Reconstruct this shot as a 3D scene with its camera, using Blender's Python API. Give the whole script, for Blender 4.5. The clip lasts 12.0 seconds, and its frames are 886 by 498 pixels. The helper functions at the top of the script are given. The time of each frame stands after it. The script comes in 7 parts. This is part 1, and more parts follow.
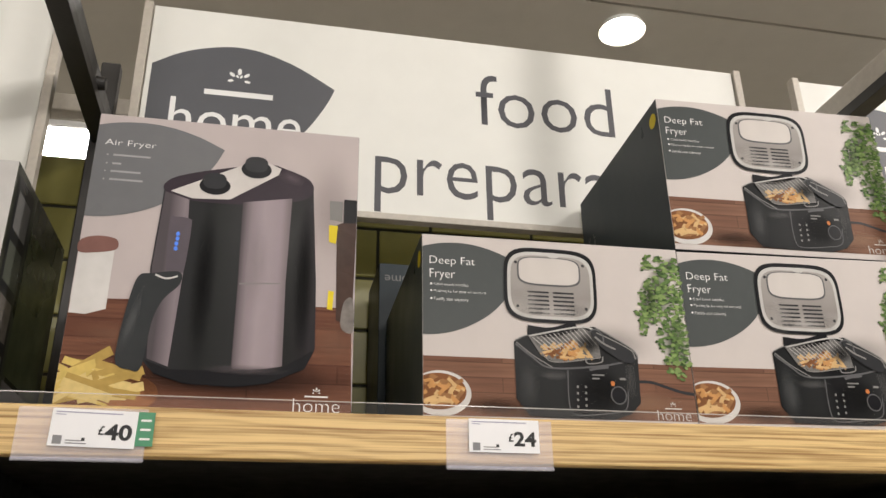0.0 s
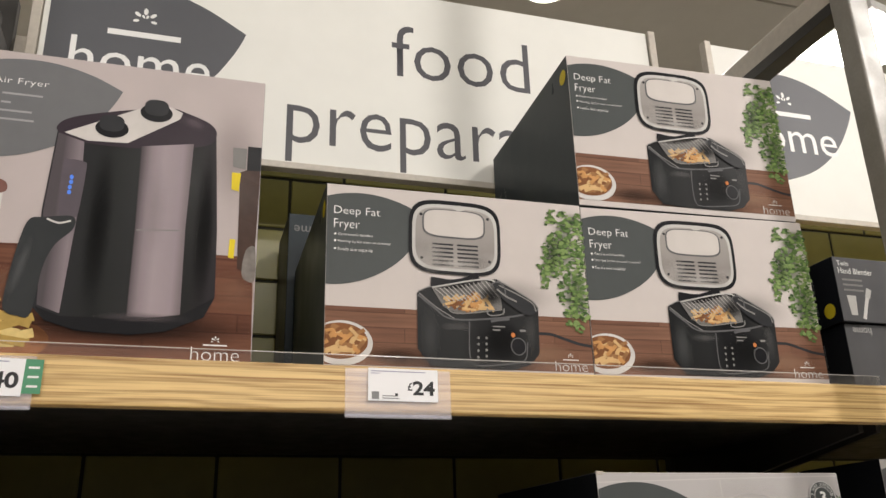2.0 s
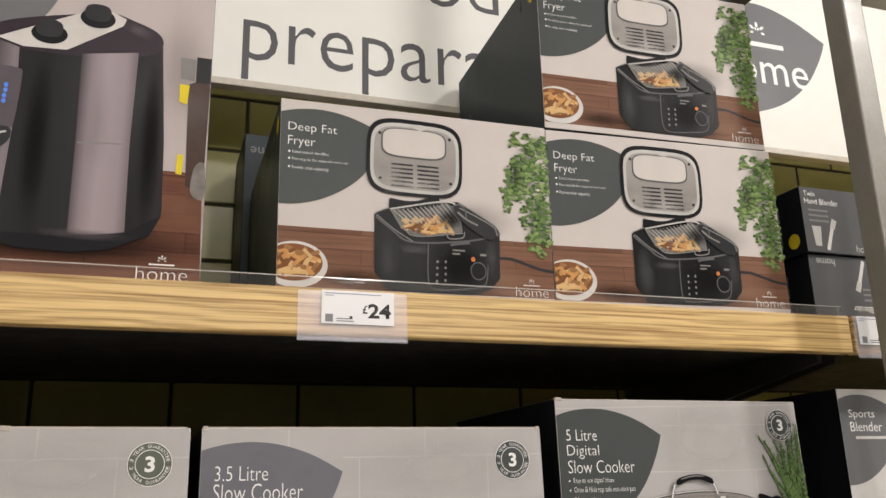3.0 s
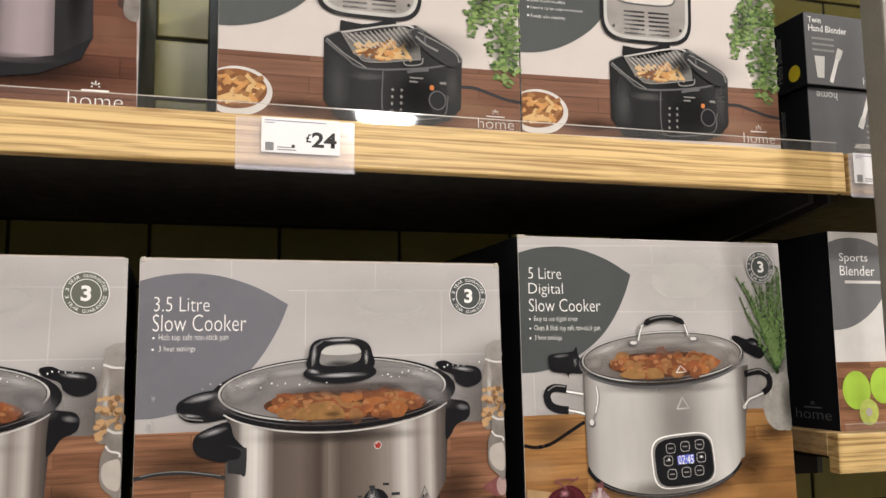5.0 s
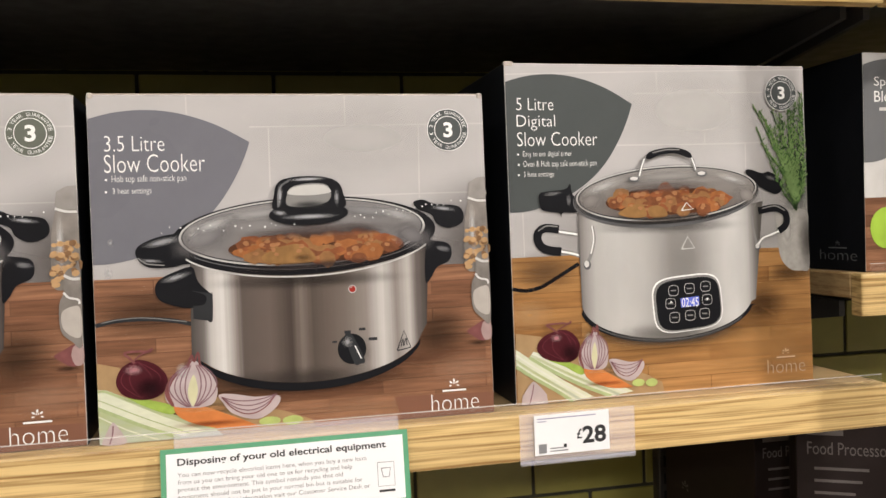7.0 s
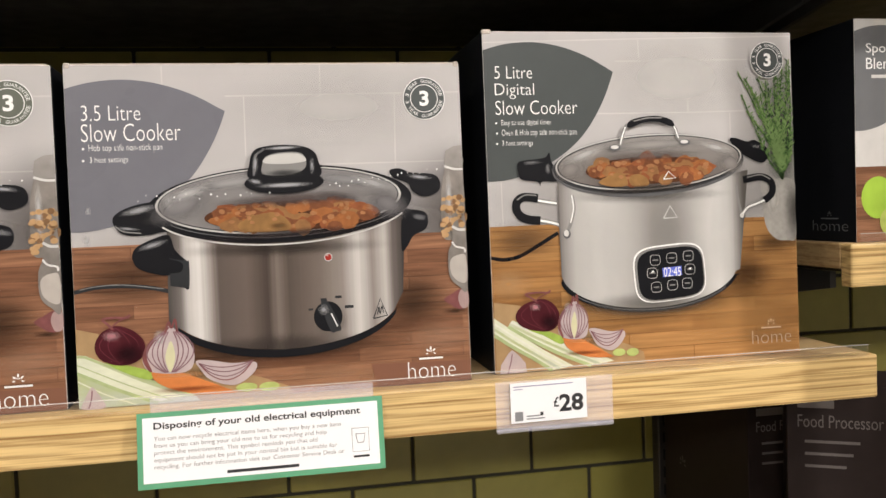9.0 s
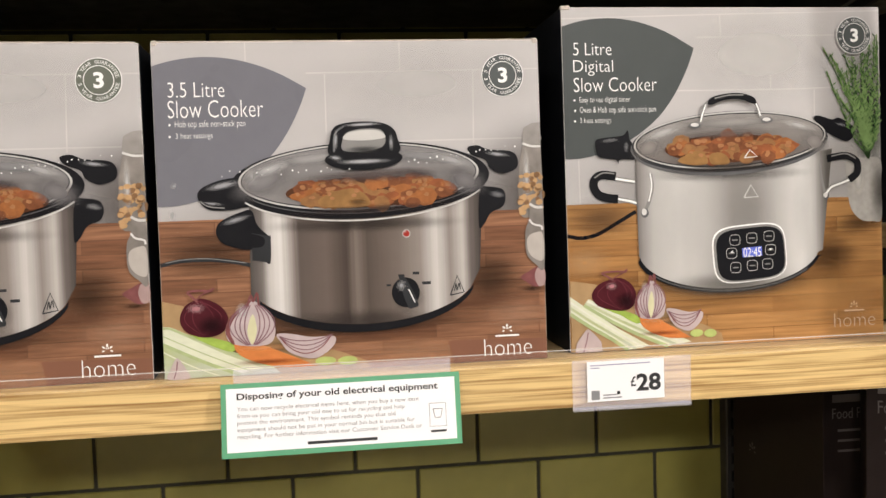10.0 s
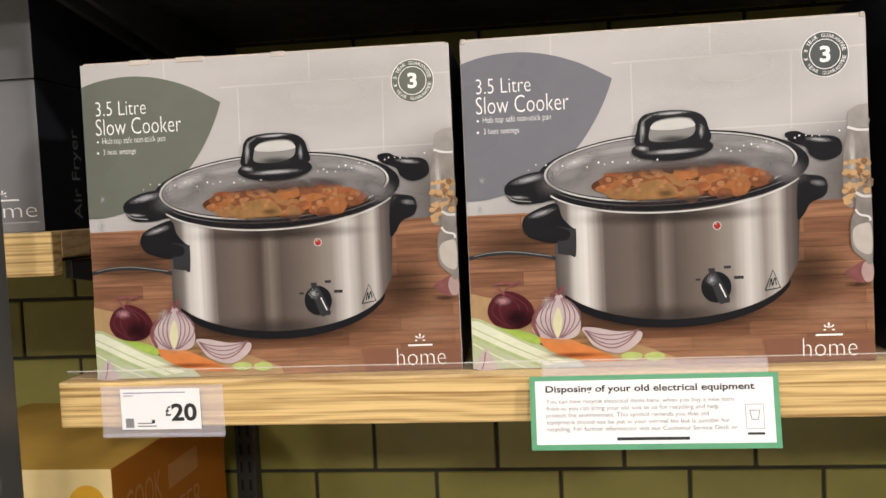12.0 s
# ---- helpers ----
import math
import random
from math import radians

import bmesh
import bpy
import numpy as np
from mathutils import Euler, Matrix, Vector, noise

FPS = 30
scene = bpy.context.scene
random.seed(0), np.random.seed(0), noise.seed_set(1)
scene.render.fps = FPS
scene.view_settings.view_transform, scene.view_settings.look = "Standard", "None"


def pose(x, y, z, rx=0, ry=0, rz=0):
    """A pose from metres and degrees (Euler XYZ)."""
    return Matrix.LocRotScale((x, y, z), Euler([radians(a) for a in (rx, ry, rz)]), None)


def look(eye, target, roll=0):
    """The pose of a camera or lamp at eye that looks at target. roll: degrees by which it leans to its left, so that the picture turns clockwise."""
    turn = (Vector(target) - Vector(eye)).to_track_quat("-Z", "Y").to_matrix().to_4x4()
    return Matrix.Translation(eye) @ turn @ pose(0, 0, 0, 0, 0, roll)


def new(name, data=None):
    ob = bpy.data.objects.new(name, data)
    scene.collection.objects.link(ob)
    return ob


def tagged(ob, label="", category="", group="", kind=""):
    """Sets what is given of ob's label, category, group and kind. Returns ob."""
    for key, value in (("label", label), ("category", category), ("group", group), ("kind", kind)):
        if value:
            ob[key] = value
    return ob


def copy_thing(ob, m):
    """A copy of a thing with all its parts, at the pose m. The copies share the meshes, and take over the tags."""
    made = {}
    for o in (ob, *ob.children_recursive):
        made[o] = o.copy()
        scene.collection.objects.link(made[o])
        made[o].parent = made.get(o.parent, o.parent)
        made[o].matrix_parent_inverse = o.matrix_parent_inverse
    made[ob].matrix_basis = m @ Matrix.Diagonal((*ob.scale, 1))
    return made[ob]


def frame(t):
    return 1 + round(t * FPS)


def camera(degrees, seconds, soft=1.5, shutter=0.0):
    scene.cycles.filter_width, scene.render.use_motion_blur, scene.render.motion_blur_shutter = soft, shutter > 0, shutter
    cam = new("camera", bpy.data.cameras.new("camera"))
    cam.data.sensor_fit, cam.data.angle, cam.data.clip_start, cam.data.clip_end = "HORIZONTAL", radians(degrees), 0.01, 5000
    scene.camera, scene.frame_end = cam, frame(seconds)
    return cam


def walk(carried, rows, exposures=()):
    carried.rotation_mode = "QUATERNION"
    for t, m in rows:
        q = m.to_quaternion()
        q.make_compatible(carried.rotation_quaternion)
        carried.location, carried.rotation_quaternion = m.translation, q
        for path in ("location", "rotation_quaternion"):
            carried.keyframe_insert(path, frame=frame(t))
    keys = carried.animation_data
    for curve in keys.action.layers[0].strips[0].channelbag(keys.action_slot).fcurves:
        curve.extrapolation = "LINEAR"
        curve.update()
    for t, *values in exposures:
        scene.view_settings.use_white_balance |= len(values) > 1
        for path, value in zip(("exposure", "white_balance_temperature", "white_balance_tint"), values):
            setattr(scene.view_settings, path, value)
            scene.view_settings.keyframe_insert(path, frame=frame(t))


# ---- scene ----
cam = camera(55.2, 12.0)
PATH = [
    (0, (0.002, -0.898, 1.392), (0.389, 0.896, 2.187), -0.9),
    (0.5, (0.008, -0.908, 1.389), (0.446, 0.883, 2.164), -1.1),
    (1, (0.015, -0.91, 1.388), (0.502, 0.877, 2.142), -1.4),
    (1.5, (0.022, -0.908, 1.388), (0.541, 0.879, 2.122), -1.7),
    (2, (0.029, -0.903, 1.386), (0.589, 0.887, 2.081), -1.7),
    (2.5, (0.037, -0.89, 1.38), (0.636, 0.909, 2.017), -1.7),
    (3, (0.052, -0.87, 1.379), (0.691, 0.942, 1.932), -1.5),
    (3.2, (0.06, -0.87, 1.377), (0.705, 0.95, 1.901), -1.6),
    (4.8, (0.161, -0.855, 1.351), (0.716, 1.052, 1.648), -0.8),
    (5, (0.16, -0.846, 1.354), (0.72, 1.059, 1.593), -0.7),
    (5.5, (0.181, -0.826, 1.336), (0.718, 1.095, 1.483), -0.8),
    (6, (0.213, -0.799, 1.326), (0.712, 1.137, 1.353), -0.9),
    (6.5, (0.231, -0.795, 1.322), (0.7, 1.149, 1.291), -1.4),
    (7, (0.252, -0.797, 1.321), (0.687, 1.154, 1.258), -1.9),
    (7.2, (0.257, -0.797, 1.3215), (0.686, 1.154, 1.254), -1.95),
    (8.8, (0.3055, -0.813, 1.2985), (0.669, 1.154, 1.227), -2.05),
    (9, (0.302, -0.81, 1.302), (0.669, 1.153, 1.208), -2.1),
    (9.5, (0.297, -0.811, 1.3), (0.625, 1.158, 1.182), -1.8),
    (10, (0.275, -0.807, 1.292), (0.524, 1.174, 1.174), -1.8),
    (10.5, (0.244, -0.802, 1.296), (0.39, 1.189, 1.174), -2.0),
    (11, (0.221, -0.807, 1.299), (0.206, 1.189, 1.187), -2.3),
    (11.5, (0.201, -0.806, 1.302), (0.064, 1.185, 1.185), -2.6),
    (12, (0.186, -0.798, 1.296), (-0.062, 1.183, 1.179), -2.7),
]
walk(cam, [(t, look(eye, target, roll)) for t, eye, target, roll in PATH], [(0, -0.4), (1.5, -0.45), (3.0, -0.45), (5.0, -0.15), (6.5, -0.05), (9.0, 0.0), (12.0, 0.05)])

# ---- world and lights ----
world = bpy.data.worlds.new("store_world")
scene.world = world
world.use_nodes = True
world.node_tree.nodes["Background"].inputs[0].default_value = (0.9, 0.92, 1.0, 1)
world.node_tree.nodes["Background"].inputs[1].default_value = 0.05


def area_lamp(name, eye, target, size, watts, colour):
    d = bpy.data.lights.new(name, "AREA")
    d.shape, d.size, d.energy, d.color = "DISK", size, watts, colour
    ob = new(name, d)
    ob.matrix_world = look(eye, target)
    return ob


WARM = (1.0, 0.94, 0.885)
area_lamp("aisle_lamp_key", (2.65, -1.75, 3.30), (0.45, 0.2, 1.4), 0.22, 78, WARM)
# Two weaker unseen lamps added beside the key as fill.
area_lamp("aisle_lamp_second", (-1.6, -1.75, 3.30), (0.1, 0.2, 1.4), 0.34, 13, WARM)
area_lamp("aisle_lamp_third", (0.1, -2.9, 3.30), (0.3, 0.2, 1.3), 0.34, 34, WARM)
# Unseen lamps added across the store to fill light under the shelves.
area_lamp("far_lamp_a", (1.6, -5.6, 3.30), (0.6, 0.0, 0.9), 0.5, 150, WARM)
area_lamp("far_lamp_b", (-1.8, -5.6, 3.30), (0.2, 0.0, 0.9), 0.5, 80, WARM)
area_lamp("rear_lamp", (1.20, 1.46, 3.34), (1.2, 1.46, 0.0), 0.15, 40, WARM)
area_lamp("rear_lamp_far", (-0.95, 3.2, 3.34), (-0.95, 3.2, 0.0), 0.4, 60, WARM)


# ---- materials ----
def mat(name, base, rough=0.5, metal=0.0, var=0.12, scale=40.0, bump=0.0, stretch=(1, 1, 1), spec=0.4, emit=0.0, random_tint=0.0, coat=0.0):
    """A surface with two scales of variation in colour and gloss."""
    if name.startswith(("ink_", "carton_")):
        spec = 0.07
    m = bpy.data.materials.new(name)
    m.use_nodes = True
    nt = m.node_tree
    b = nt.nodes["Principled BSDF"]
    b.inputs["Roughness"].default_value, b.inputs["Metallic"].default_value = rough, metal
    b.inputs["Specular IOR Level"].default_value = spec
    b.inputs["Coat Weight"].default_value = coat
    b.inputs["Coat Roughness"].default_value = 0.12
    tc = nt.nodes.new("ShaderNodeTexCoord")
    mp = nt.nodes.new("ShaderNodeMapping")
    mp.inputs["Scale"].default_value = stretch
    nt.links.new(tc.outputs["Object"], mp.inputs["Vector"])
    n1, n2 = nt.nodes.new("ShaderNodeTexNoise"), nt.nodes.new("ShaderNodeTexNoise")
    n1.inputs["Scale"].default_value, n2.inputs["Scale"].default_value = scale * 0.12, scale
    n1.inputs["Detail"].default_value, n2.inputs["Detail"].default_value = 3, 6
    for n in (n1, n2):
        nt.links.new(mp.outputs[0], n.inputs["Vector"])
    add = nt.nodes.new("ShaderNodeMath")
    nt.links.new(n1.outputs["Fac"], add.inputs[0])
    nt.links.new(n2.outputs["Fac"], add.inputs[1])
    mr = nt.nodes.new("ShaderNodeMapRange")
    mr.inputs["From Min"].default_value, mr.inputs["From Max"].default_value = 0.6, 1.4
    mr.inputs["To Min"].default_value, mr.inputs["To Max"].default_value = 1 - var, 1 + var
    nt.links.new(add.outputs[0], mr.inputs["Value"])
    hsv = nt.nodes.new("ShaderNodeHueSaturation")
    hsv.inputs["Color"].default_value = (*base, 1)
    last = mr.outputs[0]
    if random_tint:
        oi = nt.nodes.new("ShaderNodeObjectInfo")
        r2 = nt.nodes.new("ShaderNodeMapRange")
        r2.inputs["To Min"].default_value, r2.inputs["To Max"].default_value = 1 - random_tint, 1 + random_tint
        nt.links.new(oi.outputs["Random"], r2.inputs["Value"])
        mu = nt.nodes.new("ShaderNodeMath")
        mu.operation = "MULTIPLY"
        nt.links.new(last, mu.inputs[0])
        nt.links.new(r2.outputs[0], mu.inputs[1])
        last = mu.outputs[0]
    nt.links.new(last, hsv.inputs["Value"])
    nt.links.new(hsv.outputs[0], b.inputs["Base Color"])
    r3 = nt.nodes.new("ShaderNodeMapRange")
    r3.inputs["From Min"].default_value, r3.inputs["From Max"].default_value = 0.3, 0.7
    r3.inputs["To Min"].default_value, r3.inputs["To Max"].default_value = max(rough - 0.07, 0.02), min(rough + 0.07, 1)
    nt.links.new(n1.outputs["Fac"], r3.inputs["Value"])
    nt.links.new(r3.outputs[0], b.inputs["Roughness"])
    if bump:
        bp = nt.nodes.new("ShaderNodeBump")
        bp.inputs["Strength"].default_value, bp.inputs["Distance"].default_value = bump, 0.001
        nt.links.new(n2.outputs["Fac"], bp.inputs["Height"])
        nt.links.new(bp.outputs[0], b.inputs["Normal"])
    if emit:
        b.inputs["Emission Color"].default_value = (*base, 1)
        b.inputs["Emission Strength"].default_value = emit
    return m


def clear(name, tint=(1, 1, 1), rough=0.03, haze=0.08):
    """Thin clear plastic: mostly see-through with a glossy skin and a little haze."""
    m = bpy.data.materials.new(name)
    m.use_nodes = True
    nt = m.node_tree
    b = nt.nodes["Principled BSDF"]
    b.inputs["Base Color"].default_value = (*tint, 1)
    b.inputs["Roughness"].default_value = rough
    t = nt.nodes.new("ShaderNodeBsdfTransparent")
    t.inputs[0].default_value = (*tint, 1)
    mix, fr, ad = nt.nodes.new("ShaderNodeMixShader"), nt.nodes.new("ShaderNodeFresnel"), nt.nodes.new("ShaderNodeMath")
    g = nt.nodes.new("ShaderNodeBsdfGlossy")
    g.inputs["Roughness"].default_value = rough
    mix2 = nt.nodes.new("ShaderNodeMixShader")
    mix2.inputs[0].default_value = haze
    nt.links.new(t.outputs[0], mix2.inputs[1])
    nt.links.new(b.outputs[0], mix2.inputs[2])
    fr.inputs[0].default_value = 1.45
    ad.operation = "MULTIPLY"
    ad.inputs[1].default_value = 0.4
    nt.links.new(fr.outputs[0], ad.inputs[0])
    nt.links.new(ad.outputs[0], mix.inputs[0])
    nt.links.new(mix2.outputs[0], mix.inputs[1])
    nt.links.new(g.outputs[0], mix.inputs[2])
    nt.links.new(mix.outputs[0], nt.nodes["Material Output"].inputs[0])
    return m


def oak(name, light, dark, ring=14.0):
    """Pale oak laminate, grain along x."""
    m = mat(name, light, 0.42, var=0.10, scale=220, stretch=(0.05, 1, 1), bump=0.12)
    nt = m.node_tree
    b = nt.nodes["Principled BSDF"]
    tc = nt.nodes.new("ShaderNodeTexCoord")
    mp = nt.nodes.new("ShaderNodeMapping")
    mp.inputs["Scale"].default_value = (0.9, 3.0, 9.0)
    nt.links.new(tc.outputs["Object"], mp.inputs["Vector"])
    w = nt.nodes.new("ShaderNodeTexWave")
    w.wave_type, w.bands_direction = "BANDS", "Z"
    w.inputs["Scale"].default_value, w.inputs["Distortion"].default_value = ring / 9.0 * 2.2, 9.0
    w.inputs["Detail"].default_value, w.inputs["Detail Scale"].default_value = 3.0, 1.4
    nt.links.new(mp.outputs[0], w.inputs["Vector"])
    mp2 = nt.nodes.new("ShaderNodeMapping")
    mp2.inputs["Scale"].default_value = (2.2, 60, 480)
    nt.links.new(tc.outputs["Object"], mp2.inputs["Vector"])
    n = nt.nodes.new("ShaderNodeTexNoise")
    n.inputs["Scale"].default_value, n.inputs["Detail"].default_value = 1.0, 4
    nt.links.new(mp2.outputs[0], n.inputs["Vector"])
    mixf = nt.nodes.new("ShaderNodeMath")
    mixf.operation = "MULTIPLY_ADD"
    mixf.inputs[1].default_value = 0.17
    nt.links.new(w.outputs["Fac"], mixf.inputs[0])
    half = nt.nodes.new("ShaderNodeMath")
    half.operation = "MULTIPLY"
    half.inputs[1].default_value = 0.88
    nt.links.new(n.outputs["Fac"], half.inputs[0])
    nt.links.new(half.outputs[0], mixf.inputs[2])
    cr = nt.nodes.new("ShaderNodeValToRGB")
    cr.color_ramp.elements[0].position, cr.color_ramp.elements[0].color = 0.44, (*light, 1)
    cr.color_ramp.elements[1].position, cr.color_ramp.elements[1].color = 0.72, (*dark, 1)
    nt.links.new(mixf.outputs[0], cr.inputs[0])
    hsv = [x for x in nt.nodes if x.type == "HUE_SAT"][0]
    nt.links.new(cr.outputs[0], hsv.inputs["Color"])
    return m


OAK = oak("oak_edge", (0.68, 0.485, 0.215), (0.29, 0.158, 0.048))
OAK_TOP = oak("oak_board", (0.52, 0.36, 0.18), (0.36, 0.22, 0.09))
TILE = mat("olive_tile", (0.235, 0.215, 0.055), 0.33, var=0.10, scale=30, bump=0.05, random_tint=0.10)
GROUT = mat("dark_grout", (0.035, 0.034, 0.022), 0.85, scale=200, bump=0.3)
STEEL_DARK = mat("dark_powder_coat", (0.032, 0.030, 0.028), 0.45, scale=300, bump=0.05)
POST_GREY = mat("warm_grey_powder_coat", (0.24, 0.228, 0.205), 0.38, metal=0.0, scale=250, bump=0.05)
TRIM = mat("beige_trim", (0.50, 0.46, 0.40), 0.4, scale=120)
SIGN_WHITE = mat("sign_white", (0.76, 0.76, 0.72), 0.5, var=0.03, scale=20)
SIGN_GREY = mat("sign_slate", (0.085, 0.088, 0.10), 0.5, var=0.04, scale=30)
SIGN_TEXT = mat("sign_charcoal", (0.075, 0.075, 0.085), 0.5, var=0.04)
WHITE_INK = mat("white_ink", (0.80, 0.80, 0.79), 0.5, var=0.03)
CEIL = mat("ceiling_panel", (0.55, 0.515, 0.45), 0.8, var=0.05, scale=12, bump=0.1)
WALL_PLAIN = mat("store_wall", (0.62, 0.59, 0.54), 0.8, var=0.05, scale=8)
FLOOR = mat("store_floor", (0.60, 0.58, 0.54), 0.3, var=0.08, scale=15)
LAMP_GLOW = mat("lamp_glow", (1.0, 0.97, 0.92), 0.5, emit=22.0, var=0.0)
LAMP_BODY = mat("lamp_body", (0.7, 0.7, 0.68), 0.4)
ACRYLIC = clear("clear_acrylic", haze=0.015)
ACRYLIC_GLINT = clear("acrylic_glint", (0.95, 0.93, 0.9), 0.1, 0.38)
POCKET = clear("clear_price_pocket", (0.93, 0.92, 0.97), 0.12, 0.16)
CARD_WHITE = mat("carton_white", (0.60, 0.565, 0.55), 0.42, var=0.04, scale=30)
CARD_SLATE = mat("carton_slate", (0.042, 0.052, 0.058), 0.34, var=0.08, scale=60)
CARD_BLACK = mat("carton_black", (0.012, 0.013, 0.016), 0.38, var=0.10, scale=60)
CARD_EDGE = mat("carton_edge", (0.50, 0.45, 0.40), 0.7, scale=150)
PAPER = mat("label_paper", (0.82, 0.82, 0.84), 0.6, var=0.02)
INK = mat("black_ink", (0.02, 0.02, 0.022), 0.6)


# ---- mesh helpers ----
def mesh_of(bm, name):
    me = bpy.data.meshes.new(name)
    bm.normal_update()
    bm.to_mesh(me)
    bm.free()
    return me


def part(name, bm, material, parent=None, label=""):
    ob = new(name, mesh_of(bm, name) if isinstance(bm, bmesh.types.BMesh) else bm)
    if material and not ob.data.materials:
        ob.data.materials.append(material)
    ob.parent = parent
    return tagged(ob, label)


def thing(name, m, label, category, group="", kind=""):
    ob = new(name)
    ob.empty_display_size = 0.05
    ob.matrix_basis = m
    return tagged(ob, label, category, group, kind)


def block(x0, x1, y0, y1, z0, z1, bevel=0.0, seg=2):
    bm = bmesh.new()
    bmesh.ops.create_cube(bm, size=1.0, matrix=Matrix.LocRotScale(((x0 + x1) / 2, (y0 + y1) / 2, (z0 + z1) / 2), None, (x1 - x0, y1 - y0, z1 - z0)))
    if bevel:
        bmesh.ops.bevel(bm, geom=bm.edges[:], offset=bevel, segments=seg, affect="EDGES", profile=0.5)
    return bm


def setting(name, bm, material, label, category):
    return tagged(part(name, bm, material), label, category, kind="structure")


# ---- large structure ----
setting("floor", block(-5, 6, -8.2, 6, -0.1, 0.0), FLOOR, "pale grey polished supermarket floor", "floor")
ceiling_bm = block(-5, 6, -8.2, 6, 3.40, 3.5)
for j in range(12):
    bmesh.ops.create_cube(ceiling_bm, size=1.0, matrix=Matrix.LocRotScale((0.5, -7.66 + 1.2 * j, 3.392), None, (10.9, 1.188, 0.016)))
setting("ceiling", ceiling_bm, CEIL, "dull beige ceiling panels with thin dark seams", "ceiling")
setting("wall_front", block(-5, 6, -8.3, -8.2, 0, 3.4), WALL_PLAIN, "plain beige wall across the aisle", "wall")
setting("wall_far", block(-5, 6, 6.0, 6.1, 0, 3.4), WALL_PLAIN, "plain beige far wall of the store", "wall")
setting("wall_west", block(-5.1, -5, -8.2, 6, 0, 3.4), WALL_PLAIN, "plain beige side wall", "wall")
setting("wall_east", block(6, 6.1, -8.2, 6, 0, 3.4), WALL_PLAIN, "plain beige side wall", "wall")

X0, X1 = -0.315, 0.928          # the bay
BACK = 0.555                    # face of the tiled back panel
wall_back = setting("wall_back", block(-1.6, 2.3, BACK + 0.004, BACK + 0.03, 0.1, 2.155), GROUT, "olive green tiled back panel of the shelving", "back panel")
setting("baseboard", block(-1.6, 2.3, -0.02, BACK, 0.0, 0.16, 0.004), STEEL_DARK, "dark plinth under the shelving bays", "plinth")
top_rail = setting("trim_rail", block(-1.6, 2.3, BACK - 0.005, BACK + 0.03, 2.262, 2.298, 0.003), TRIM, "beige metal rail above the tiled panel", "rail")

# uprights of the back panel
SLOT_MESH = mesh_of(block(-0.002, 0.002, -0.001, 0.001, -0.009, 0.009), "slot")
SLOT_MESH.materials.append(mat("slot_shadow_black", (0.004, 0.004, 0.004), 0.8))
def upright(x):
    t = thing("slotted_upright", pose(x, BACK - 0.022, 0.16), "black slotted steel upright fixed to the tiled panel", "upright", "slotted uprights")
    bm = block(-0.017, 0.017, -0.006, 0.02, 0, 2.2, 0.002, 1)
    part("channel", bm, STEEL_DARK, t)
    for i in range(20):
        for s in (-0.007, 0.007):
            part("slot", SLOT_MESH, None, t).location = (s, -0.0065, 0.5 + i * 0.03)


for x in (X0 - 0.01, X1 + 0.002, X0 - 1.255, X1 + 1.24):
    upright(x)


def shelf(x0, x1, y0, top, lip, label):
    """A shelf board with an oak front edge, black brackets and a clear riser."""
    t = thing("shelf", pose((x0 + x1) / 2, y0, top), label, "shelf")
    w = (x1 - x0) / 2
    part("board", block(-w, w, 0.019, BACK - y0 - 0.03, -0.03, 0.0, 0.0015, 1), OAK_TOP, t, "pale oak board")
    part("front_edge", block(-w, w, 0.0, 0.019, -lip, 0.0, 0.0022, 2), OAK, t, "oak front edge with long grain")
    # Thin black sheet covering the bottom of the board.
    part("underside", block(-w + 0.01, w - 0.01, 0.021, BACK - y0 - 0.04, -0.034, -0.0304), STEEL_DARK, t, "black sheet on the underside")
    for s in (-1, 1):
        bm = bmesh.new()
        vs = [bm.verts.new((s * (w - 0.012) + dx, y, z)) for dx in (-0.004, 0.004) for y, z in ((0.05, -0.035), (BACK - y0 - 0.035, -0.035), (BACK - y0 - 0.035, -0.12), (0.05, -0.055))]
        bm.faces.new(vs[:4]), bm.faces.new(vs[:3:-1])
        for i in range(4):
            bm.faces.new((vs[i], vs[4 + i], vs[4 + (i + 1) % 4], vs[(i + 1) % 4]))
        bmesh.ops.recalc_face_normals(bm, faces=bm.faces)
        part("bracket", bm, STEEL_DARK, t, "black steel bracket")
    riser = block(-w + 0.012, w - 0.012, -0.0012, 0.0002, -0.003, 0.011, 0.0)
    ob = part("riser", riser, ACRYLIC, t, "clear acrylic riser strip")
    ob.visible_shadow = False
    # Milky strip puts the glint along the riser's top into the colour.
    ob = part("riser_edge", block(-w + 0.012, w - 0.012, -0.0014, 0.0004, 0.0110, 0.0117), ACRYLIC_GLINT, t, "milky strip coloured as the glint on the riser edge")
    ob.visible_shadow = False
    return t


shelf(X0, X1, 0.0, 1.592, 0.050, "long pale oak shelf holding boxed fryers")
shelf(X0, X1, 0.0, 1.128, 0.047, "long pale oak shelf holding boxed slow cookers")
shelf(X0, X1, 0.0, 0.62, 0.047, "lower pale oak shelf under the slow cookers")
shelf(X0 - 1.255, X0 - 0.006, 0.0, 1.592, 0.050, "pale oak shelf of the neighbouring bay with a boxed appliance")
shelf(X1 + 0.006, X1 + 1.25, 0.0, 1.592, 0.050, "pale oak shelf of the neighbouring bay with hand blender boxes")
shelf(X0 - 1.255, X0 - 0.030, 0.055, 1.281, 0.048, "shallower pale oak shelf holding a dark boxed air fryer")
shelf(X1 + 0.010, X1 + 1.25, 0.055, 1.245, 0.050, "shallower pale oak shelf holding sports blender boxes")
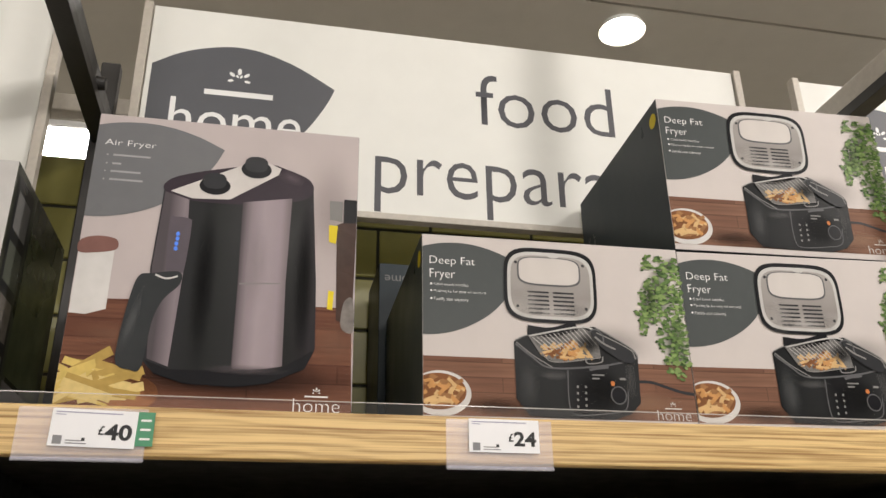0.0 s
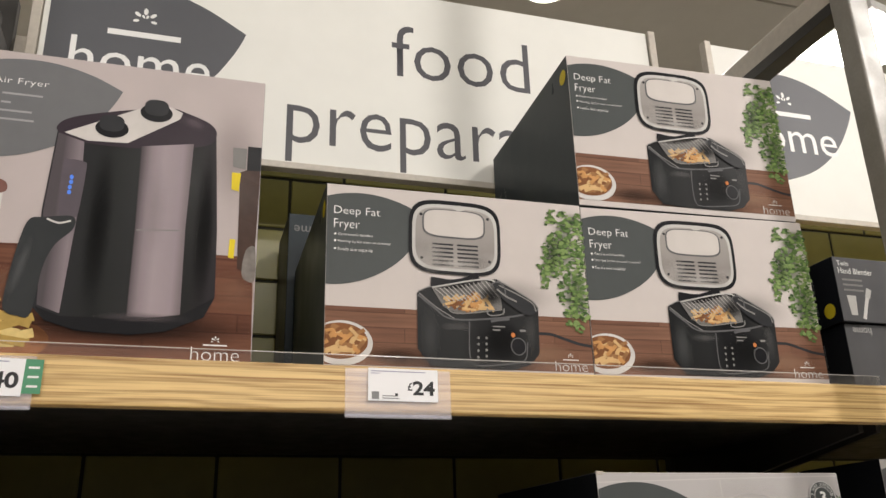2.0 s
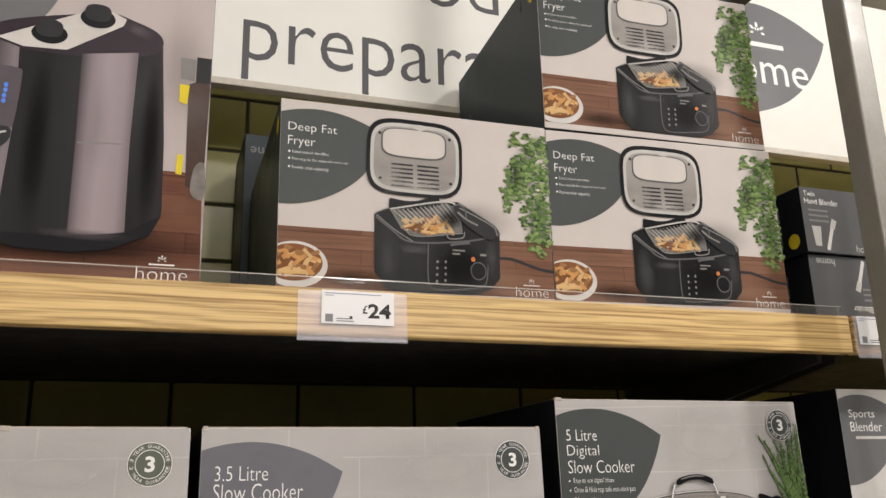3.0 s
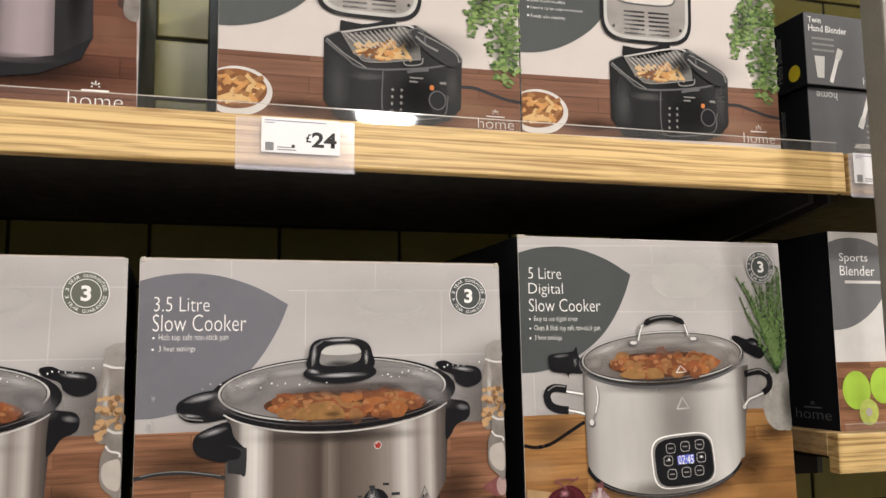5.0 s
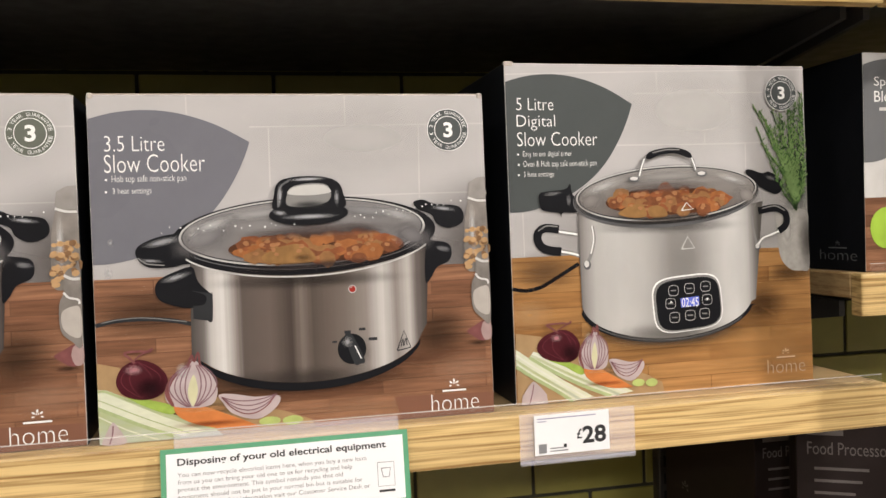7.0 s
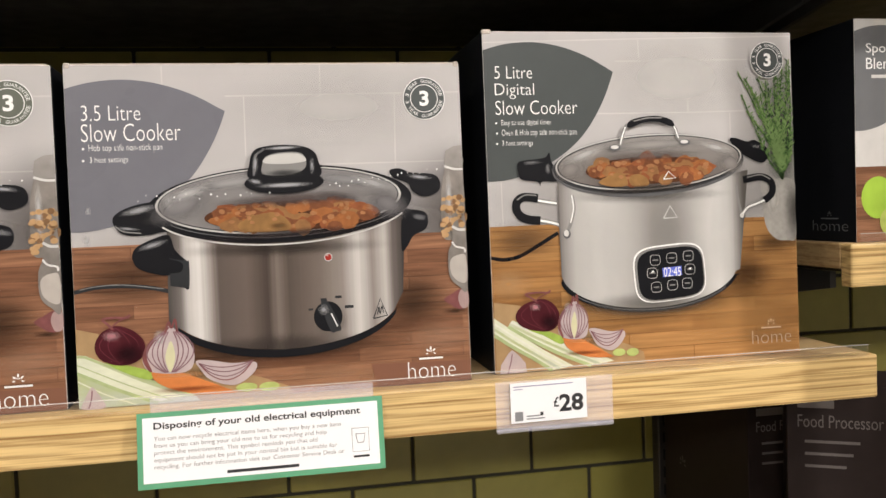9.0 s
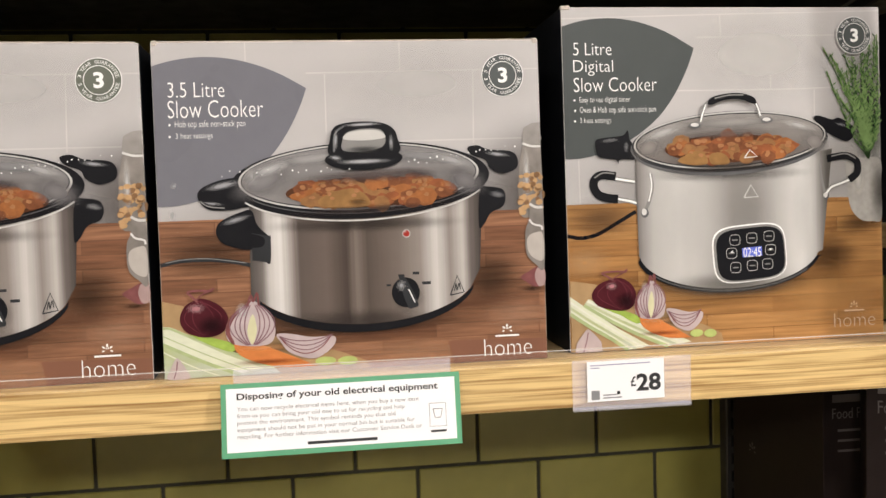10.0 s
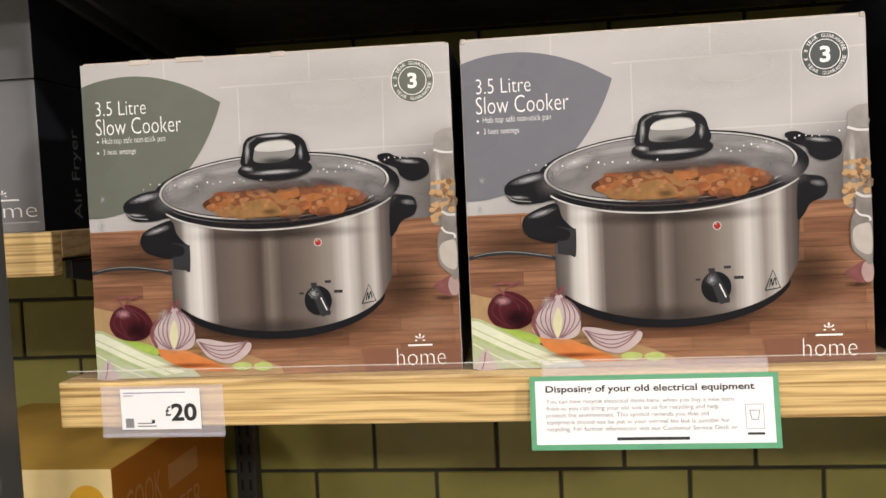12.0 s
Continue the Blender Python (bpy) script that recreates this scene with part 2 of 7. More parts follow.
shelf(X0 - 1.255, X0 - 0.012, 0.0, 0.70, 0.047, "low pale oak shelf holding an orange box")
shelf(X1 + 0.010, X1 + 1.25, 0.0, 0.62, 0.047, "low pale oak shelf holding food processor boxes")


def bay_frame(x, post, finish, arm_finish, drop, label):
    """Front post with the arm that ties it to the back."""
    t = thing("bay_frame", pose(x, -0.065, 0), label, "frame", "bay frames")
    part("post", block(post - 0.018, post + 0.018, -0.018, 0.018, 0.0, 2.75, 0.003), finish, t, "upright front post")
    part("arm", block(-0.012, 0.012, 0.0185, BACK + 0.08, 2.205 - drop, 2.245 - drop, 0.002), arm_finish, t, "tie arm")
    # Dark strip set along the underside of the arm.
    part("arm_channel", block(-0.016, 0.016, 0.0185, BACK + 0.08, 2.185 - drop, 2.2045 - drop, 0.001), STEEL_DARK, t, "dark strip under the arm")
    bm = bmesh.new()
    bmesh.ops.create_cone(bm, cap_ends=True, segments=20, radius1=0.013, radius2=0.011, depth=0.03)
    bmesh.ops.rotate(bm, verts=bm.verts, matrix=Matrix.Rotation(radians(90), 3, "Y"))
    bmesh.ops.translate(bm, verts=bm.verts, vec=(0.012, 0.44, 2.213 - drop))
    part("knob", bm, STEEL_DARK, t, "black clamp knob")


POST_DARK = mat("charcoal_powder_coat", (0.045, 0.046, 0.047), 0.4, scale=250, bump=0.05)
bay_frame(X0 - 0.005, -0.026, POST_DARK, POST_DARK, 0.0, "charcoal post and arm framing the shelving bay")
# Arm takes the paler TRIM so that its side reads as lit.
bay_frame(X1 + 0.012, 0.0, POST_GREY, TRIM, 0.035, "grey post and tie arm framing the shelving bay")


# ---- printed matter: flat shapes, layer on layer ----
STEP = 0.00025


def smooth(points, n=8):
    """A closed curve through a few points."""
    out, m = [], len(points)
    for i in range(m):
        p = [Vector((*points[(i + j - 1) % m], 0)) for j in range(4)]
        for k in range(n):
            s = k / n
            q = 0.5 * (2 * p[1] + (p[2] - p[0]) * s + (2 * p[0] - 5 * p[1] + 4 * p[2] - p[3]) * s * s + (3 * p[1] - 3 * p[2] + p[3] - p[0]) * s ** 3)
            out.append((q.x, q.y))
    return out


def ellipse(cx, cy, rx, ry, n=40, a0=0.0, a1=360.0, turn=0.0, power=2.0):
    c, s, out = math.cos(radians(turn)), math.sin(radians(turn)), []
    m = n if a1 - a0 >= 360 else n + 1
    for i in range(m):
        a = radians(a0 + (a1 - a0) * i / n)
        ca, sa = math.cos(a), math.sin(a)
        x = rx * math.copysign(abs(ca) ** (2 / power), ca)
        y = ry * math.copysign(abs(sa) ** (2 / power), sa)
        out.append((cx + x * c - y * s, cy + x * s + y * c))
    return out


SOFT = {}


def soft_ink(colour, c, rx, rz, strength, turn):
    key = tuple(round(x, 4) for x in (*colour, *c, rx, rz, strength, turn))
    if key in SOFT:
        return SOFT[key]
    m = bpy.data.materials.new("ink_soft_tint")
    m.use_nodes = True
    nt = m.node_tree
    p = nt.nodes["Principled BSDF"]
    p.inputs["Base Color"].default_value = (*colour, 1)
    p.inputs["Roughness"].default_value, p.inputs["Specular IOR Level"].default_value = 0.48, 0.07
    tc = nt.nodes.new("ShaderNodeTexCoord")
    sub, rot, mul, ln = (nt.nodes.new(q) for q in ("ShaderNodeVectorMath", "ShaderNodeVectorRotate", "ShaderNodeVectorMath", "ShaderNodeVectorMath"))
    sub.operation, mul.operation, ln.operation = "SUBTRACT", "MULTIPLY", "LENGTH"
    sub.inputs[1].default_value = (c[0], 0, c[1])
    rot.rotation_type = "Y_AXIS"
    rot.inputs["Angle"].default_value = -turn
    mul.inputs[1].default_value = (1 / rx, 0, 1 / rz)
    mr, st = nt.nodes.new("ShaderNodeMapRange"), nt.nodes.new("ShaderNodeMath")
    mr.interpolation_type = "SMOOTHSTEP"
    mr.inputs["To Min"].default_value, mr.inputs["To Max"].default_value = 1.0, 0.0
    st.operation = "MULTIPLY"
    st.inputs[1].default_value = strength
    for a, q in ((tc.outputs["Object"], sub.inputs[0]), (sub.outputs[0], rot.inputs["Vector"]), (rot.outputs[0], mul.inputs[0]), (mul.outputs[0], ln.inputs[0]), (ln.outputs["Value"], mr.inputs["Value"]), (mr.outputs[0], st.inputs[0]), (st.outputs[0], p.inputs["Alpha"])):
        nt.links.new(a, q)
    SOFT[key] = m
    return m


class Face:
    """A printed face of width w and height h metres: u runs right and v down, both 0 to 1, from the top left corner."""

    def __init__(self, w, h, parent, m=None):
        self.w, self.h, self.parent, self.m, self.k = w, h, parent, m or Matrix(), 1

    def at(self, u, v, k):
        return self.m @ Vector((u * self.w, -STEP * k, (1 - v) * self.h))

    def flat(self, name, polys, material, k, label="", parent=None, stuff=False):
        """One printed shape, or several alike, each an object of its own; stuff: too many to count, joined."""
        if not isinstance(polys[0][0], (tuple, list)):
            polys = [polys]
        first = None
        if stuff:
            bm = bmesh.new()
            for i, p in enumerate(polys):
                bm.faces.new([bm.verts.new(self.at(u, v, k + 0.11 * (i % 24))) for u, v in p])
            bmesh.ops.recalc_face_normals(bm, faces=bm.faces)
            return tagged(part(name, bm, material, parent or self.parent, label), kind="stuff")
        for i, p in enumerate(polys):
            bm = bmesh.new()
            bm.faces.new([bm.verts.new(self.at(u, v, k)) for u, v in p])
            bmesh.ops.recalc_face_normals(bm, faces=bm.faces)
            ob = part(name, bm, material, parent or self.parent, label)
            first = first or ob
        return first

    def band(self, name, points, width, material, k, label="", parent=None, rounded=True):
        """A line of even width along points, in v units scaled to true size."""
        bm, asp = bmesh.new(), self.h / self.w
        q = [Vector((u / asp, v)) for u, v in points]
        if 2 < len(q) < 10 and q[0] != q[-1] and rounded:
            ends = [q[0] * 2 - q[1]] + q + [q[-1] * 2 - q[-2]]
            q = [0.5 * (2 * b + (c - a) * s + (2 * a - 5 * b + 4 * c - d) * s * s + (3 * b - 3 * c + d - a) * s ** 3) for a, b, c, d in zip(ends, ends[1:], ends[2:], ends[3:]) for s in (0, 0.2, 0.4, 0.6, 0.8)] + [q[-1]]
        rows = []
        for i, p in enumerate(q):
            d = (q[min(i + 1, len(q) - 1)] - p).normalized() + (p - q[max(i - 1, 0)]).normalized()
            if d.length < 1e-6:
                d = q[min(i + 1, len(q) - 1)] - q[max(i - 1, 0)]
            d.normalize()
            n = Vector((-d.y, d.x)) * width / 2
            rows.append([bm.verts.new(self.at((p.x + s * n.x) * asp, p.y + s * n.y, k)) for s in (1, -1)])
        for a, c in zip(rows, rows[1:]):
            bm.faces.new((a[0], c[0], c[1], a[1]))
        return part(name, bm, material, parent or self.parent, label)

    def soft(self, name, u, v, ru, rv, colour, strength, k, parent=None, turn=0.0):
        """A soft-edged tint of the printed picture, strongest in the middle."""
        cx, cz = u * self.w, (1 - v) * self.h
        rx, rz, t = ru * self.w, rv * self.h, radians(turn)
        bm = bmesh.new()
        ring = [(cx + x * math.cos(t) + z * math.sin(t), cz - x * math.sin(t) + z * math.cos(t)) for x, z in ellipse(0, 0, rx, rz, 36)]
        bm.faces.new([bm.verts.new(self.m @ Vector((min(max(x, 0.0005), self.w - 0.0005), -STEP * k, min(max(z, 0.0005), self.h - 0.0005)))) for x, z in ring][::-1])
        bmesh.ops.remove_doubles(bm, verts=bm.verts, dist=1e-6)
        c = self.m @ Vector((cx, 0, cz))
        return part(name, bm, soft_ink(colour, (c.x, c.z), rx, rz, strength, t), parent or self.parent)

    def text(self, name, body, u0, v0, u1, v1, material, k, label="", parent=None, turned=0, bold=0.0):
        """Letters that fill the box u0, v0 to u1, v1."""
        cu = bpy.data.curves.new(name, "FONT")
        cu.body, cu.size, cu.resolution_u, cu.offset = body, 1.0, 3, bold
        tmp = bpy.data.objects.new("tmp", cu)
        scene.collection.objects.link(tmp)
        me = bpy.data.meshes.new_from_object(tmp.evaluated_get(bpy.context.evaluated_depsgraph_get()))
        bpy.data.objects.remove(tmp)
        bpy.data.curves.remove(cu)
        co = np.empty(len(me.vertices) * 3)
        me.vertices.foreach_get("co", co)
        co = co.reshape(-1, 3)
        lo, hi = co.min(0), co.max(0)
        q = (co - lo) / np.maximum(hi - lo, 1e-9)
        if turned == 180:
            q[:, 0], q[:, 1] = 1 - q[:, 0], 1 - q[:, 1]
        elif turned == 90:
            q[:, 0], q[:, 1] = 1 - q[:, 1], q[:, 0].copy()
        for i, (x, y, _) in enumerate(q):
            me.vertices[i].co = self.at(u0 + x * (u1 - u0), v1 + y * (v0 - v1), k)
        me.materials.clear()
        me.name = name
        return part(name, me, material, parent or self.parent, label)


# ---- inks and printed pictures ----
TONE = 0.80          # density of the coloured inks


def ramp(name, axis, a, b, stops, rough=0.48, grain=0.0, gscale=(30, 30, 30), wave=0.0):
    """Printed ink whose colour runs along one axis of the face from a to b metres."""
    m = mat(name, (0.8, 0.8, 0.8), rough, var=0.03, scale=60, spec=0.07)
    nt = m.node_tree
    tc, sp, mr, cr = (nt.nodes.new(k) for k in ("ShaderNodeTexCoord", "ShaderNodeSeparateXYZ", "ShaderNodeMapRange", "ShaderNodeValToRGB"))
    nt.links.new(tc.outputs["Object"], sp.inputs[0])
    g = (grain or wave) / 2
    mr.inputs["From Min"].default_value, mr.inputs["From Max"].default_value = a + g, b + g
    src = sp.outputs["XYZ".index(axis)]
    if grain or wave:
        mp, n, ma = nt.nodes.new("ShaderNodeMapping"), nt.nodes.new("ShaderNodeTexNoise"), nt.nodes.new("ShaderNodeMath")
        mp.inputs["Scale"].default_value = gscale
        n.inputs["Scale"].default_value, n.inputs["Detail"].default_value = 1.0, 4
        nt.links.new(tc.outputs["Object"], mp.inputs[0])
        nt.links.new(mp.outputs[0], n.inputs["Vector"])
        ma.operation = "MULTIPLY_ADD"
        ma.inputs[1].default_value = grain or wave
        nt.links.new(n.outputs["Fac"], ma.inputs[0])
        nt.links.new(src, ma.inputs[2])
        src = ma.outputs[0]
    nt.links.new(src, mr.inputs["Value"])
    nt.links.new(mr.outputs[0], cr.inputs[0])
    e = cr.color_ramp.elements
    for i, (p, c) in enumerate(stops):
        q = e[i] if i < 2 else e.new(p)
        q.position, q.color = p, (*[x * TONE for x in c], 1)
    hsv = [x for x in nt.nodes if x.type == "HUE_SAT"][0]
    nt.links.new(cr.outputs[0], hsv.inputs["Color"])
    return m


def bricks_ink(name, c1, c2, joint, bw, bh, gap, rough=0.48, noise=0.25, nscale=(6, 6, 160), offset=0.5, shift=(0, 0, 0)):
    """Printed rows of blocks (worktop staves, wall tiles), in metres."""
    m = mat(name, c1, rough, var=0.03, scale=60, spec=0.07)
    nt = m.node_tree
    tc, mp, sp, cb, br = (nt.nodes.new(k) for k in ("ShaderNodeTexCoord", "ShaderNodeMapping", "ShaderNodeSeparateXYZ", "ShaderNodeCombineXYZ", "ShaderNodeTexBrick"))
    mp.inputs["Location"].default_value = shift
    nt.links.new(tc.outputs["Object"], mp.inputs[0])
    nt.links.new(mp.outputs[0], sp.inputs[0])
    nt.links.new(sp.outputs[0], cb.inputs[0])
    nt.links.new(sp.outputs[2], cb.inputs[1])
    nt.links.new(cb.outputs[0], br.inputs["Vector"])
    br.offset = offset
    for k, v in (("Color1", (*[x * TONE for x in c1], 1)), ("Color2", (*[x * TONE for x in c2], 1)), ("Mortar", (*[x * TONE for x in joint], 1)), ("Scale", 1.0), ("Mortar Size", gap), ("Brick Width", bw), ("Row Height", bh), ("Mortar Smooth", 0.3)):
        br.inputs[k].default_value = v
    mp2, n, r = nt.nodes.new("ShaderNodeMapping"), nt.nodes.new("ShaderNodeTexNoise"), nt.nodes.new("ShaderNodeMapRange")
    mp2.inputs["Scale"].default_value = nscale
    n.inputs["Scale"].default_value, n.inputs["Detail"].default_value = 1.0, 5
    nt.links.new(tc.outputs["Object"], mp2.inputs[0])
    nt.links.new(mp2.outputs[0], n.inputs["Vector"])
    r.inputs["From Min"].default_value, r.inputs["From Max"].default_value = 0.3, 0.7
    r.inputs["To Min"].default_value, r.inputs["To Max"].default_value = 1 - noise, 1 + noise
    nt.links.new(n.outputs["Fac"], r.inputs["Value"])
    hsv = [x for x in nt.nodes if x.type == "HUE_SAT"][0]
    nt.links.new(br.outputs["Color"], hsv.inputs["Color"])
    nt.links.new(r.outputs[0], hsv.inputs["Value"])
    return m


I_WALL = mat("ink_white_tiles", (0.445, 0.428, 0.428), 0.40, var=0.06, scale=14)
I_JOINT = mat("ink_tile_joint", (0.53, 0.51, 0.50), 0.48, var=0.05, scale=40)
I_WOOD = bricks_ink("ink_worktop", (0.37, 0.185, 0.105), (0.185, 0.083, 0.046), (0.185, 0.088, 0.05), 0.105, 0.0135, 0.0005, noise=0.30, nscale=(16, 16, 260))
I_WOOD2 = bricks_ink("ink_honey_worktop", (0.50, 0.262, 0.098), (0.31, 0.147, 0.05), (0.28, 0.132, 0.045), 0.15, 0.0165, 0.0005, noise=0.26, nscale=(12, 12, 220))
I_WOOD3 = bricks_ink("ink_dark_worktop", (0.20, 0.088, 0.055), (0.145, 0.060, 0.038), (0.11, 0.045, 0.03), 0.20, 0.022, 0.0008, noise=0.25, nscale=(10, 10, 200))
I_WOOD4 = bricks_ink("ink_walnut_worktop", (0.25, 0.13, 0.085), (0.19, 0.092, 0.06), (0.14, 0.07, 0.045), 0.19, 0.018, 0.0006, noise=0.22, nscale=(10, 10, 220))
I_SLATE_BLUE = mat("ink_blue_slate", (0.155, 0.155, 0.178), 0.30, var=0.05, scale=50)
I_SLATE_GREEN = mat("ink_green_slate", (0.125, 0.135, 0.112), 0.30, var=0.05, scale=50)
I_SLATE_DARK = mat("ink_dark_slate", (0.072, 0.080, 0.080), 0.32, var=0.05, scale=50)
I_BLACK = mat("ink_soft_black", (0.010, 0.010, 0.012), 0.33, var=0.15, scale=40)
I_BLACK2 = mat("ink_charcoal", (0.030, 0.031, 0.034), 0.33, var=0.2, scale=40)
I_GREY = mat("ink_mid_grey", (0.22, 0.215, 0.21), 0.48)
I_SILVER = mat("ink_silver", (0.50, 0.49, 0.475), 0.34, var=0.1)
I_PALE = mat("ink_pale_grey", (0.60, 0.585, 0.57), 0.48)
I_LIDWIN = mat("ink_lid_window", (0.56, 0.525, 0.50), 0.48, var=0.06, scale=30)
I_DIM = mat("ink_dim_grey", (0.11, 0.11, 0.115), 0.48)
I_RED = mat("ink_red", (0.30, 0.03, 0.022), 0.3)
I_ORANGE = mat("ink_carrot", (0.52, 0.18, 0.055), 0.48, var=0.2, scale=120)
I_POTATO = mat("ink_potato", (0.27, 0.145, 0.055), 0.42, var=0.35, scale=90)
I_PEA = mat("ink_chickpea", (0.42, 0.26, 0.13), 0.48, var=0.25, scale=160)
I_PEA_DARK = mat("ink_chickpea_shade", (0.20, 0.11, 0.055), 0.48, var=0.25, scale=160)
I_SKIN = mat("ink_clove_skin", (0.34, 0.24, 0.23), 0.48, var=0.2, scale=90)
I_JAR = mat("ink_jar_glass", (0.20, 0.18, 0.165), 0.3, var=0.45, scale=70)
I_JARLID = mat("ink_jar_lid", (0.30, 0.28, 0.265), 0.48, var=0.3, scale=60)
I_GARLIC = mat("ink_garlic", (0.40, 0.365, 0.335), 0.48, var=0.12, scale=80)
I_BULB = mat("ink_garlic_skin", (0.18, 0.065, 0.065), 0.48, var=0.4, scale=90)
I_CELERY = ramp("ink_celery", "Z", 0.0, 0.06, [(0.0, (0.55, 0.60, 0.48)), (1.0, (0.66, 0.68, 0.52)), (0.5, (0.50, 0.56, 0.30))], grain=0.05, gscale=(40, 40, 160))
I_BULB2 = mat("ink_onion_line", (0.22, 0.12, 0.14), 0.48)
I_GREEN2 = mat("ink_celery_shade", (0.36, 0.43, 0.22), 0.48, var=0.2, scale=120)
I_GREEN = mat("ink_leek_green", (0.30, 0.42, 0.08), 0.48, var=0.25, scale=120)
I_HERB1 = mat("ink_herb_dark", (0.030, 0.062, 0.022), 0.4, var=0.3, scale=120)
I_HERB2 = mat("ink_herb_mid", (0.078, 0.145, 0.045), 0.4, var=0.3, scale=120)
I_HERB3 = mat("ink_herb_light", (0.145, 0.225, 0.082), 0.4, var=0.3, scale=120)
I_POT = mat("ink_stone_pot", (0.36, 0.345, 0.325), 0.4, var=0.2, scale=200)
I_BOARD = mat("ink_chopping_board", (0.36, 0.235, 0.12), 0.48, var=0.2, scale=60)
I_FRIES = mat("ink_golden_fries", (0.52, 0.27, 0.10), 0.48, var=0.3, scale=100)
I_FRIES2 = mat("ink_pale_fries", (0.60, 0.40, 0.19), 0.48, var=0.2, scale=100)
I_FRIES3 = mat("ink_brown_fries", (0.30, 0.150, 0.065), 0.48, var=0.3, scale=100)
I_YELLOW = mat("ink_yellow", (0.70, 0.55, 0.03), 0.4)
I_BLUE = mat("ink_display_blue", (0.12, 0.16, 0.62), 0.3)
I_OIL = mat("ink_dark_bottle", (0.055, 0.030, 0.022), 0.3, var=0.3, scale=60)
I_FAINT = mat("ink_faint_white", (0.52, 0.40, 0.30), 0.4)
I_ONION = mat("ink_red_onion", (0.062, 0.011, 0.016), 0.34, var=0.35, scale=70)
I_ONION2 = mat("ink_cut_onion", (0.46, 0.38, 0.385), 0.48, var=0.14, scale=70)


I_LID2 = ramp("ink_clear_lid", "Z", 0.18, 0.245, [(0.0, (0.15, 0.125, 0.115)), (1.0, (0.34, 0.32, 0.305)), (0.5, (0.23, 0.21, 0.20))], rough=0.27, grain=0.04, gscale=(25, 25, 25))
SC_ONION = (0.104, 0.821)
I_PINKWALL = mat("ink_pinkish_wall", (0.47, 0.415, 0.41), 0.48, var=0.06, scale=18)
I_SLATE_LINE = mat("ink_grey_line", (0.34, 0.34, 0.345), 0.48)
I_SLATE_AF = mat("ink_grey_slate", (0.155, 0.158, 0.165), 0.32, var=0.05, scale=50)
I_WOODLID = mat("ink_reddish_lid", (0.20, 0.10, 0.085), 0.48, var=0.15, scale=60)
I_BOARD2 = mat("ink_round_board", (0.30, 0.13, 0.06), 0.48, var=0.2, scale=50)
I_FRIES4 = mat("ink_yellow_fries", (0.60, 0.45, 0.14), 0.48, var=0.2, scale=100)
I_FRIES6 = mat("ink_light_fries", (0.64, 0.50, 0.21), 0.48, var=0.2, scale=100)
I_FRIES5 = mat("ink_shaded_fries", (0.42, 0.29, 0.085), 0.48, var=0.2, scale=100)
I_PURPLEBLACK = mat("ink_plum_black", (0.035, 0.026, 0.034), 0.33, var=0.2, scale=30)
I_AIRBODY = ramp("ink_air_fryer_black", "X", 0.09, 0.28, [(0.0, (0.030, 0.030, 0.034)), (1.0, (0.020, 0.018, 0.022)), (0.3, (0.020, 0.021, 0.021)), (0.45, (0.030, 0.031, 0.032)), (0.8, (0.018, 0.018, 0.018)), (0.93, (0.03, 0.026, 0.03))], rough=0.33)
I_AIRSTEEL = ramp("ink_plum_steel", "X", 0.178, 0.246, [(0.0, (0.06, 0.05, 0.055)), (1.0, (0.05, 0.043, 0.047)), (0.18, (0.30, 0.25, 0.275)), (0.4, (0.42, 0.355, 0.385)), (0.7, (0.37, 0.31, 0.34)), (0.9, (0.17, 0.14, 0.15))], rough=0.4, grain=0.002, gscale=(300, 1, 5))
I_AIRSTEEL2 = ramp("ink_plum_steel_side", "X", 0.095, 0.145, [(0.0, (0.10, 0.085, 0.095)), (1.0, (0.03, 0.028, 0.03)), (0.35, (0.28, 0.235, 0.26)), (0.7, (0.16, 0.135, 0.15))], rough=0.3)
I_DISPLAY = mat("ink_smoked_display", (0.10, 0.085, 0.10), 0.28)
I_BLUE2 = mat("ink_blue_lights", (0.10, 0.25, 0.85), 0.3)
I_CHARHANDLE = mat("ink_handle_charcoal", (0.032, 0.035, 0.037), 0.33, var=0.15, scale=30)
I_PLATE = mat("ink_white_plate", (0.58, 0.55, 0.53), 0.48)


def bar(u0, v0, u1, v1):
    return [(u0, v0), (u1, v0), (u1, v1), (u0, v1)]


def letters(f, name, rows, material, k, label="", parent=None):
    """Rows of (words, u0, v0, u1, v1)."""
    for body, u0, v0, u1, v1 in rows:
        f.text(name, body, u0, v0, u1, v1, material, k, label, parent, bold=-0.012)


def dots(f, points, r, material, k, parent):
    asp = f.h / f.w
    f.flat("bullet", [[(u + a * asp, v + b) for a, b in ellipse(0, 0, r, r, 10)] for u, v in points], material, k, "", parent)


def round_words(f, body, cu, cv, r, size, a0, a1, material, k, parent, inward=False):
    """Small capitals set round a circle."""
    asp = f.h / f.w
    n = len(body)
    for i, ch in enumerate(body):
        if ch == " ":
            continue
        a = radians(a0 + (a1 - a0) * i / (n - 1))
        ob = f.text("letter", ch, 0, 0, size * 0.8 * asp, size, material, k, "", parent)
        x, z = math.sin(a) * r * f.h, math.cos(a) * r * f.h
        turn = Matrix.Rotation(a + (math.pi if inward else 0), 4, "Y")
        c, mid = (f.m.inverted() @ p for p in (f.at(cu, cv, k), f.at(size * 0.4 * asp, size * 0.5, k)))
        ob.data.transform(f.m @ Matrix.Translation((c.x + x, 0, c.z + z)) @ turn @ Matrix.Translation((-mid.x, 0, -mid.z)) @ f.m.inverted())


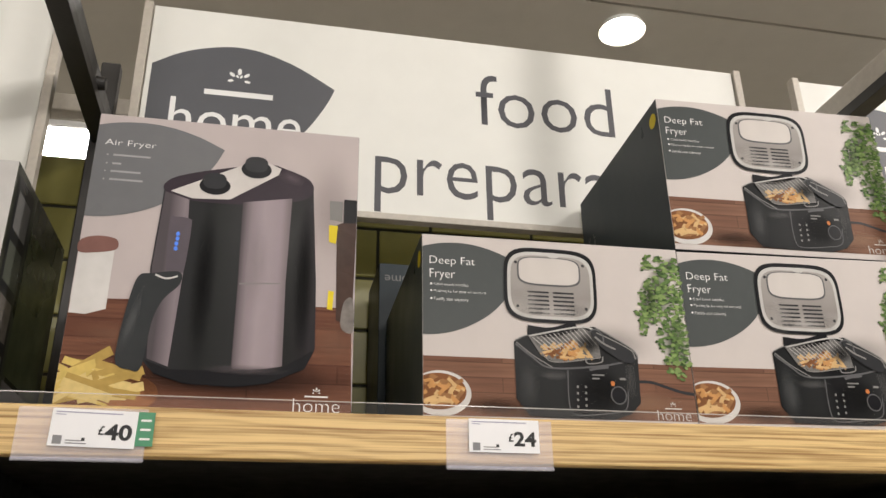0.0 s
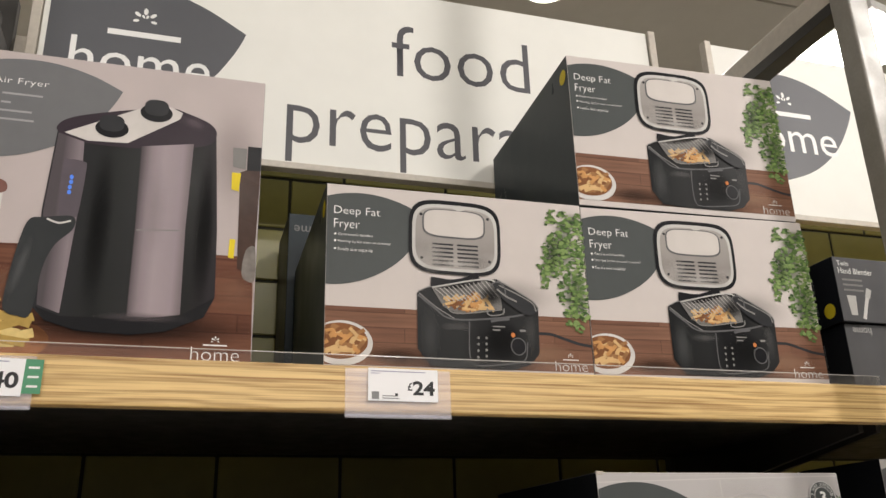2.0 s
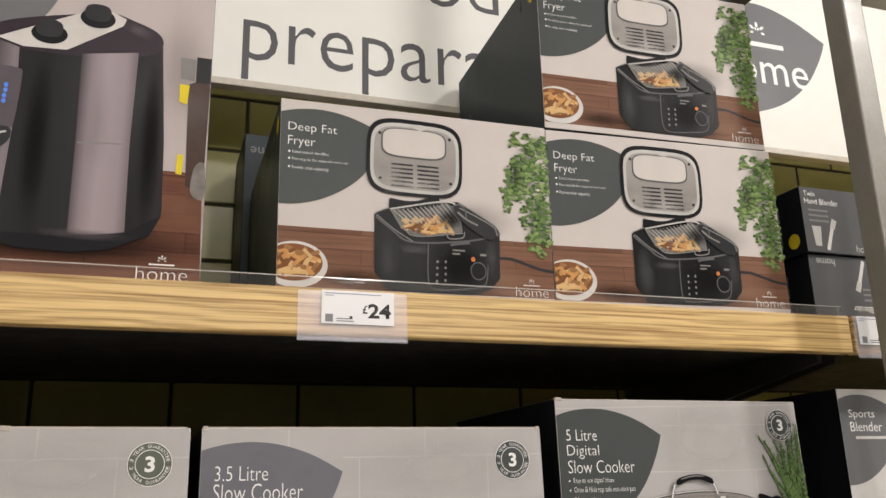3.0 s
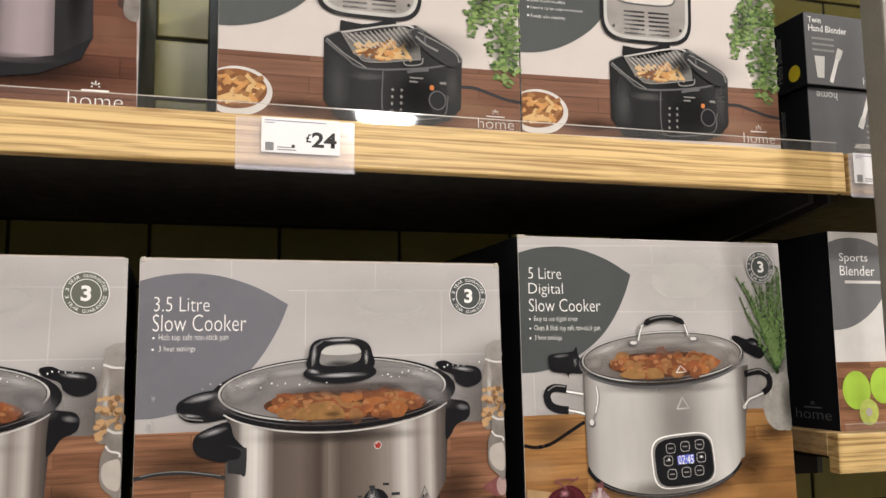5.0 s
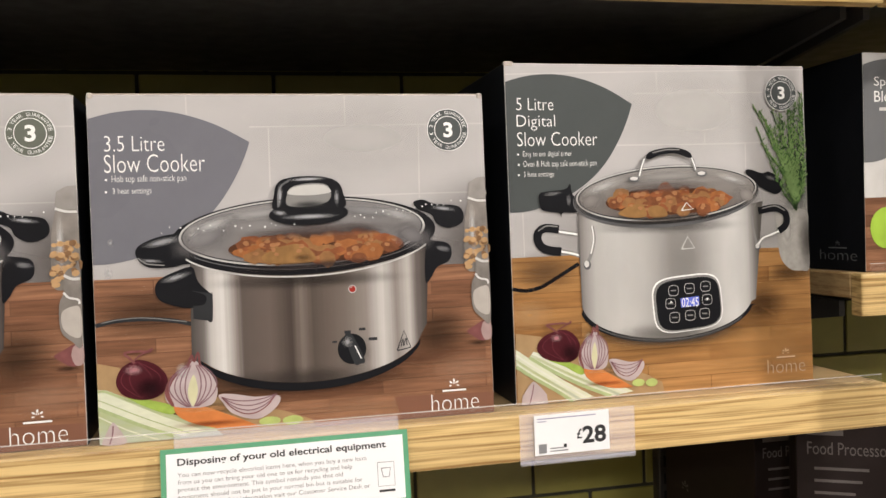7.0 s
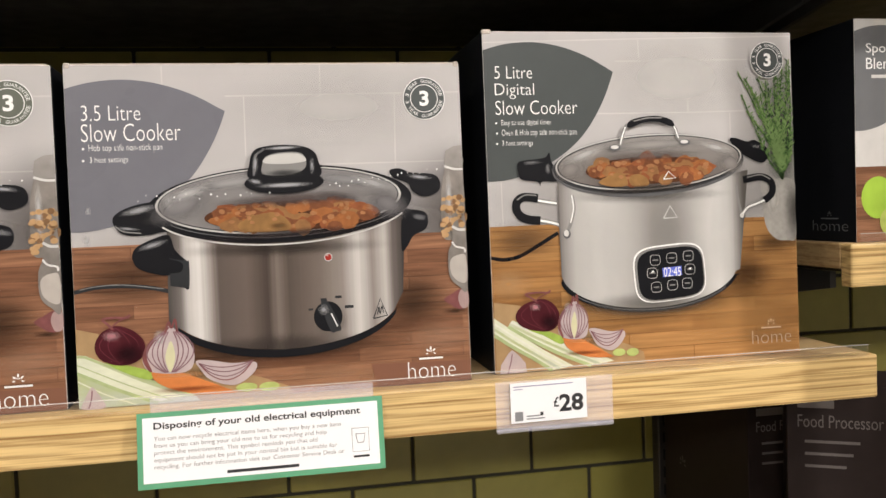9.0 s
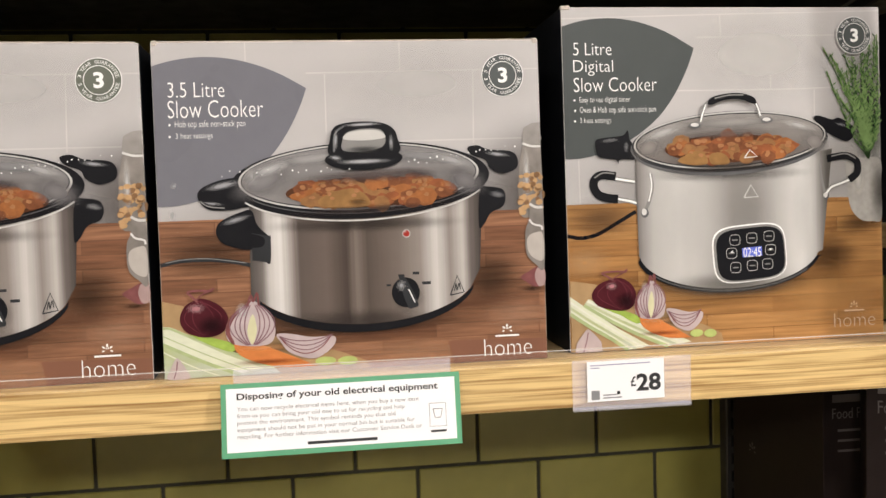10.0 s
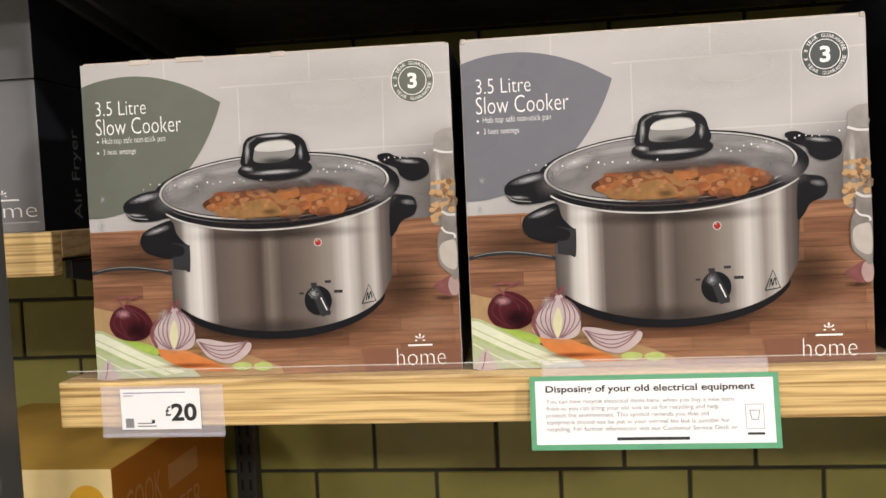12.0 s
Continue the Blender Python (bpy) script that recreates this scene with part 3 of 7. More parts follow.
def badge(f, cu, cv, r, k, dark):
    asp = f.h / f.w
    ring = lambda q, n=40: [(cu + a * asp, cv + b) for a, b in ellipse(0, 0, q, q, n)]
    b = f.flat("guarantee_badge", ring(r), WHITE_INK, k, "round guarantee badge with the figure three")
    f.flat("badge_ring", ring(r * 0.965), dark, k + 1, "", b)
    f.flat("badge_line", ring(r * 0.66), WHITE_INK, k + 2, "", b)
    f.flat("badge_disc", ring(r * 0.625), dark, k + 3, "", b)
    f.text("figure", "3", cu - r * 0.22 * asp, cv - r * 0.36, cu + r * 0.22 * asp, cv + r * 0.36, WHITE_INK, k + 4, "white figure three", b, bold=0.03)
    round_words(f, "3 YEAR GUARANTEE", cu, cv, r * 0.815, r * 0.155, -78, 78, WHITE_INK, k + 2, b)
    round_words(f, "3 YEAR GUARANTEE", cu, cv, r * 0.815, r * 0.155, 258, 102, WHITE_INK, k + 2, b, True)


def home_mark(f, u0, v0, u1, v1, k, ink):
    h, w = v1 - v0, u1 - u0
    b = f.text("word", "home", u0, v0, u1, v1, ink, k, "pale lettering", bold=-0.018)
    f.flat("name_bar", bar(u0 + w * 0.24, v0 - h * 0.22, u0 + w * 0.74, v0 - h * 0.11), ink, k, "pale bar in place of a name", b)
    flower_mark(f, u0 + w * 0.49, v0 - h * 0.48, h * 0.36, ink, k, b)


def seeds(f, name, inside, n, ru, rv, inks, k, seed, label, spread=90, tall=(0.6, 1.3)):
    """Many small leaves scattered inside an outline; returns nothing."""
    rnd = random.Random(seed)
    us, vs = [p[0] for p in inside], [p[1] for p in inside]

    def within(u, v):
        hit = False
        for i in range(len(inside)):
            (a, b), (c, d) = inside[i], inside[i - 1]
            if (b > v) != (d > v) and u < (c - a) * (v - b) / (d - b) + a:
                hit = not hit
        return hit

    sets = [[] for _ in inks]
    while sum(map(len, sets)) < n:
        u, v = rnd.uniform(min(us), max(us)), rnd.uniform(min(vs), max(vs))
        if within(u, v):
            s = rnd.uniform(*tall)
            sets[rnd.randrange(len(inks))].append(ellipse(u, v, ru * s, rv * s, 7, turn=rnd.uniform(-spread, spread)))
    first = None
    for i, ink in enumerate(inks):
        ob = f.flat(name, sets[i], ink, k + 0.8 * i, label if i == 0 else "", first, True)
        first = first or ob


def sticks(f, name, cu, cv, su, sv, n, length, width, inks, k, seed, label, tilt=(-60, 60), parent=None):
    """Loose heap of chips within a lozenge."""
    rnd = random.Random(seed)
    asp = f.h / f.w
    for i in range(n):
        while True:
            a, b = rnd.uniform(-1, 1), rnd.uniform(-1, 1)
            if a * a + b * b < 1:
                break
        t, ln, w = radians(rnd.uniform(*tilt)), length * rnd.uniform(0.6, 1.1), width * rnd.uniform(0.8, 1.2)
        c, s = math.cos(t), math.sin(t)
        shape = [(cu + a * su + (x * c - y * s) * asp, cv + b * sv + x * s + y * c) for x, y in ((-ln / 2, -w / 2), (ln / 2, -w / 2), (ln / 2, w / 2), (-ln / 2, w / 2))]
        f.flat(name, [(min(max(u, 0.003), 0.997), min(v, 0.997)) for u, v in shape], inks[i % len(inks)], k + 0.06 * i, label, parent)


def arc_points(cu, cv, ru, rv, a0, a1, n=24, turn=0.0):
    return ellipse(cu, cv, ru, rv, n, a0, a1, turn)


def chunk(cu, cv, r, asp, rnd, n=9):
    """An uneven rounded lump."""
    a0, sx, sy = rnd.uniform(0, 6.28), rnd.uniform(0.8, 1.35), rnd.uniform(0.6, 0.95)
    out = []
    for i in range(n):
        a = a0 + 6.283 * i / n
        q = r * rnd.uniform(0.78, 1.15)
        out.append((cu + math.cos(a) * q * sx * asp, cv + math.sin(a) * q * sy))
    return out


def stew(f, c, ru, rv, n, r, k, parent, seed):
    """Stewed meat and vegetables seen through the lid: dark gravy, lumps and their lit tops."""
    rnd, asp = random.Random(seed), f.h / f.w
    f.soft("stew_shadow", c[0], c[1], ru * 1.22, rv * 1.55, (0.075, 0.038, 0.026), 0.92, k - 0.3, parent)
    pool = f.flat("stew", ellipse(c[0], c[1], ru, rv, 40), I_GRAVY, k, "meat and vegetable stew under glass", parent)
    spots = []
    for _ in range(n):
        while True:
            a, b = rnd.uniform(-1, 1), rnd.uniform(-1, 1)
            if a * a + b * b < 0.92:
                break
        spots.append((c[0] + a * ru * 0.97, c[1] + b * rv * 0.95, r * rnd.uniform(0.7, 1.25)))
    spots.sort(key=lambda s: s[1])
    for j, ink in enumerate((I_STEW_A, I_STEW_B, I_STEW_C, I_STEW_D)):
        f.flat("stew_lump", [chunk(u, v, q, asp, rnd) for u, v, q in spots[j::4]], ink, k + 0.4 + 0.05 * j, "", pool, True)
    f.flat("stew_gleam", [chunk(u - 0.15 * q, v - 0.3 * q, q * 0.36, asp, rnd, 7) for u, v, q in spots[1::3]], I_STEW_LIT, k + 3.6, "", pool, True)
    return pool


def vegetables(f, k, q=lambda u, v: (u, v), scale=1.0, stalks=()):
    """Red onions, celery, carrot and leek on a board at the lower left of the picture."""
    g = lambda pts: [q(*p) for p in pts]
    f.flat("chopping_board", g([(0.002, 0.766), (0.053, 0.782), (0.156, 0.856), (0.296, 0.889), (0.451, 0.944), (0.513, 0.973), (0.523, 0.998), (0.002, 0.998)]), I_BOARD, k, "pale printed chopping board")
    f.soft("board_shade", *q(*(0.208, 0.920)), 0.30 * scale, 0.035 * scale, (0.10, 0.05, 0.025), 0.6, k + 0.4)
    for upper, lower in stalks:
        f.flat("celery", list(upper) + list(lower)[::-1], I_CELERY_LIT, k + 1, "pale celery stick")
        for s in (0.30, 0.62, 0.97):
            f.band("celery_rib", [(a[0] + (b[0] - a[0]) * s, a[1] + (b[1] - a[1]) * s) for a, b in zip(upper, lower)], 0.004 + 0.006 * s, (I_CELERY_WHITE, I_CELERY, I_GREEN2)[int(s * 3)], k + 1.4)
    if not stalks:
        f.flat("celery", g([(0.002, 0.841), (0.022, 0.844), (0.082, 0.878), (0.160, 0.919), (0.272, 0.975), (0.293, 0.998), (0.002, 0.998)]), I_CELERY, k + 1, "pale green celery sticks")
        f.flat("celery_face", g([(0.002, 0.850), (0.020, 0.852), (0.154, 0.932), (0.250, 0.981), (0.195, 0.991), (0.100, 0.949), (0.002, 0.890)]), I_CELERY_LIT, k + 1.3)
        f.band("celery_edge", g([(0.002, 0.847), (0.022, 0.849), (0.087, 0.885), (0.165, 0.925), (0.272, 0.978)]), 0.005 * scale, I_GREEN2, k + 1.7)
        f.band("celery_edge", g([(0.002, 0.895), (0.100, 0.952), (0.190, 0.997)]), 0.010 * scale, I_GREEN2, k + 1.5)
        f.band("celery_rib", g([(0.002, 0.870), (0.111, 0.933), (0.217, 0.987)]), 0.003 * scale, I_GREEN2, k + 1.7)
        f.band("celery_rib", g([(0.002, 0.918), (0.068, 0.962), (0.141, 0.998)]), 0.004 * scale, I_CELERY_LIT, k + 1.7)
    f.flat("leek", g(smooth([(0.067, 0.866), (0.103, 0.874), (0.171, 0.899), (0.185, 0.916), (0.165, 0.925), (0.113, 0.900)], 5)), I_GREEN, k + 2, "green leek leaf")
    f.flat("carrot", g(smooth([(0.177, 0.908), (0.185, 0.897), (0.214, 0.897), (0.273, 0.922), (0.371, 0.974), (0.377, 0.982), (0.294, 0.979), (0.229, 0.960), (0.189, 0.935)], 5)), I_ORANGE, k + 3, "orange carrot")
    f.flat("red_onion", g(smooth([(0.083, 0.767), (0.106, 0.763), (0.143, 0.783), (0.165, 0.820), (0.156, 0.859), (0.126, 0.877), (0.090, 0.876), (0.057, 0.857), (0.045, 0.822), (0.058, 0.785)], 6)), I_ONION, k + 3, "dark red onion")
    f.band("onion_stalk", g([(0.090, 0.772), (0.077, 0.755), (0.067, 0.741), (0.096, 0.738), (0.118, 0.740), (0.133, 0.733)]), 0.007 * scale, I_BULB, k + 3.2)
    f.band("onion_stalk", g([(0.087, 0.766), (0.107, 0.747), (0.130, 0.740)]), 0.004 * scale, I_BULB, k + 3.2)
    for dx in (-38, -20, 26, 44):
        f.band("onion_vein", g([((0.096, 0.768)[0] + ((0.103, 0.873)[0] - (0.096, 0.768)[0]) * j / 8 + dx * 0.00112 * math.sin(math.pi * j / 8), (0.096, 0.768)[1] + ((0.103, 0.873)[1] - (0.096, 0.768)[1]) * j / 8) for j in range(9)]), 0.0022 * scale, I_ONION_VEIN, k + 3.25)
    f.flat("half_onion", g(smooth([(0.226, 0.772), (0.250, 0.794), (0.274, 0.827), (0.283, 0.870), (0.268, 0.906), (0.221, 0.912), (0.170, 0.899), (0.157, 0.861), (0.173, 0.818), (0.208, 0.787)], 6)), I_ONION2, k + 4, "cut red onion half")
    f.flat("onion_skin", g(smooth([(0.226, 0.772), (0.208, 0.787), (0.173, 0.818), (0.157, 0.861), (0.170, 0.899), (0.179, 0.900), (0.168, 0.862), (0.183, 0.822), (0.212, 0.795)], 4)), I_BULB, k + 4.5)
    f.flat("onion_heart", g(smooth([(0.227, 0.816), (0.236, 0.863), (0.223, 0.907), (0.212, 0.864)], 6)), I_ONION_HEART, k + 5)
    for s in (-0.86, -0.66, -0.47, -0.29, 0.29, 0.47, 0.66, 0.86):
        f.band("onion_layer", g([((0.228, 0.788)[0] + ((0.222, 0.908)[0] - (0.228, 0.788)[0]) * j / 8 + s * 0.066 * math.sin(math.pi * min(j / 8 * 0.9 + 0.06, 1)) ** 0.75, (0.228, 0.788)[1] + ((0.222, 0.908)[1] - (0.228, 0.788)[1]) * j / 8) for j in range(9)]), 0.0032 * scale, I_BULB2, k + 5.5)
    f.band("onion_tuft", g([(0.214, 0.790), (0.224, 0.759), (0.230, 0.778), (0.240, 0.752), (0.243, 0.790)]), 0.006 * scale, I_BULB, k + 5.6)
    f.flat("onion_wedge", g(smooth([(0.286, 0.880), (0.319, 0.880), (0.374, 0.893), (0.433, 0.895), (0.425, 0.929), (0.378, 0.959), (0.319, 0.938), (0.294, 0.902)], 6)), I_ONION2, k + 4, "cut onion wedge")
    for s in (0.3, 0.55, 0.8, 1.0):
        f.band("wedge_layer", g([((0.292, 0.887)[0] + ((0.428, 0.900)[0] - (0.292, 0.887)[0]) * j / 6, (0.292, 0.887)[1] + s * 0.055 * math.sin(math.pi * j / 6) ** 0.8) for j in range(7)]), 0.003 * scale, I_BULB2 if s < 1 else I_BULB, k + 5.5)
    for p, ru, r, c, s, d in (((0.086, 0.791), 0.028, 0.020, (0.45, 0.22, 0.24), 0.75, 3.6), ((0.125, 0.846), 0.050, 0.046, (0.015, 0.004, 0.006), 0.75, 3.3), ((0.252, 0.918), 0.09, 0.011, (0.75, 0.36, 0.15), 0.5, 3.6), ((0.261, 0.961), 0.11, 0.012, (0.25, 0.06, 0.02), 0.65, 3.3), ((0.201, 0.807), 0.020, 0.035, (0.75, 0.70, 0.70), 0.5, 5.2)):
        uu, vv = q(*p)
        f.soft("food_tint", uu, vv, ru * scale, r * scale * 0.95, c, s, k + d)
    f.flat("leek_slice", [g(ellipse(*(0.408, 0.968), 0.027, 0.013, 16)), g(ellipse(*(0.465, 0.971), 0.026, 0.014, 16))], I_LEEK, k + 4, "green leek slice")
    f.flat("shallot", g(smooth([(0.032, 0.938), (0.040, 0.941), (0.056, 0.970), (0.063, 0.998), (0.011, 0.998), (0.016, 0.972)], 6)), I_ONION2, k + 5.8, "small shallot")
    f.band("shallot_vein", g([(0.035, 0.946), (0.032, 0.974), (0.025, 0.997)]), 0.004 * scale, I_BULB2, k + 6)


I_GRAVY = mat("ink_dark_gravy", (0.075, 0.029, 0.014), 0.4, var=0.3, scale=120)
I_STEW_A = mat("ink_stew_rust", (0.235, 0.078, 0.032), 0.42, var=0.35, scale=160)
I_STEW_B = mat("ink_stew_brown", (0.17, 0.062, 0.028), 0.42, var=0.35, scale=160)
I_STEW_C = mat("ink_stew_carrot", (0.29, 0.11, 0.038), 0.42, var=0.3, scale=160)
I_STEW_D = mat("ink_stew_potato", (0.25, 0.125, 0.052), 0.42, var=0.3, scale=160)
I_STEW_LIT = mat("ink_stew_gleam", (0.33, 0.155, 0.072), 0.35, var=0.3, scale=160)
I_CELERY_LIT = mat("ink_celery_pale", (0.62, 0.64, 0.50), 0.48, var=0.10, scale=90, stretch=(1, 1, 3))
I_CELERY_WHITE = mat("ink_celery_white", (0.66, 0.67, 0.58), 0.48, var=0.08, scale=90)
I_ONION_VEIN = mat("ink_onion_vein", (0.12, 0.028, 0.038), 0.4)
I_LEEK = mat("ink_leek_slice", (0.42, 0.50, 0.17), 0.48, var=0.2, scale=120)
I_ONION_HEART = mat("ink_onion_heart", (0.58, 0.56, 0.36), 0.48, var=0.1, scale=90)
I_TAPE = mat("ink_brown_tape", (0.20, 0.095, 0.062), 0.22, var=0.06, scale=30)
I_GLASS_GREY = mat("ink_lid_grey", (0.21, 0.20, 0.20), 0.3, var=0.06, scale=25)
I_STEEL_SC = ramp("ink_brushed_steel", "X", 0.0850, 0.3103, [(0.0, (0.085, 0.075, 0.07)), (1.0, (0.06, 0.05, 0.045)), (0.045, (0.17, 0.15, 0.14)), (0.075, (0.56, 0.53, 0.51)), (0.125, (0.76, 0.735, 0.715)), (0.175, (0.33, 0.29, 0.27)), (0.21, (0.125, 0.10, 0.088)), (0.32, (0.155, 0.122, 0.106)), (0.41, (0.075, 0.057, 0.049)), (0.45, (0.21, 0.172, 0.15)), (0.50, (0.105, 0.082, 0.07)),
                                                                  (0.63, (0.185, 0.15, 0.13)), (0.73, (0.30, 0.262, 0.24)), (0.80, (0.64, 0.61, 0.59)), (0.86, (0.29, 0.255, 0.235)), (0.915, (0.54, 0.505, 0.48)), (0.955, (0.16, 0.135, 0.125))], rough=0.4, grain=0.006, gscale=(420, 1, 5))


def slow_cooker_art(f, leaf_ink, badge_ink):
    f.flat("tiled_wall_print", bar(0.002, 0.002, 0.998, 0.62), I_WALL, 1, "printed white wall tiles")
    f.band("tile_joint", [(0.002, 0.002), (0.002, 0.083)], 0.001, I_PALE, 1.2)
    for pts in ([(0.386, 0.095), (0.582, 0.093), (0.998, 0.089)], [(0.234, 0.002), (0.234, 0.064)], [(0.629, 0.002), (0.628, 0.091)], [(0.433, 0.098), (0.432, 0.275)], [(0.822, 0.091), (0.817, 0.318)], [(0.622, 0.306), (0.998, 0.304)]):
        f.band("tile_joint", pts, 0.0042, I_JOINT, 1.4, "pale printed tile joint")
    f.flat("worktop_print", [(0.002, (0.004, 0.529)[1]), ((0.146, 0.528)[0], (0.146, 0.528)[1]), ((0.929, 0.528)[0], (0.929, 0.528)[1]), (0.998, (0.992, 0.531)[1]), (0.998, 0.998), (0.002, 0.998)], I_WOOD, 2, "printed wooden worktop")
    f.soft("wall_shade", *(0.463, 0.587), 0.60, 0.20, (0.20, 0.18, 0.175), 0.55, 1.7)
    f.soft("wall_shade", *(0.981, 0.476), 0.24, 0.27, (0.11, 0.095, 0.09), 0.8, 1.8)
    f.soft("wall_light", *(0.674, 0.131), 0.40, 0.16, (0.56, 0.545, 0.535), 0.45, 1.7)
    leaf = f.flat("leaf_panel", leaf_outline(0.002, (0.385, 0.136)[0], (0.129, 0.044)[1], (0.002, 0.486)[1]), leaf_ink, 3, "slate leaf-shaped title panel")
    letters(f, "title", [("3.5 Litre", *(0.039, 0.118), *(0.179, 0.163)), ("Slow Cooker", *(0.037, 0.172), *(0.274, 0.224)), ("Hob top safe non-stick pan", *(0.053, 0.232), *(0.228, 0.257)), ("3 heat settings", *(0.054, 0.268), *(0.145, 0.290))], WHITE_INK, 4, "", leaf)
    dots(f, [(0.040, 0.244), (0.039, 0.279)], 0.0035, WHITE_INK, 4, leaf)
    f.soft("dent_mark", *(0.044, 0.425), 0.010, 0.014, (0.45, 0.45, 0.47), 0.6, 4, leaf)
    f.soft("dent_mark", *(0.037, 0.511), 0.012, 0.022, (0.50, 0.50, 0.50), 0.5, 4, leaf)
    badge(f, *(0.901, 0.109), 0.066, 3, badge_ink)
    # jars and garlic at the edge
    jar = f.flat("storage_jar", smooth([(0.955, 0.322), (0.998, 0.315), (0.998, (0.998, 0.315)[1]), (0.998, (0.998, 0.549)[1]), (0.966, 0.554), (0.936, 0.538), (0.936, 0.418), (0.944, 0.354)], 5), I_JAR, 3, "glass jar of chickpeas")
    f.flat("jar_lid", [(0.952, 0.274), (0.975, 0.259), (0.998, (0.998, 0.257)[1]), (0.998, (0.998, 0.324)[1]), (0.960, 0.328), (0.948, 0.313)], I_JARLID, 4, "", jar)
    f.band("jar_ring", [(0.948, 0.322), (0.973, 0.331), (0.998, (0.998, 0.332)[1])], 0.007, I_PALE, 4.4, "", jar)
    seeds(f, "chickpea_fill", [(0.938, 0.425), (0.989, 0.414), (0.998, (0.998, 0.414)[1]), (0.998, (0.994, 0.548)[1]), (0.960, 0.548), (0.936, 0.534)], 70, 0.0075, 0.0085, [I_PEA, I_PEA_DARK, I_PEA], 4.2, 12, "chickpeas", tall=(0.8, 1.2))
    jar2 = f.flat("garlic_jar", smooth([(0.965, 0.504), (0.987, 0.488), (0.998, (0.998, 0.486)[1]), (0.998, (0.998, 0.705)[1]), (0.974, 0.700), (0.950, 0.666), (0.949, 0.595), (0.960, 0.560)], 5), I_JAR, 7.4, "small glass jar with garlic")
    f.band("jar_wire", [(0.960, 0.560), (0.971, 0.575), (0.992, 0.582), (0.995, 0.594)], 0.006, I_PALE, 8.4, "", jar2)
    f.band("jar_wire", [(0.962, 0.511), (0.979, 0.522), (0.998, 0.523)], 0.008, I_SILVER, 8.4, "", jar2)
    f.flat("garlic_in_jar", smooth([(0.954, 0.617), (0.977, 0.601), (0.996, (0.998, 0.608)[1]), (0.996, (0.998, 0.684)[1]), (0.974, 0.685), (0.955, 0.659)], 5), I_GARLIC, 8.2, "", jar2)
    f.soft("jar_sheen", *(0.957, 0.418), 0.012, 0.10, (0.70, 0.69, 0.68), 0.5, 7.2, jar)
    f.soft("jar_shade", *(0.998, 0.520), 0.022, 0.12, (0.06, 0.045, 0.035), 0.6, 7.2, jar)
    f.flat("garlic_bulb", smooth([(0.932, 0.739), (0.954, 0.723), (0.980, 0.708), (0.998, 0.715), (0.998, 0.762), (0.971, 0.771), (0.947, 0.755)], 5), I_BULB, 4, "garlic clove")
    f.flat("garlic_skin", smooth([(0.979, 0.712), (0.998, 0.717), (0.998, 0.762), (0.981, 0.769), (0.971, 0.740)], 5), I_SKIN, 5)
    f.soft("garlic_shade", *(0.965, 0.777), 0.05, 0.012, (0.04, 0.02, 0.012), 0.7, 3.4)
    f.band("cable", [(0.002, 0.660), (0.047, 0.649), (0.110, 0.647), (0.174, 0.654), (0.229, 0.669)], 0.012, I_BLACK2, 3.6, "black cable")
    f.band("cable_gleam", [(0.016, 0.653), (0.057, 0.645), (0.121, 0.644), (0.216, 0.661)], 0.0025, I_GREY, 3.8)
    # the cooker
    f.soft("cast_shade", *(0.489, 0.839), 0.43, 0.090, (0.025, 0.012, 0.006), 0.95, 3)
    f.soft("cast_shade", *(0.132, 0.631), 0.20, 0.10, (0.03, 0.016, 0.009), 0.55, 3.5)
    f.soft("cast_shade", *(0.848, 0.737), 0.13, 0.12, (0.03, 0.016, 0.009), 0.65, 3.5)
    f.soft("worktop_light", *(0.648, 0.956), 0.24, 0.05, (0.44, 0.24, 0.14), 0.45, 3.2)
    f.soft("worktop_light", *(0.919, 0.855), 0.12, 0.07, (0.40, 0.22, 0.14), 0.45, 3.2)
    f.flat("handle", [smooth([(0.144, 0.556), (0.158, 0.533), (0.200, 0.511), (0.234, 0.504), (0.247, 0.547), (0.273, 0.580), (0.280, 0.586), (0.277, 0.663), (0.262, 0.654), (0.254, 0.624), (0.212, 0.621), (0.162, 0.602), (0.146, 0.580)], 6), smooth([(0.830, 0.462), (0.857, 0.454), (0.889, 0.463), (0.898, 0.489), (0.889, 0.517), (0.857, 0.535), (0.839, 0.568), (0.824, 0.575)], 6)], I_BLACK, 6, "black side handle")
    f.flat("cooker_body", [(0.229, 0.480)] + [(0.226, 0.638), (0.224, 0.796)] + arc_points(*(0.516, 0.712), 0.298, 0.150, 152, 20, 26) + [(0.823, 0.707), (0.836, 0.455), (0.521, 0.536)], I_STEEL_SC, 5, "brushed steel cooker body")
    ring_o = arc_points(*(0.514, 0.728), 0.299, 0.158, 154, 16, 26)
    f.flat("cooker_base", ring_o + arc_points(*(0.516, 0.712), 0.300, 0.151, 16, 154, 26), I_BLACK, 6, "black base ring")
    f.flat("handle_mount", [(0.232, 0.572), (0.280, 0.583), (0.278, 0.664), (0.232, 0.654)], I_BLACK2, 6.4)
    f.flat("handle_dark", smooth([(0.165, 0.576), (0.219, 0.572), (0.262, 0.587), (0.257, 0.614), (0.213, 0.613), (0.170, 0.597)], 5), I_BLACK, 6.8)
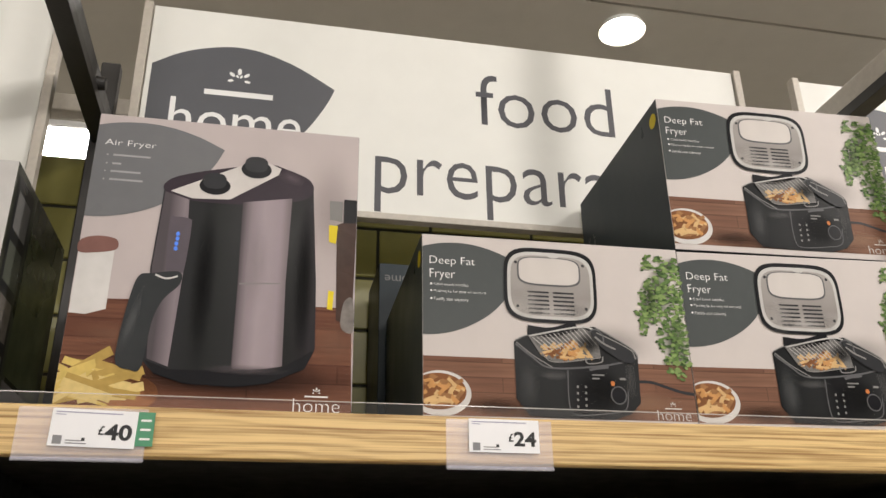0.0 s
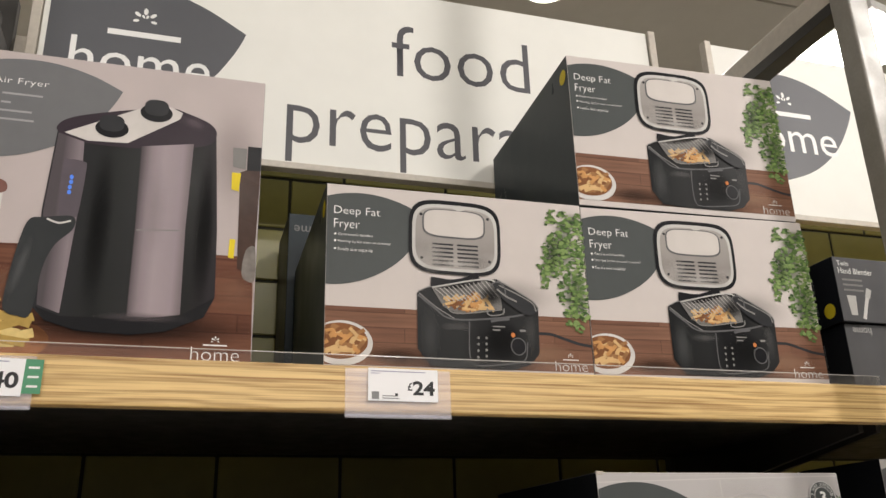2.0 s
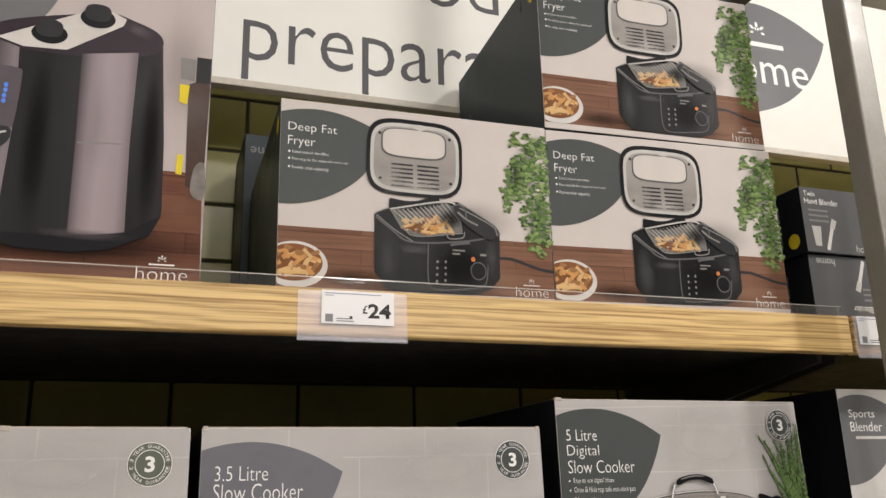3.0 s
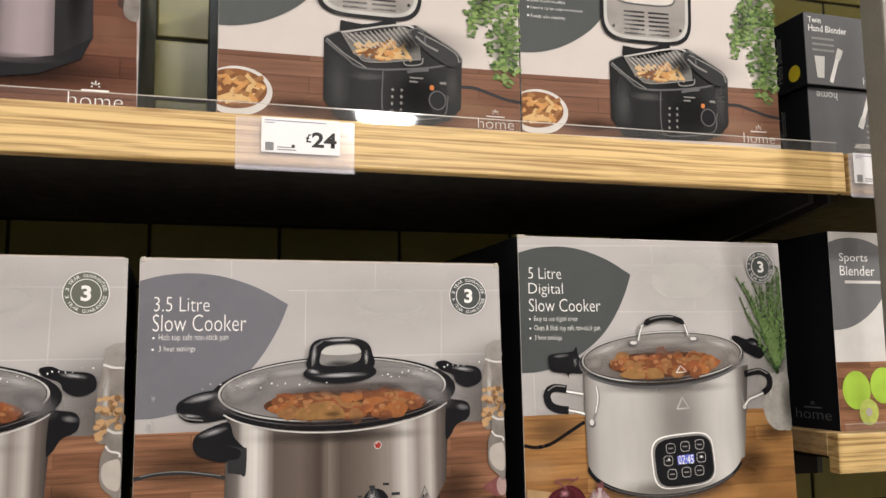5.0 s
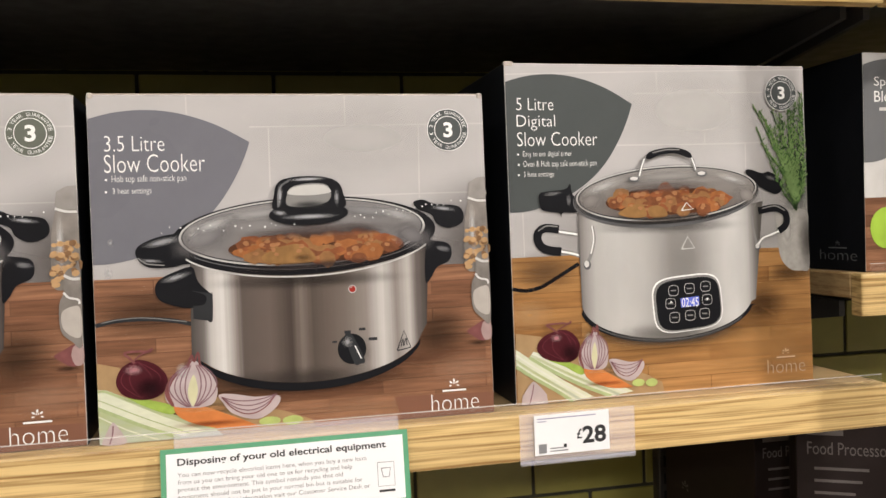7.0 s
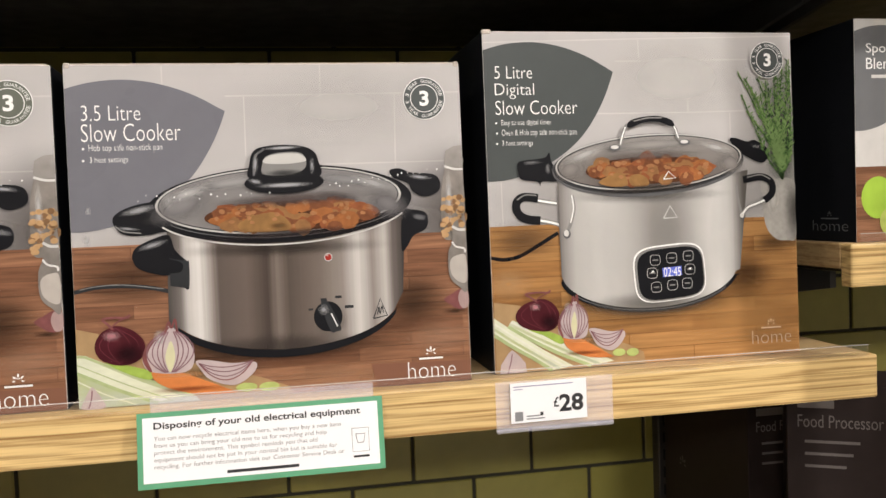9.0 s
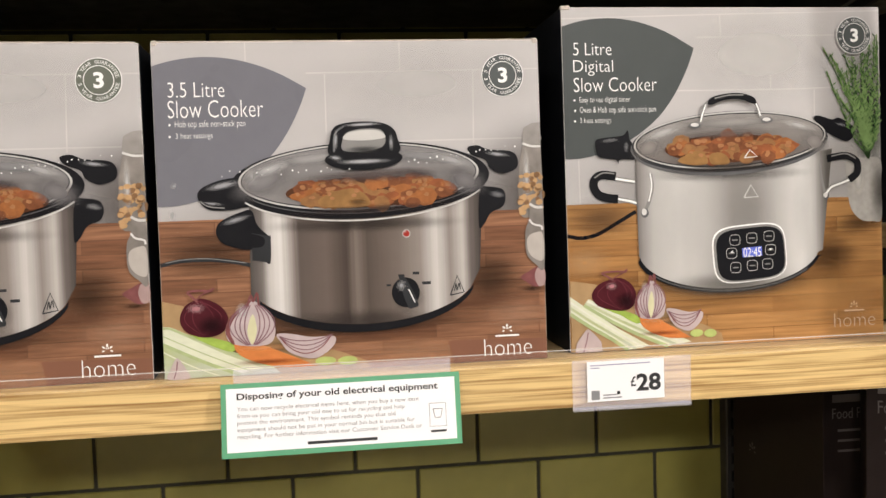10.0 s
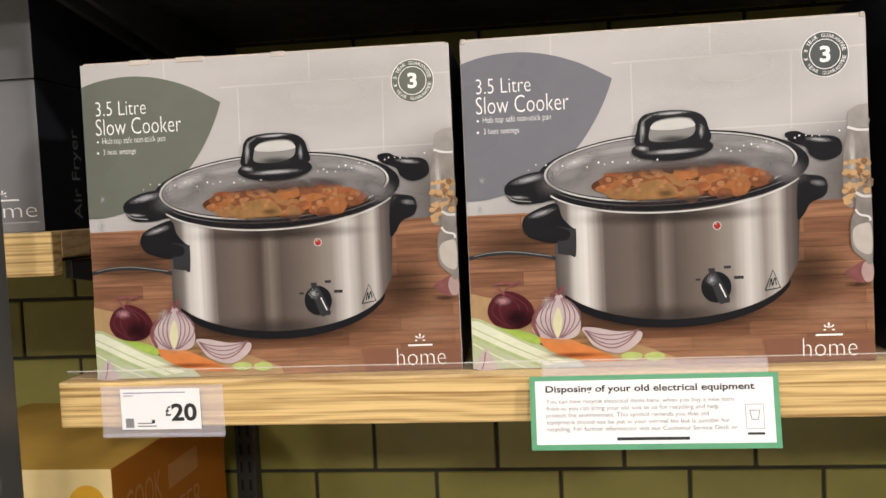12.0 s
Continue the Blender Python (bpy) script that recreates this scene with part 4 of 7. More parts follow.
    f.flat("handle", [smooth([(0.101, 0.453), (0.117, 0.430), (0.160, 0.411), (0.205, 0.406), (0.226, 0.427), (0.239, 0.486), (0.211, 0.495), (0.184, 0.501), (0.136, 0.500), (0.111, 0.483)], 6), smooth([(0.800, 0.331), (0.827, 0.325), (0.856, 0.338), (0.916, 0.346), (0.934, 0.369), (0.928, 0.400), (0.890, 0.414), (0.859, 0.397), (0.847, 0.372), (0.811, 0.354)], 6)], I_BLACK, 6.9, "black glossy handle")
    uc = (0.516, 0.411)
    f.flat("rim", ellipse((0.520, 0.422)[0], (0.520, 0.422)[1], 0.336, 0.116, 60, turn=-1.7), I_BLACK, 7, "black rim")
    f.band("rim_gleam", arc_points((0.523, 0.427)[0], (0.523, 0.427)[1], 0.329, 0.117, 22, 158, 36, -1.7), 0.0045, I_PALE, 7.6)
    f.band("rim_gleam", arc_points((0.522, 0.416)[0], (0.522, 0.416)[1], 0.322, 0.106, 30, 152, 36, -1.7), 0.003, I_DIM, 7.6)
    f.flat("rim_line", ellipse(uc[0], uc[1], 0.312, 0.1005, 60, turn=-1.7), I_SILVER, 8, "polished rim line")
    f.flat("rim_line", ellipse(uc[0], uc[1] - 0.0005, 0.306, 0.0955, 60, turn=-1.7), I_BLACK2, 8.3)
    lid = f.flat("glass_lid", ellipse(uc[0], uc[1] - 0.001, 0.303, 0.0925, 60, turn=-1.7), I_GLASS_GREY, 9, "grey glass lid")
    stew(f, (0.547, 0.458), 0.225, 0.046, 84, 0.0245, 9.6, lid, 31)
    f.flat("potato", smooth([(0.404, 0.482), (0.433, 0.461), (0.461, 0.451), (0.501, 0.448), (0.533, 0.475), (0.534, 0.501), (0.477, 0.506), (0.420, 0.501)], 6), I_POTATO, 14, "", lid)
    f.soft("potato_shade", *(0.506, 0.488), 0.035, 0.014, (0.10, 0.05, 0.02), 0.6, 14.3, lid)
    for p, q, r, c, s, w in (((0.268, 0.418), 0.105, 0.055, (0.21, 0.20, 0.205), 0.95, -24), ((0.790, 0.432), 0.075, 0.055, (0.17, 0.16, 0.165), 0.95, 20), ((0.549, 0.408), 0.25, 0.026, (0.10, 0.075, 0.07), 0.75, -2), ((0.522, 0.513), 0.28, 0.018, (0.04, 0.03, 0.03), 0.75, -2), ((0.391, 0.354), 0.16, 0.026, (0.34, 0.33, 0.33), 0.85, -6), ((0.685, 0.355), 0.15, 0.026, (0.25, 0.245, 0.25), 0.85, 6), ((0.666, 0.406), 0.07, 0.018, (0.12, 0.10, 0.10), 0.7, 12)):
        f.soft("lid_shade", *p, q, r, c, s, 14.6, lid, w)
    for p, q, r, s, w in (((0.285, 0.383), 0.075, 0.022, 0.6, -18), ((0.756, 0.368), 0.07, 0.020, 0.5, 16), ((0.238, 0.401), 0.020, 0.040, 0.4, -10)):
        f.soft("lid_sheen", *p, q, r, (0.58, 0.57, 0.57), s, 15, lid, w)
    rnd = random.Random(8)
    spark = [((0.160, 0.393)[0] + ((0.933, 0.333)[0] - (0.160, 0.393)[0]) * s + rnd.uniform(-0.004, 0.004), (0.160, 0.393)[1] + ((0.933, 0.333)[1] - (0.160, 0.393)[1]) * s + 0.02 * math.sin(math.pi * s) + rnd.uniform(-0.009, 0.009), rnd.uniform(0.0011, 0.0026)) for s in [0.01, 0.03, 0.06, 0.12, 0.14, 0.16, 0.2, 0.24, 0.26, 0.28, 0.33, 0.35, 0.36, 0.42, 0.62, 0.64, 0.66, 0.68, 0.7, 0.72, 0.74, 0.77, 0.79, 0.81, 0.83, 0.85, 0.87, 0.89, 0.91, 0.93, 0.96, 0.99]]
    f.flat("pin_mark", [ellipse(u, v, r, r * 1.3, 6) for u, v, r in spark], WHITE_INK, 22, "row of tiny pale pin marks", None, True)
    f.soft("body_shade", *(0.521, 0.556), 0.31, 0.030, (0.03, 0.025, 0.022), 0.6, 6.2)
    f.soft("body_shade", *(0.488, 0.852), 0.27, 0.045, (0.05, 0.04, 0.036), 0.6, 5.6)
    for p, q, r, s, w in (((0.165, 0.427), 0.055, 0.014, 0.7, -12), ((0.136, 0.480), 0.035, 0.007, 0.6, 6), ((0.194, 0.531), 0.045, 0.012, 0.6, -16), ((0.879, 0.353), 0.040, 0.009, 0.7, 8), ((0.875, 0.478), 0.025, 0.012, 0.4, 10)):
        f.soft("handle_sheen", *p, q, r, (0.40, 0.40, 0.42), s, 7.8, None, w)
    f.band("handle_edge", [(0.107, 0.471), (0.126, 0.488), (0.168, 0.495)], 0.0035, I_GREY, 7.8)
    # lid handle
    knob = f.flat("lid_handle", smooth([(0.440, 0.345), (0.441, 0.297), (0.448, 0.268), (0.468, 0.252), (0.519, 0.245), (0.574, 0.250), (0.604, 0.267), (0.615, 0.297), (0.616, 0.342), (0.527, 0.360)], 6), I_BLACK, 17, "black lid handle")
    f.flat("handle_foot", ellipse(*(0.526, 0.358), 0.1005, 0.034, 40, turn=-1), I_BLACK, 17.5, "", knob)
    f.flat("handle_gap", smooth([(0.472, 0.330), (0.475, 0.293), (0.486, 0.277), (0.518, 0.268), (0.560, 0.268), (0.580, 0.280), (0.583, 0.310), (0.565, 0.328), (0.516, 0.337)], 6), I_GREY, 18, "", knob)
    f.flat("handle_gap", smooth([(0.476, 0.298), (0.486, 0.280), (0.518, 0.272), (0.560, 0.272), (0.578, 0.282), (0.581, 0.296), (0.529, 0.303)], 6), I_SILVER, 18.5, "", knob)
    f.soft("handle_gap_shade", *(0.528, 0.331), 0.06, 0.016, (0.05, 0.05, 0.05), 0.8, 19, knob)
    f.band("handle_edge", [(0.450, 0.336), (0.451, 0.297), (0.459, 0.273), (0.478, 0.258)], 0.006, I_DIM, 19, "", knob)
    for p, q, r, s, w in (((0.525, 0.254), 0.06, 0.007, 0.8, -2), ((0.527, 0.366), 0.085, 0.010, 0.75, -1), ((0.455, 0.300), 0.008, 0.040, 0.6, 4), ((0.598, 0.310), 0.008, 0.030, 0.5, 0), ((0.453, 0.353), 0.022, 0.010, 0.6, 10)):
        f.soft("handle_sheen", *p, q, r, (0.46, 0.46, 0.48), s, 20, knob, w)
    # front of the cooker
    f.soft("dial_shade", *(0.632, 0.784), 0.050, 0.055, (0.06, 0.05, 0.045), 0.6, 5.8)
    dial = f.flat("dial", ellipse(*(0.623, 0.771), 0.037, 0.046, 32), I_BLACK, 6, "black heat dial")
    f.flat("dial_grip", smooth([(0.606, 0.730), (0.622, 0.724), (0.655, 0.805), (0.643, 0.818), (0.627, 0.814)], 5), I_BLACK2, 7, "", dial)
    f.soft("dial_sheen", *(0.612, 0.749), 0.018, 0.022, (0.35, 0.35, 0.36), 0.6, 7.4, dial, 25)
    f.band("dial_mark", [(0.631, 0.762), (0.646, 0.802)], 0.0035, WHITE_INK, 8, "", dial)
    f.flat("dial_word", [bar(*(0.573, 0.744), *(0.585, 0.750)), bar(*(0.605, 0.715), *(0.621, 0.723)), bar(*(0.643, 0.709), *(0.660, 0.717)), bar(*(0.667, 0.740), *(0.690, 0.749))], I_BLACK2, 6)
    f.flat("power_light", ellipse(*(0.630, 0.590), 0.0105, 0.0125, 20), I_SILVER, 6, "small red light")
    f.flat("power_lens", ellipse(*(0.630, 0.590), 0.0085, 0.0102, 20), I_RED, 6.4)
    f.soft("light_gleam", *(0.627, 0.584), 0.005, 0.005, (0.8, 0.5, 0.46), 0.8, 6.8)
    f.band("warning_triangle", [(0.741, 0.786), (0.761, 0.726), (0.778, 0.778), (0.741, 0.786)], 0.004, I_BLACK2, 6, "printed warning triangle")
    f.band("warning_lines", [(0.752, 0.774), (0.757, 0.751), (0.759, 0.772), (0.765, 0.749), (0.768, 0.770)], 0.003, I_BLACK2, 6)
    vegetables(f, 8)
    f.flat("mark_panel", [(0.731, 0.927), (0.998, (0.991, 0.934)[1]), (0.998, (0.989, 0.995)[1]), (0.745, 0.998)], I_TAPE, 4.6, "glossy brown printed panel")
    home_mark(f, *(0.827, 0.929), *(0.956, 0.982), 6, WHITE_INK)


I_STEEL_D5 = ramp("ink_satin_steel", "X", 0.0736, 0.2888, [(0.0, (0.11, 0.10, 0.095)), (1.0, (0.12, 0.11, 0.10)), (0.03, (0.30, 0.28, 0.27)), (0.09, (0.50, 0.485, 0.47)), (0.22, (0.62, 0.605, 0.59)), (0.36, (0.50, 0.485, 0.47)), (0.50, (0.33, 0.315, 0.30)), (0.62, (0.36, 0.345, 0.33)), (0.76, (0.53, 0.515, 0.50)), (0.86, (0.68, 0.665, 0.65)), (0.93, (0.48, 0.465, 0.45)), (0.97, (0.24, 0.225, 0.215))], rough=0.32, grain=0.004, gscale=(380, 1, 6))


def rosemary(f, base, tips, k):
    """Upright sprigs with fine needles; tips: (u, v) of each sprig's top."""
    rnd = random.Random(5)
    blades, stems = [[], [], []], []
    for tu, tv in tips:
        bend = rnd.uniform(-0.02, 0.02)
        line = []
        for j in range(9):
            s = j / 8
            line.append((base[0] + rnd.uniform(-0.002, 0.002) + (tu - base[0]) * s ** 1.25 + bend * math.sin(math.pi * s), base[1] + (tv - base[1]) * s))
        stems.append(line)
        n = int(52 * abs(tv - base[1]) / 0.3)
        for j in range(n):
            s = 0.15 + 0.85 * j / n
            i = min(int(s * 8), 7)
            w = s * 8 - i
            u = line[i][0] * (1 - w) + line[i + 1][0] * w
            v = line[i][1] * (1 - w) + line[i + 1][1] * w
            side = rnd.choice((-1, 1))
            a = side * rnd.uniform(20, 62)
            ln = 0.0095 * rnd.uniform(0.7, 1.2) * (1.15 - 0.5 * s)
            cu, cv = u + math.sin(radians(a)) * ln, v - math.cos(radians(a)) * ln
            if cu < 0.992:
                blades[rnd.choice((0, 1, 1, 2, 2))].append(ellipse(cu, cv, 0.0021, ln, 6, turn=a))
    herb = f.flat("rosemary", blades[0], I_HERB1, k, "printed rosemary sprigs", None, True)
    f.flat("rosemary_leaves", blades[1], I_HERB2, k + 2.8, "", herb, True)
    f.flat("rosemary_leaves", blades[2], I_HERB3, k + 5.6, "", herb, True)
    for line in stems:
        f.band("rosemary_stem", [(min(u, 0.99), v) for u, v in line], 0.0028, I_HERB1, k - 0.2, "", herb)


def digital_cooker_art(f):
    f.flat("tiled_wall_print", bar(0.002, 0.002, 0.998, 0.66), I_WALL, 1, "printed white wall tiles")
    for pts in ([(0.002, 0.033), (0.479, 0.021), (0.998, 0.011)], [(0.313, 0.243), (0.658, 0.243), (0.839, 0.240)], [(0.486, 0.021), (0.487, 0.092)], [(0.411, 0.088), (0.644, 0.085), (0.858, 0.083)], [(0.644, 0.085), (0.643, 0.242)], [(0.783, 0.244), (0.782, 0.323)], [(0.042, 0.437), (0.043, 0.568)]):
        f.band("tile_joint", pts, 0.0036, I_JOINT, 1.4, "pale printed tile joint")
    f.soft("wall_shade", *(0.499, 0.521), 0.62, 0.22, (0.24, 0.225, 0.21), 0.55, 1.7)
    f.soft("wall_shade", *(0.964, 0.326), 0.18, 0.34, (0.20, 0.19, 0.17), 0.5, 1.8)
    f.soft("wall_light", *(0.608, 0.138), 0.34, 0.17, (0.57, 0.555, 0.54), 0.55, 1.7)
    f.flat("worktop_print", [(0.002, (0.002, 0.568)[1]), (0.210, 0.567), (0.813, 0.570), (0.998, (0.998, 0.574)[1]), (0.998, 0.998), (0.002, 0.998)], I_WOOD2, 2, "printed honey-coloured worktop")
    leaf = f.flat("leaf_panel", leaf_outline(0.002, (0.402, 0.117)[0], (0.170, 0.032)[1], (0.002, 0.436)[1]), I_SLATE_DARK, 3, "dark slate leaf-shaped title panel")
    letters(f, "title", [("5 Litre", *(0.034, 0.102), *(0.149, 0.138)), ("Digital", *(0.033, 0.152), *(0.153, 0.197)), ("Slow Cooker", *(0.033, 0.202), *(0.285, 0.243)), ("Easy to use digital timer", *(0.049, 0.258), *(0.202, 0.278)), ("Oven & Hob top safe non-stick pan", *(0.049, 0.286), *(0.280, 0.309)), ("3 heat settings", *(0.049, 0.318), *(0.143, 0.337))], WHITE_INK, 4, "", leaf)
    dots(f, [(0.034, 0.267), (0.035, 0.297), (0.034, 0.327)], 0.003, WHITE_INK, 4, leaf)
    # rosemary in a stone pot
    f.flat("stone_pot", smooth([(0.883, 0.439), (0.931, 0.453), (0.994, (0.998, 0.459)[1]), (0.997, (0.998, 0.541)[1]), (0.997, (0.998, 0.639)[1]), (0.967, 0.647), (0.927, 0.640), (0.894, 0.599), (0.883, 0.511)], 6), I_POT, 3, "grey stone plant pot")
    f.soft("pot_sheen", *(0.921, 0.512), 0.030, 0.09, (0.58, 0.56, 0.53), 0.6, 3.4)
    f.soft("pot_shade", *(0.998, 0.553), 0.050, 0.14, (0.05, 0.045, 0.04), 0.75, 3.6)
    f.soft("herb_mass", *(0.960, 0.364), 0.065, 0.13, (0.022, 0.040, 0.016), 0.8, 3.8)
    f.soft("herb_mass", *(0.952, 0.252), 0.075, 0.15, (0.05, 0.085, 0.03), 0.3, 3.7)
    rosemary(f, (0.956, 0.457), [(0.812, 0.127), (0.834, 0.142), (0.849, 0.164), (0.824, 0.195), (0.839, 0.244), (0.860, 0.207), (0.879, 0.140), (0.886, 0.189), (0.906, 0.150), (0.919, 0.171), (0.937, 0.103), (0.949, 0.140), (0.965, 0.113), (0.982, 0.084), (0.992, 0.128), (0.998, 0.101), (0.993, 0.177), (0.996, 0.221), (0.866, 0.278), (0.886, 0.251), (0.913, 0.232), (0.961, 0.190), (0.980, 0.264), (0.899, 0.325), (0.925, 0.301), (0.988, 0.327), (0.872, 0.312), (0.942, 0.214)], 5)
    badge(f, *(0.908, 0.087), 0.056, 16, I_SLATE_DARK)
    f.band("cable", [(0.002, 0.658), (0.042, 0.665), (0.092, 0.656), (0.150, 0.626), (0.211, 0.593)], 0.011, I_BLACK, 3, "black cable")
    f.soft("cast_shade", *(0.501, 0.806), 0.40, 0.085, (0.03, 0.014, 0.006), 0.95, 3)
    f.soft("cast_shade", *(0.107, 0.612), 0.15, 0.07, (0.05, 0.03, 0.02), 0.5, 3)
    f.soft("cast_shade", *(0.821, 0.745), 0.12, 0.09, (0.05, 0.025, 0.012), 0.6, 3)
    f.soft("cast_shade", *(0.924, 0.650), 0.12, 0.045, (0.05, 0.025, 0.012), 0.6, 2.9)
    f.soft("worktop_light", *(0.830, 0.883), 0.26, 0.09, (0.56, 0.29, 0.105), 0.5, 3.2)
    f.soft("worktop_light", *(0.051, 0.737), 0.10, 0.06, (0.55, 0.32, 0.15), 0.5, 3.2)
    # wire side handles with black grips
    for pts in ([(0.143, 0.494), (0.210, 0.506)], [(0.150, 0.553), (0.210, 0.567), (0.232, 0.585)]):
        f.band("wire_handle", pts, 0.013, I_GREY, 4, "chrome wire handle")
        f.band("wire_gleam", pts, 0.006, WHITE_INK, 4.5)
    for pts in ([(0.903, 0.514), (0.864, 0.528), (0.831, 0.539), (0.813, 0.558)],):
        f.band("wire_handle", pts, 0.013, I_GREY, 9.4, "chrome wire handle")
        f.band("wire_gleam", pts, 0.006, WHITE_INK, 9.7)
    f.band("grip", [(0.152, 0.489), (0.112, 0.484), (0.090, 0.494), (0.084, 0.515), (0.095, 0.538), (0.120, 0.550), (0.157, 0.555)], 0.025, I_BLACK, 5, "black handle grip")
    f.band("grip", [(0.817, 0.454), (0.874, 0.446), (0.909, 0.459), (0.918, 0.481), (0.912, 0.502), (0.888, 0.519)], 0.022, I_BLACK, 9.8, "black handle grip")
    f.band("grip_gleam", [(0.148, 0.481), (0.113, 0.478), (0.087, 0.492)], 0.004, I_GREY, 5.4)
    f.band("grip_gleam", [(0.831, 0.447), (0.877, 0.440), (0.911, 0.455)], 0.004, I_GREY, 10.2)
    f.flat("cooker_base", [(0.219, 0.729)] + arc_points(*(0.501, 0.727), 0.290, 0.116, 172, 8, 30) + [(0.801, 0.744)], I_BLACK, 6, "dark base ring")
    f.band("base_gleam", arc_points(*(0.502, 0.725), 0.284, 0.112, 150, 30, 24), 0.003, I_DIM, 6.4)
    f.flat("cooker_body", [(0.213, 0.423), (0.213, 0.546), (0.216, 0.723)] + arc_points(*(0.502, 0.713), 0.286, 0.118, 168, 10, 30) + [(0.799, 0.728), (0.818, 0.571), (0.835, 0.423), (0.514, 0.486)], I_STEEL_D5, 7, "satin steel cooker body")
    for p, q, r, c, s in (((0.349, 0.623), 0.075, 0.22, (0.62, 0.605, 0.59), 0.3), ((0.734, 0.616), 0.045, 0.20, (0.62, 0.605, 0.59), 0.3), ((0.498, 0.818), 0.25, 0.045, (0.14, 0.13, 0.12), 0.6), ((0.511, 0.492), 0.30, 0.026, (0.10, 0.09, 0.085), 0.6), ((0.563, 0.609), 0.11, 0.20, (0.26, 0.245, 0.235), 0.35)):
        f.soft("body_tint", *p, q, r, c, s, 8.2)
    f.band("wire_gleam", [(0.257, 0.483), (0.262, 0.522), (0.251, 0.565), (0.237, 0.594)], 0.010, I_GREY, 8.4, "chrome wire")
    f.band("wire_gleam", [(0.256, 0.483), (0.260, 0.522), (0.250, 0.565)], 0.004, WHITE_INK, 8.7)
    f.band("wire_gleam", [(0.794, 0.468), (0.798, 0.508), (0.808, 0.555)], 0.008, I_GREY, 8.4, "chrome wire")
    f.flat("handle_bolt", [ellipse(*(0.237, 0.598), 0.012, 0.014, 14), ellipse(*(0.812, 0.565), 0.010, 0.012, 14)], I_DIM, 9)
    f.flat("bolt_face", [ellipse(*(0.235, 0.595), 0.008, 0.010, 14), ellipse(*(0.810, 0.563), 0.007, 0.008, 14)], I_PALE, 9.3)
    f.flat("lid_grip", [smooth([(0.093, 0.385), (0.117, 0.377), (0.175, 0.371), (0.191, 0.356), (0.197, 0.383), (0.216, 0.414), (0.210, 0.440), (0.167, 0.440), (0.159, 0.454), (0.152, 0.441), (0.105, 0.433), (0.094, 0.416)], 5), smooth([(0.777, 0.330), (0.794, 0.324), (0.835, 0.336), (0.861, 0.332), (0.903, 0.357), (0.910, 0.380), (0.885, 0.403), (0.839, 0.386), (0.798, 0.360)], 5)], I_BLACK, 8.4, "black lid grip")
    for p, q, r, w in (((0.136, 0.384), 0.035, 0.008, -5), ((0.866, 0.352), 0.025, 0.008, 14), ((0.185, 0.404), 0.010, 0.020, 0)):
        f.soft("grip_sheen", *p, q, r, (0.22, 0.22, 0.23), 0.6, 8.7, None, w)
    uc = (0.511, 0.392)
    f.flat("rim", ellipse(uc[0] - 0.001, uc[1] + 0.008, 0.312, 0.094, 60, turn=-2.4), I_DIM, 9, "steel rim of the pot")
    f.flat("rim", ellipse(uc[0] - 0.001, uc[1] + 0.004, 0.309, 0.088, 60, turn=-2.4), I_BLACK2, 9.4, "dark rim")
    f.flat("rim_line", ellipse(uc[0], uc[1] - 0.001, 0.303, 0.0835, 60, turn=-2.4), I_SILVER, 10)
    f.flat("rim_line", ellipse(uc[0], uc[1] - 0.001, 0.298, 0.079, 60, turn=-2.4), I_BLACK2, 10.4)
    lid = f.flat("glass_lid", ellipse(uc[0], uc[1] - 0.001, 0.293, 0.0755, 60, turn=-2.4), I_LID2, 11, "clear glass lid")
    stew(f, (0.510, 0.416), 0.208, 0.041, 76, 0.0225, 11.6, lid, 47)
    f.flat("potato", smooth([(0.341, 0.450), (0.364, 0.433), (0.397, 0.422), (0.425, 0.430), (0.432, 0.459), (0.382, 0.462)], 5), I_POTATO, 16, "", lid)
    f.flat("potato", smooth([(0.438, 0.435), (0.469, 0.427), (0.495, 0.439), (0.499, 0.461), (0.448, 0.462)], 5), I_POTATO, 16, "", lid)
    f.band("lid_warning", [(0.549, 0.445), (0.566, 0.422), (0.589, 0.442), (0.549, 0.445)], 0.003, WHITE_INK, 17.5, "", lid)
    for p, q, r, c, s, w in (((0.252, 0.408), 0.065, 0.045, (0.24, 0.22, 0.21), 0.9, -20), ((0.774, 0.402), 0.060, 0.045, (0.24, 0.22, 0.21), 0.9, 20), ((0.513, 0.339), 0.24, 0.026, (0.30, 0.285, 0.275), 0.85, -2), ((0.511, 0.371), 0.22, 0.018, (0.15, 0.12, 0.11), 0.6, -2), ((0.508, 0.471), 0.26, 0.016, (0.05, 0.04, 0.035), 0.75, -2)):
        f.soft("lid_shade", *p, q, r, c, s, 17, lid, w)
    f.soft("lid_sheen", *(0.295, 0.366), 0.09, 0.020, (0.60, 0.59, 0.58), 0.55, 17.5, lid, -18)
    f.soft("lid_sheen", *(0.723, 0.352), 0.07, 0.016, (0.60, 0.59, 0.58), 0.5, 17.5, lid, 14)
    arch = f.band("lid_handle", [(0.390, 0.346), (0.413, 0.337), (0.421, 0.310), (0.431, 0.286), (0.448, 0.274)], 0.011, I_GREY, 18, "chrome lid handle")
    f.band("lid_handle", [(0.582, 0.277), (0.594, 0.297), (0.602, 0.323), (0.634, 0.334)], 0.011, I_GREY, 18, "chrome lid handle", arch)
    f.band("handle_gleam", [(0.413, 0.337), (0.421, 0.310), (0.431, 0.286)], 0.004, WHITE_INK, 18.5, "", arch)
    f.band("handle_gleam", [(0.586, 0.280), (0.595, 0.300), (0.602, 0.322)], 0.004, WHITE_INK, 18.5, "", arch)
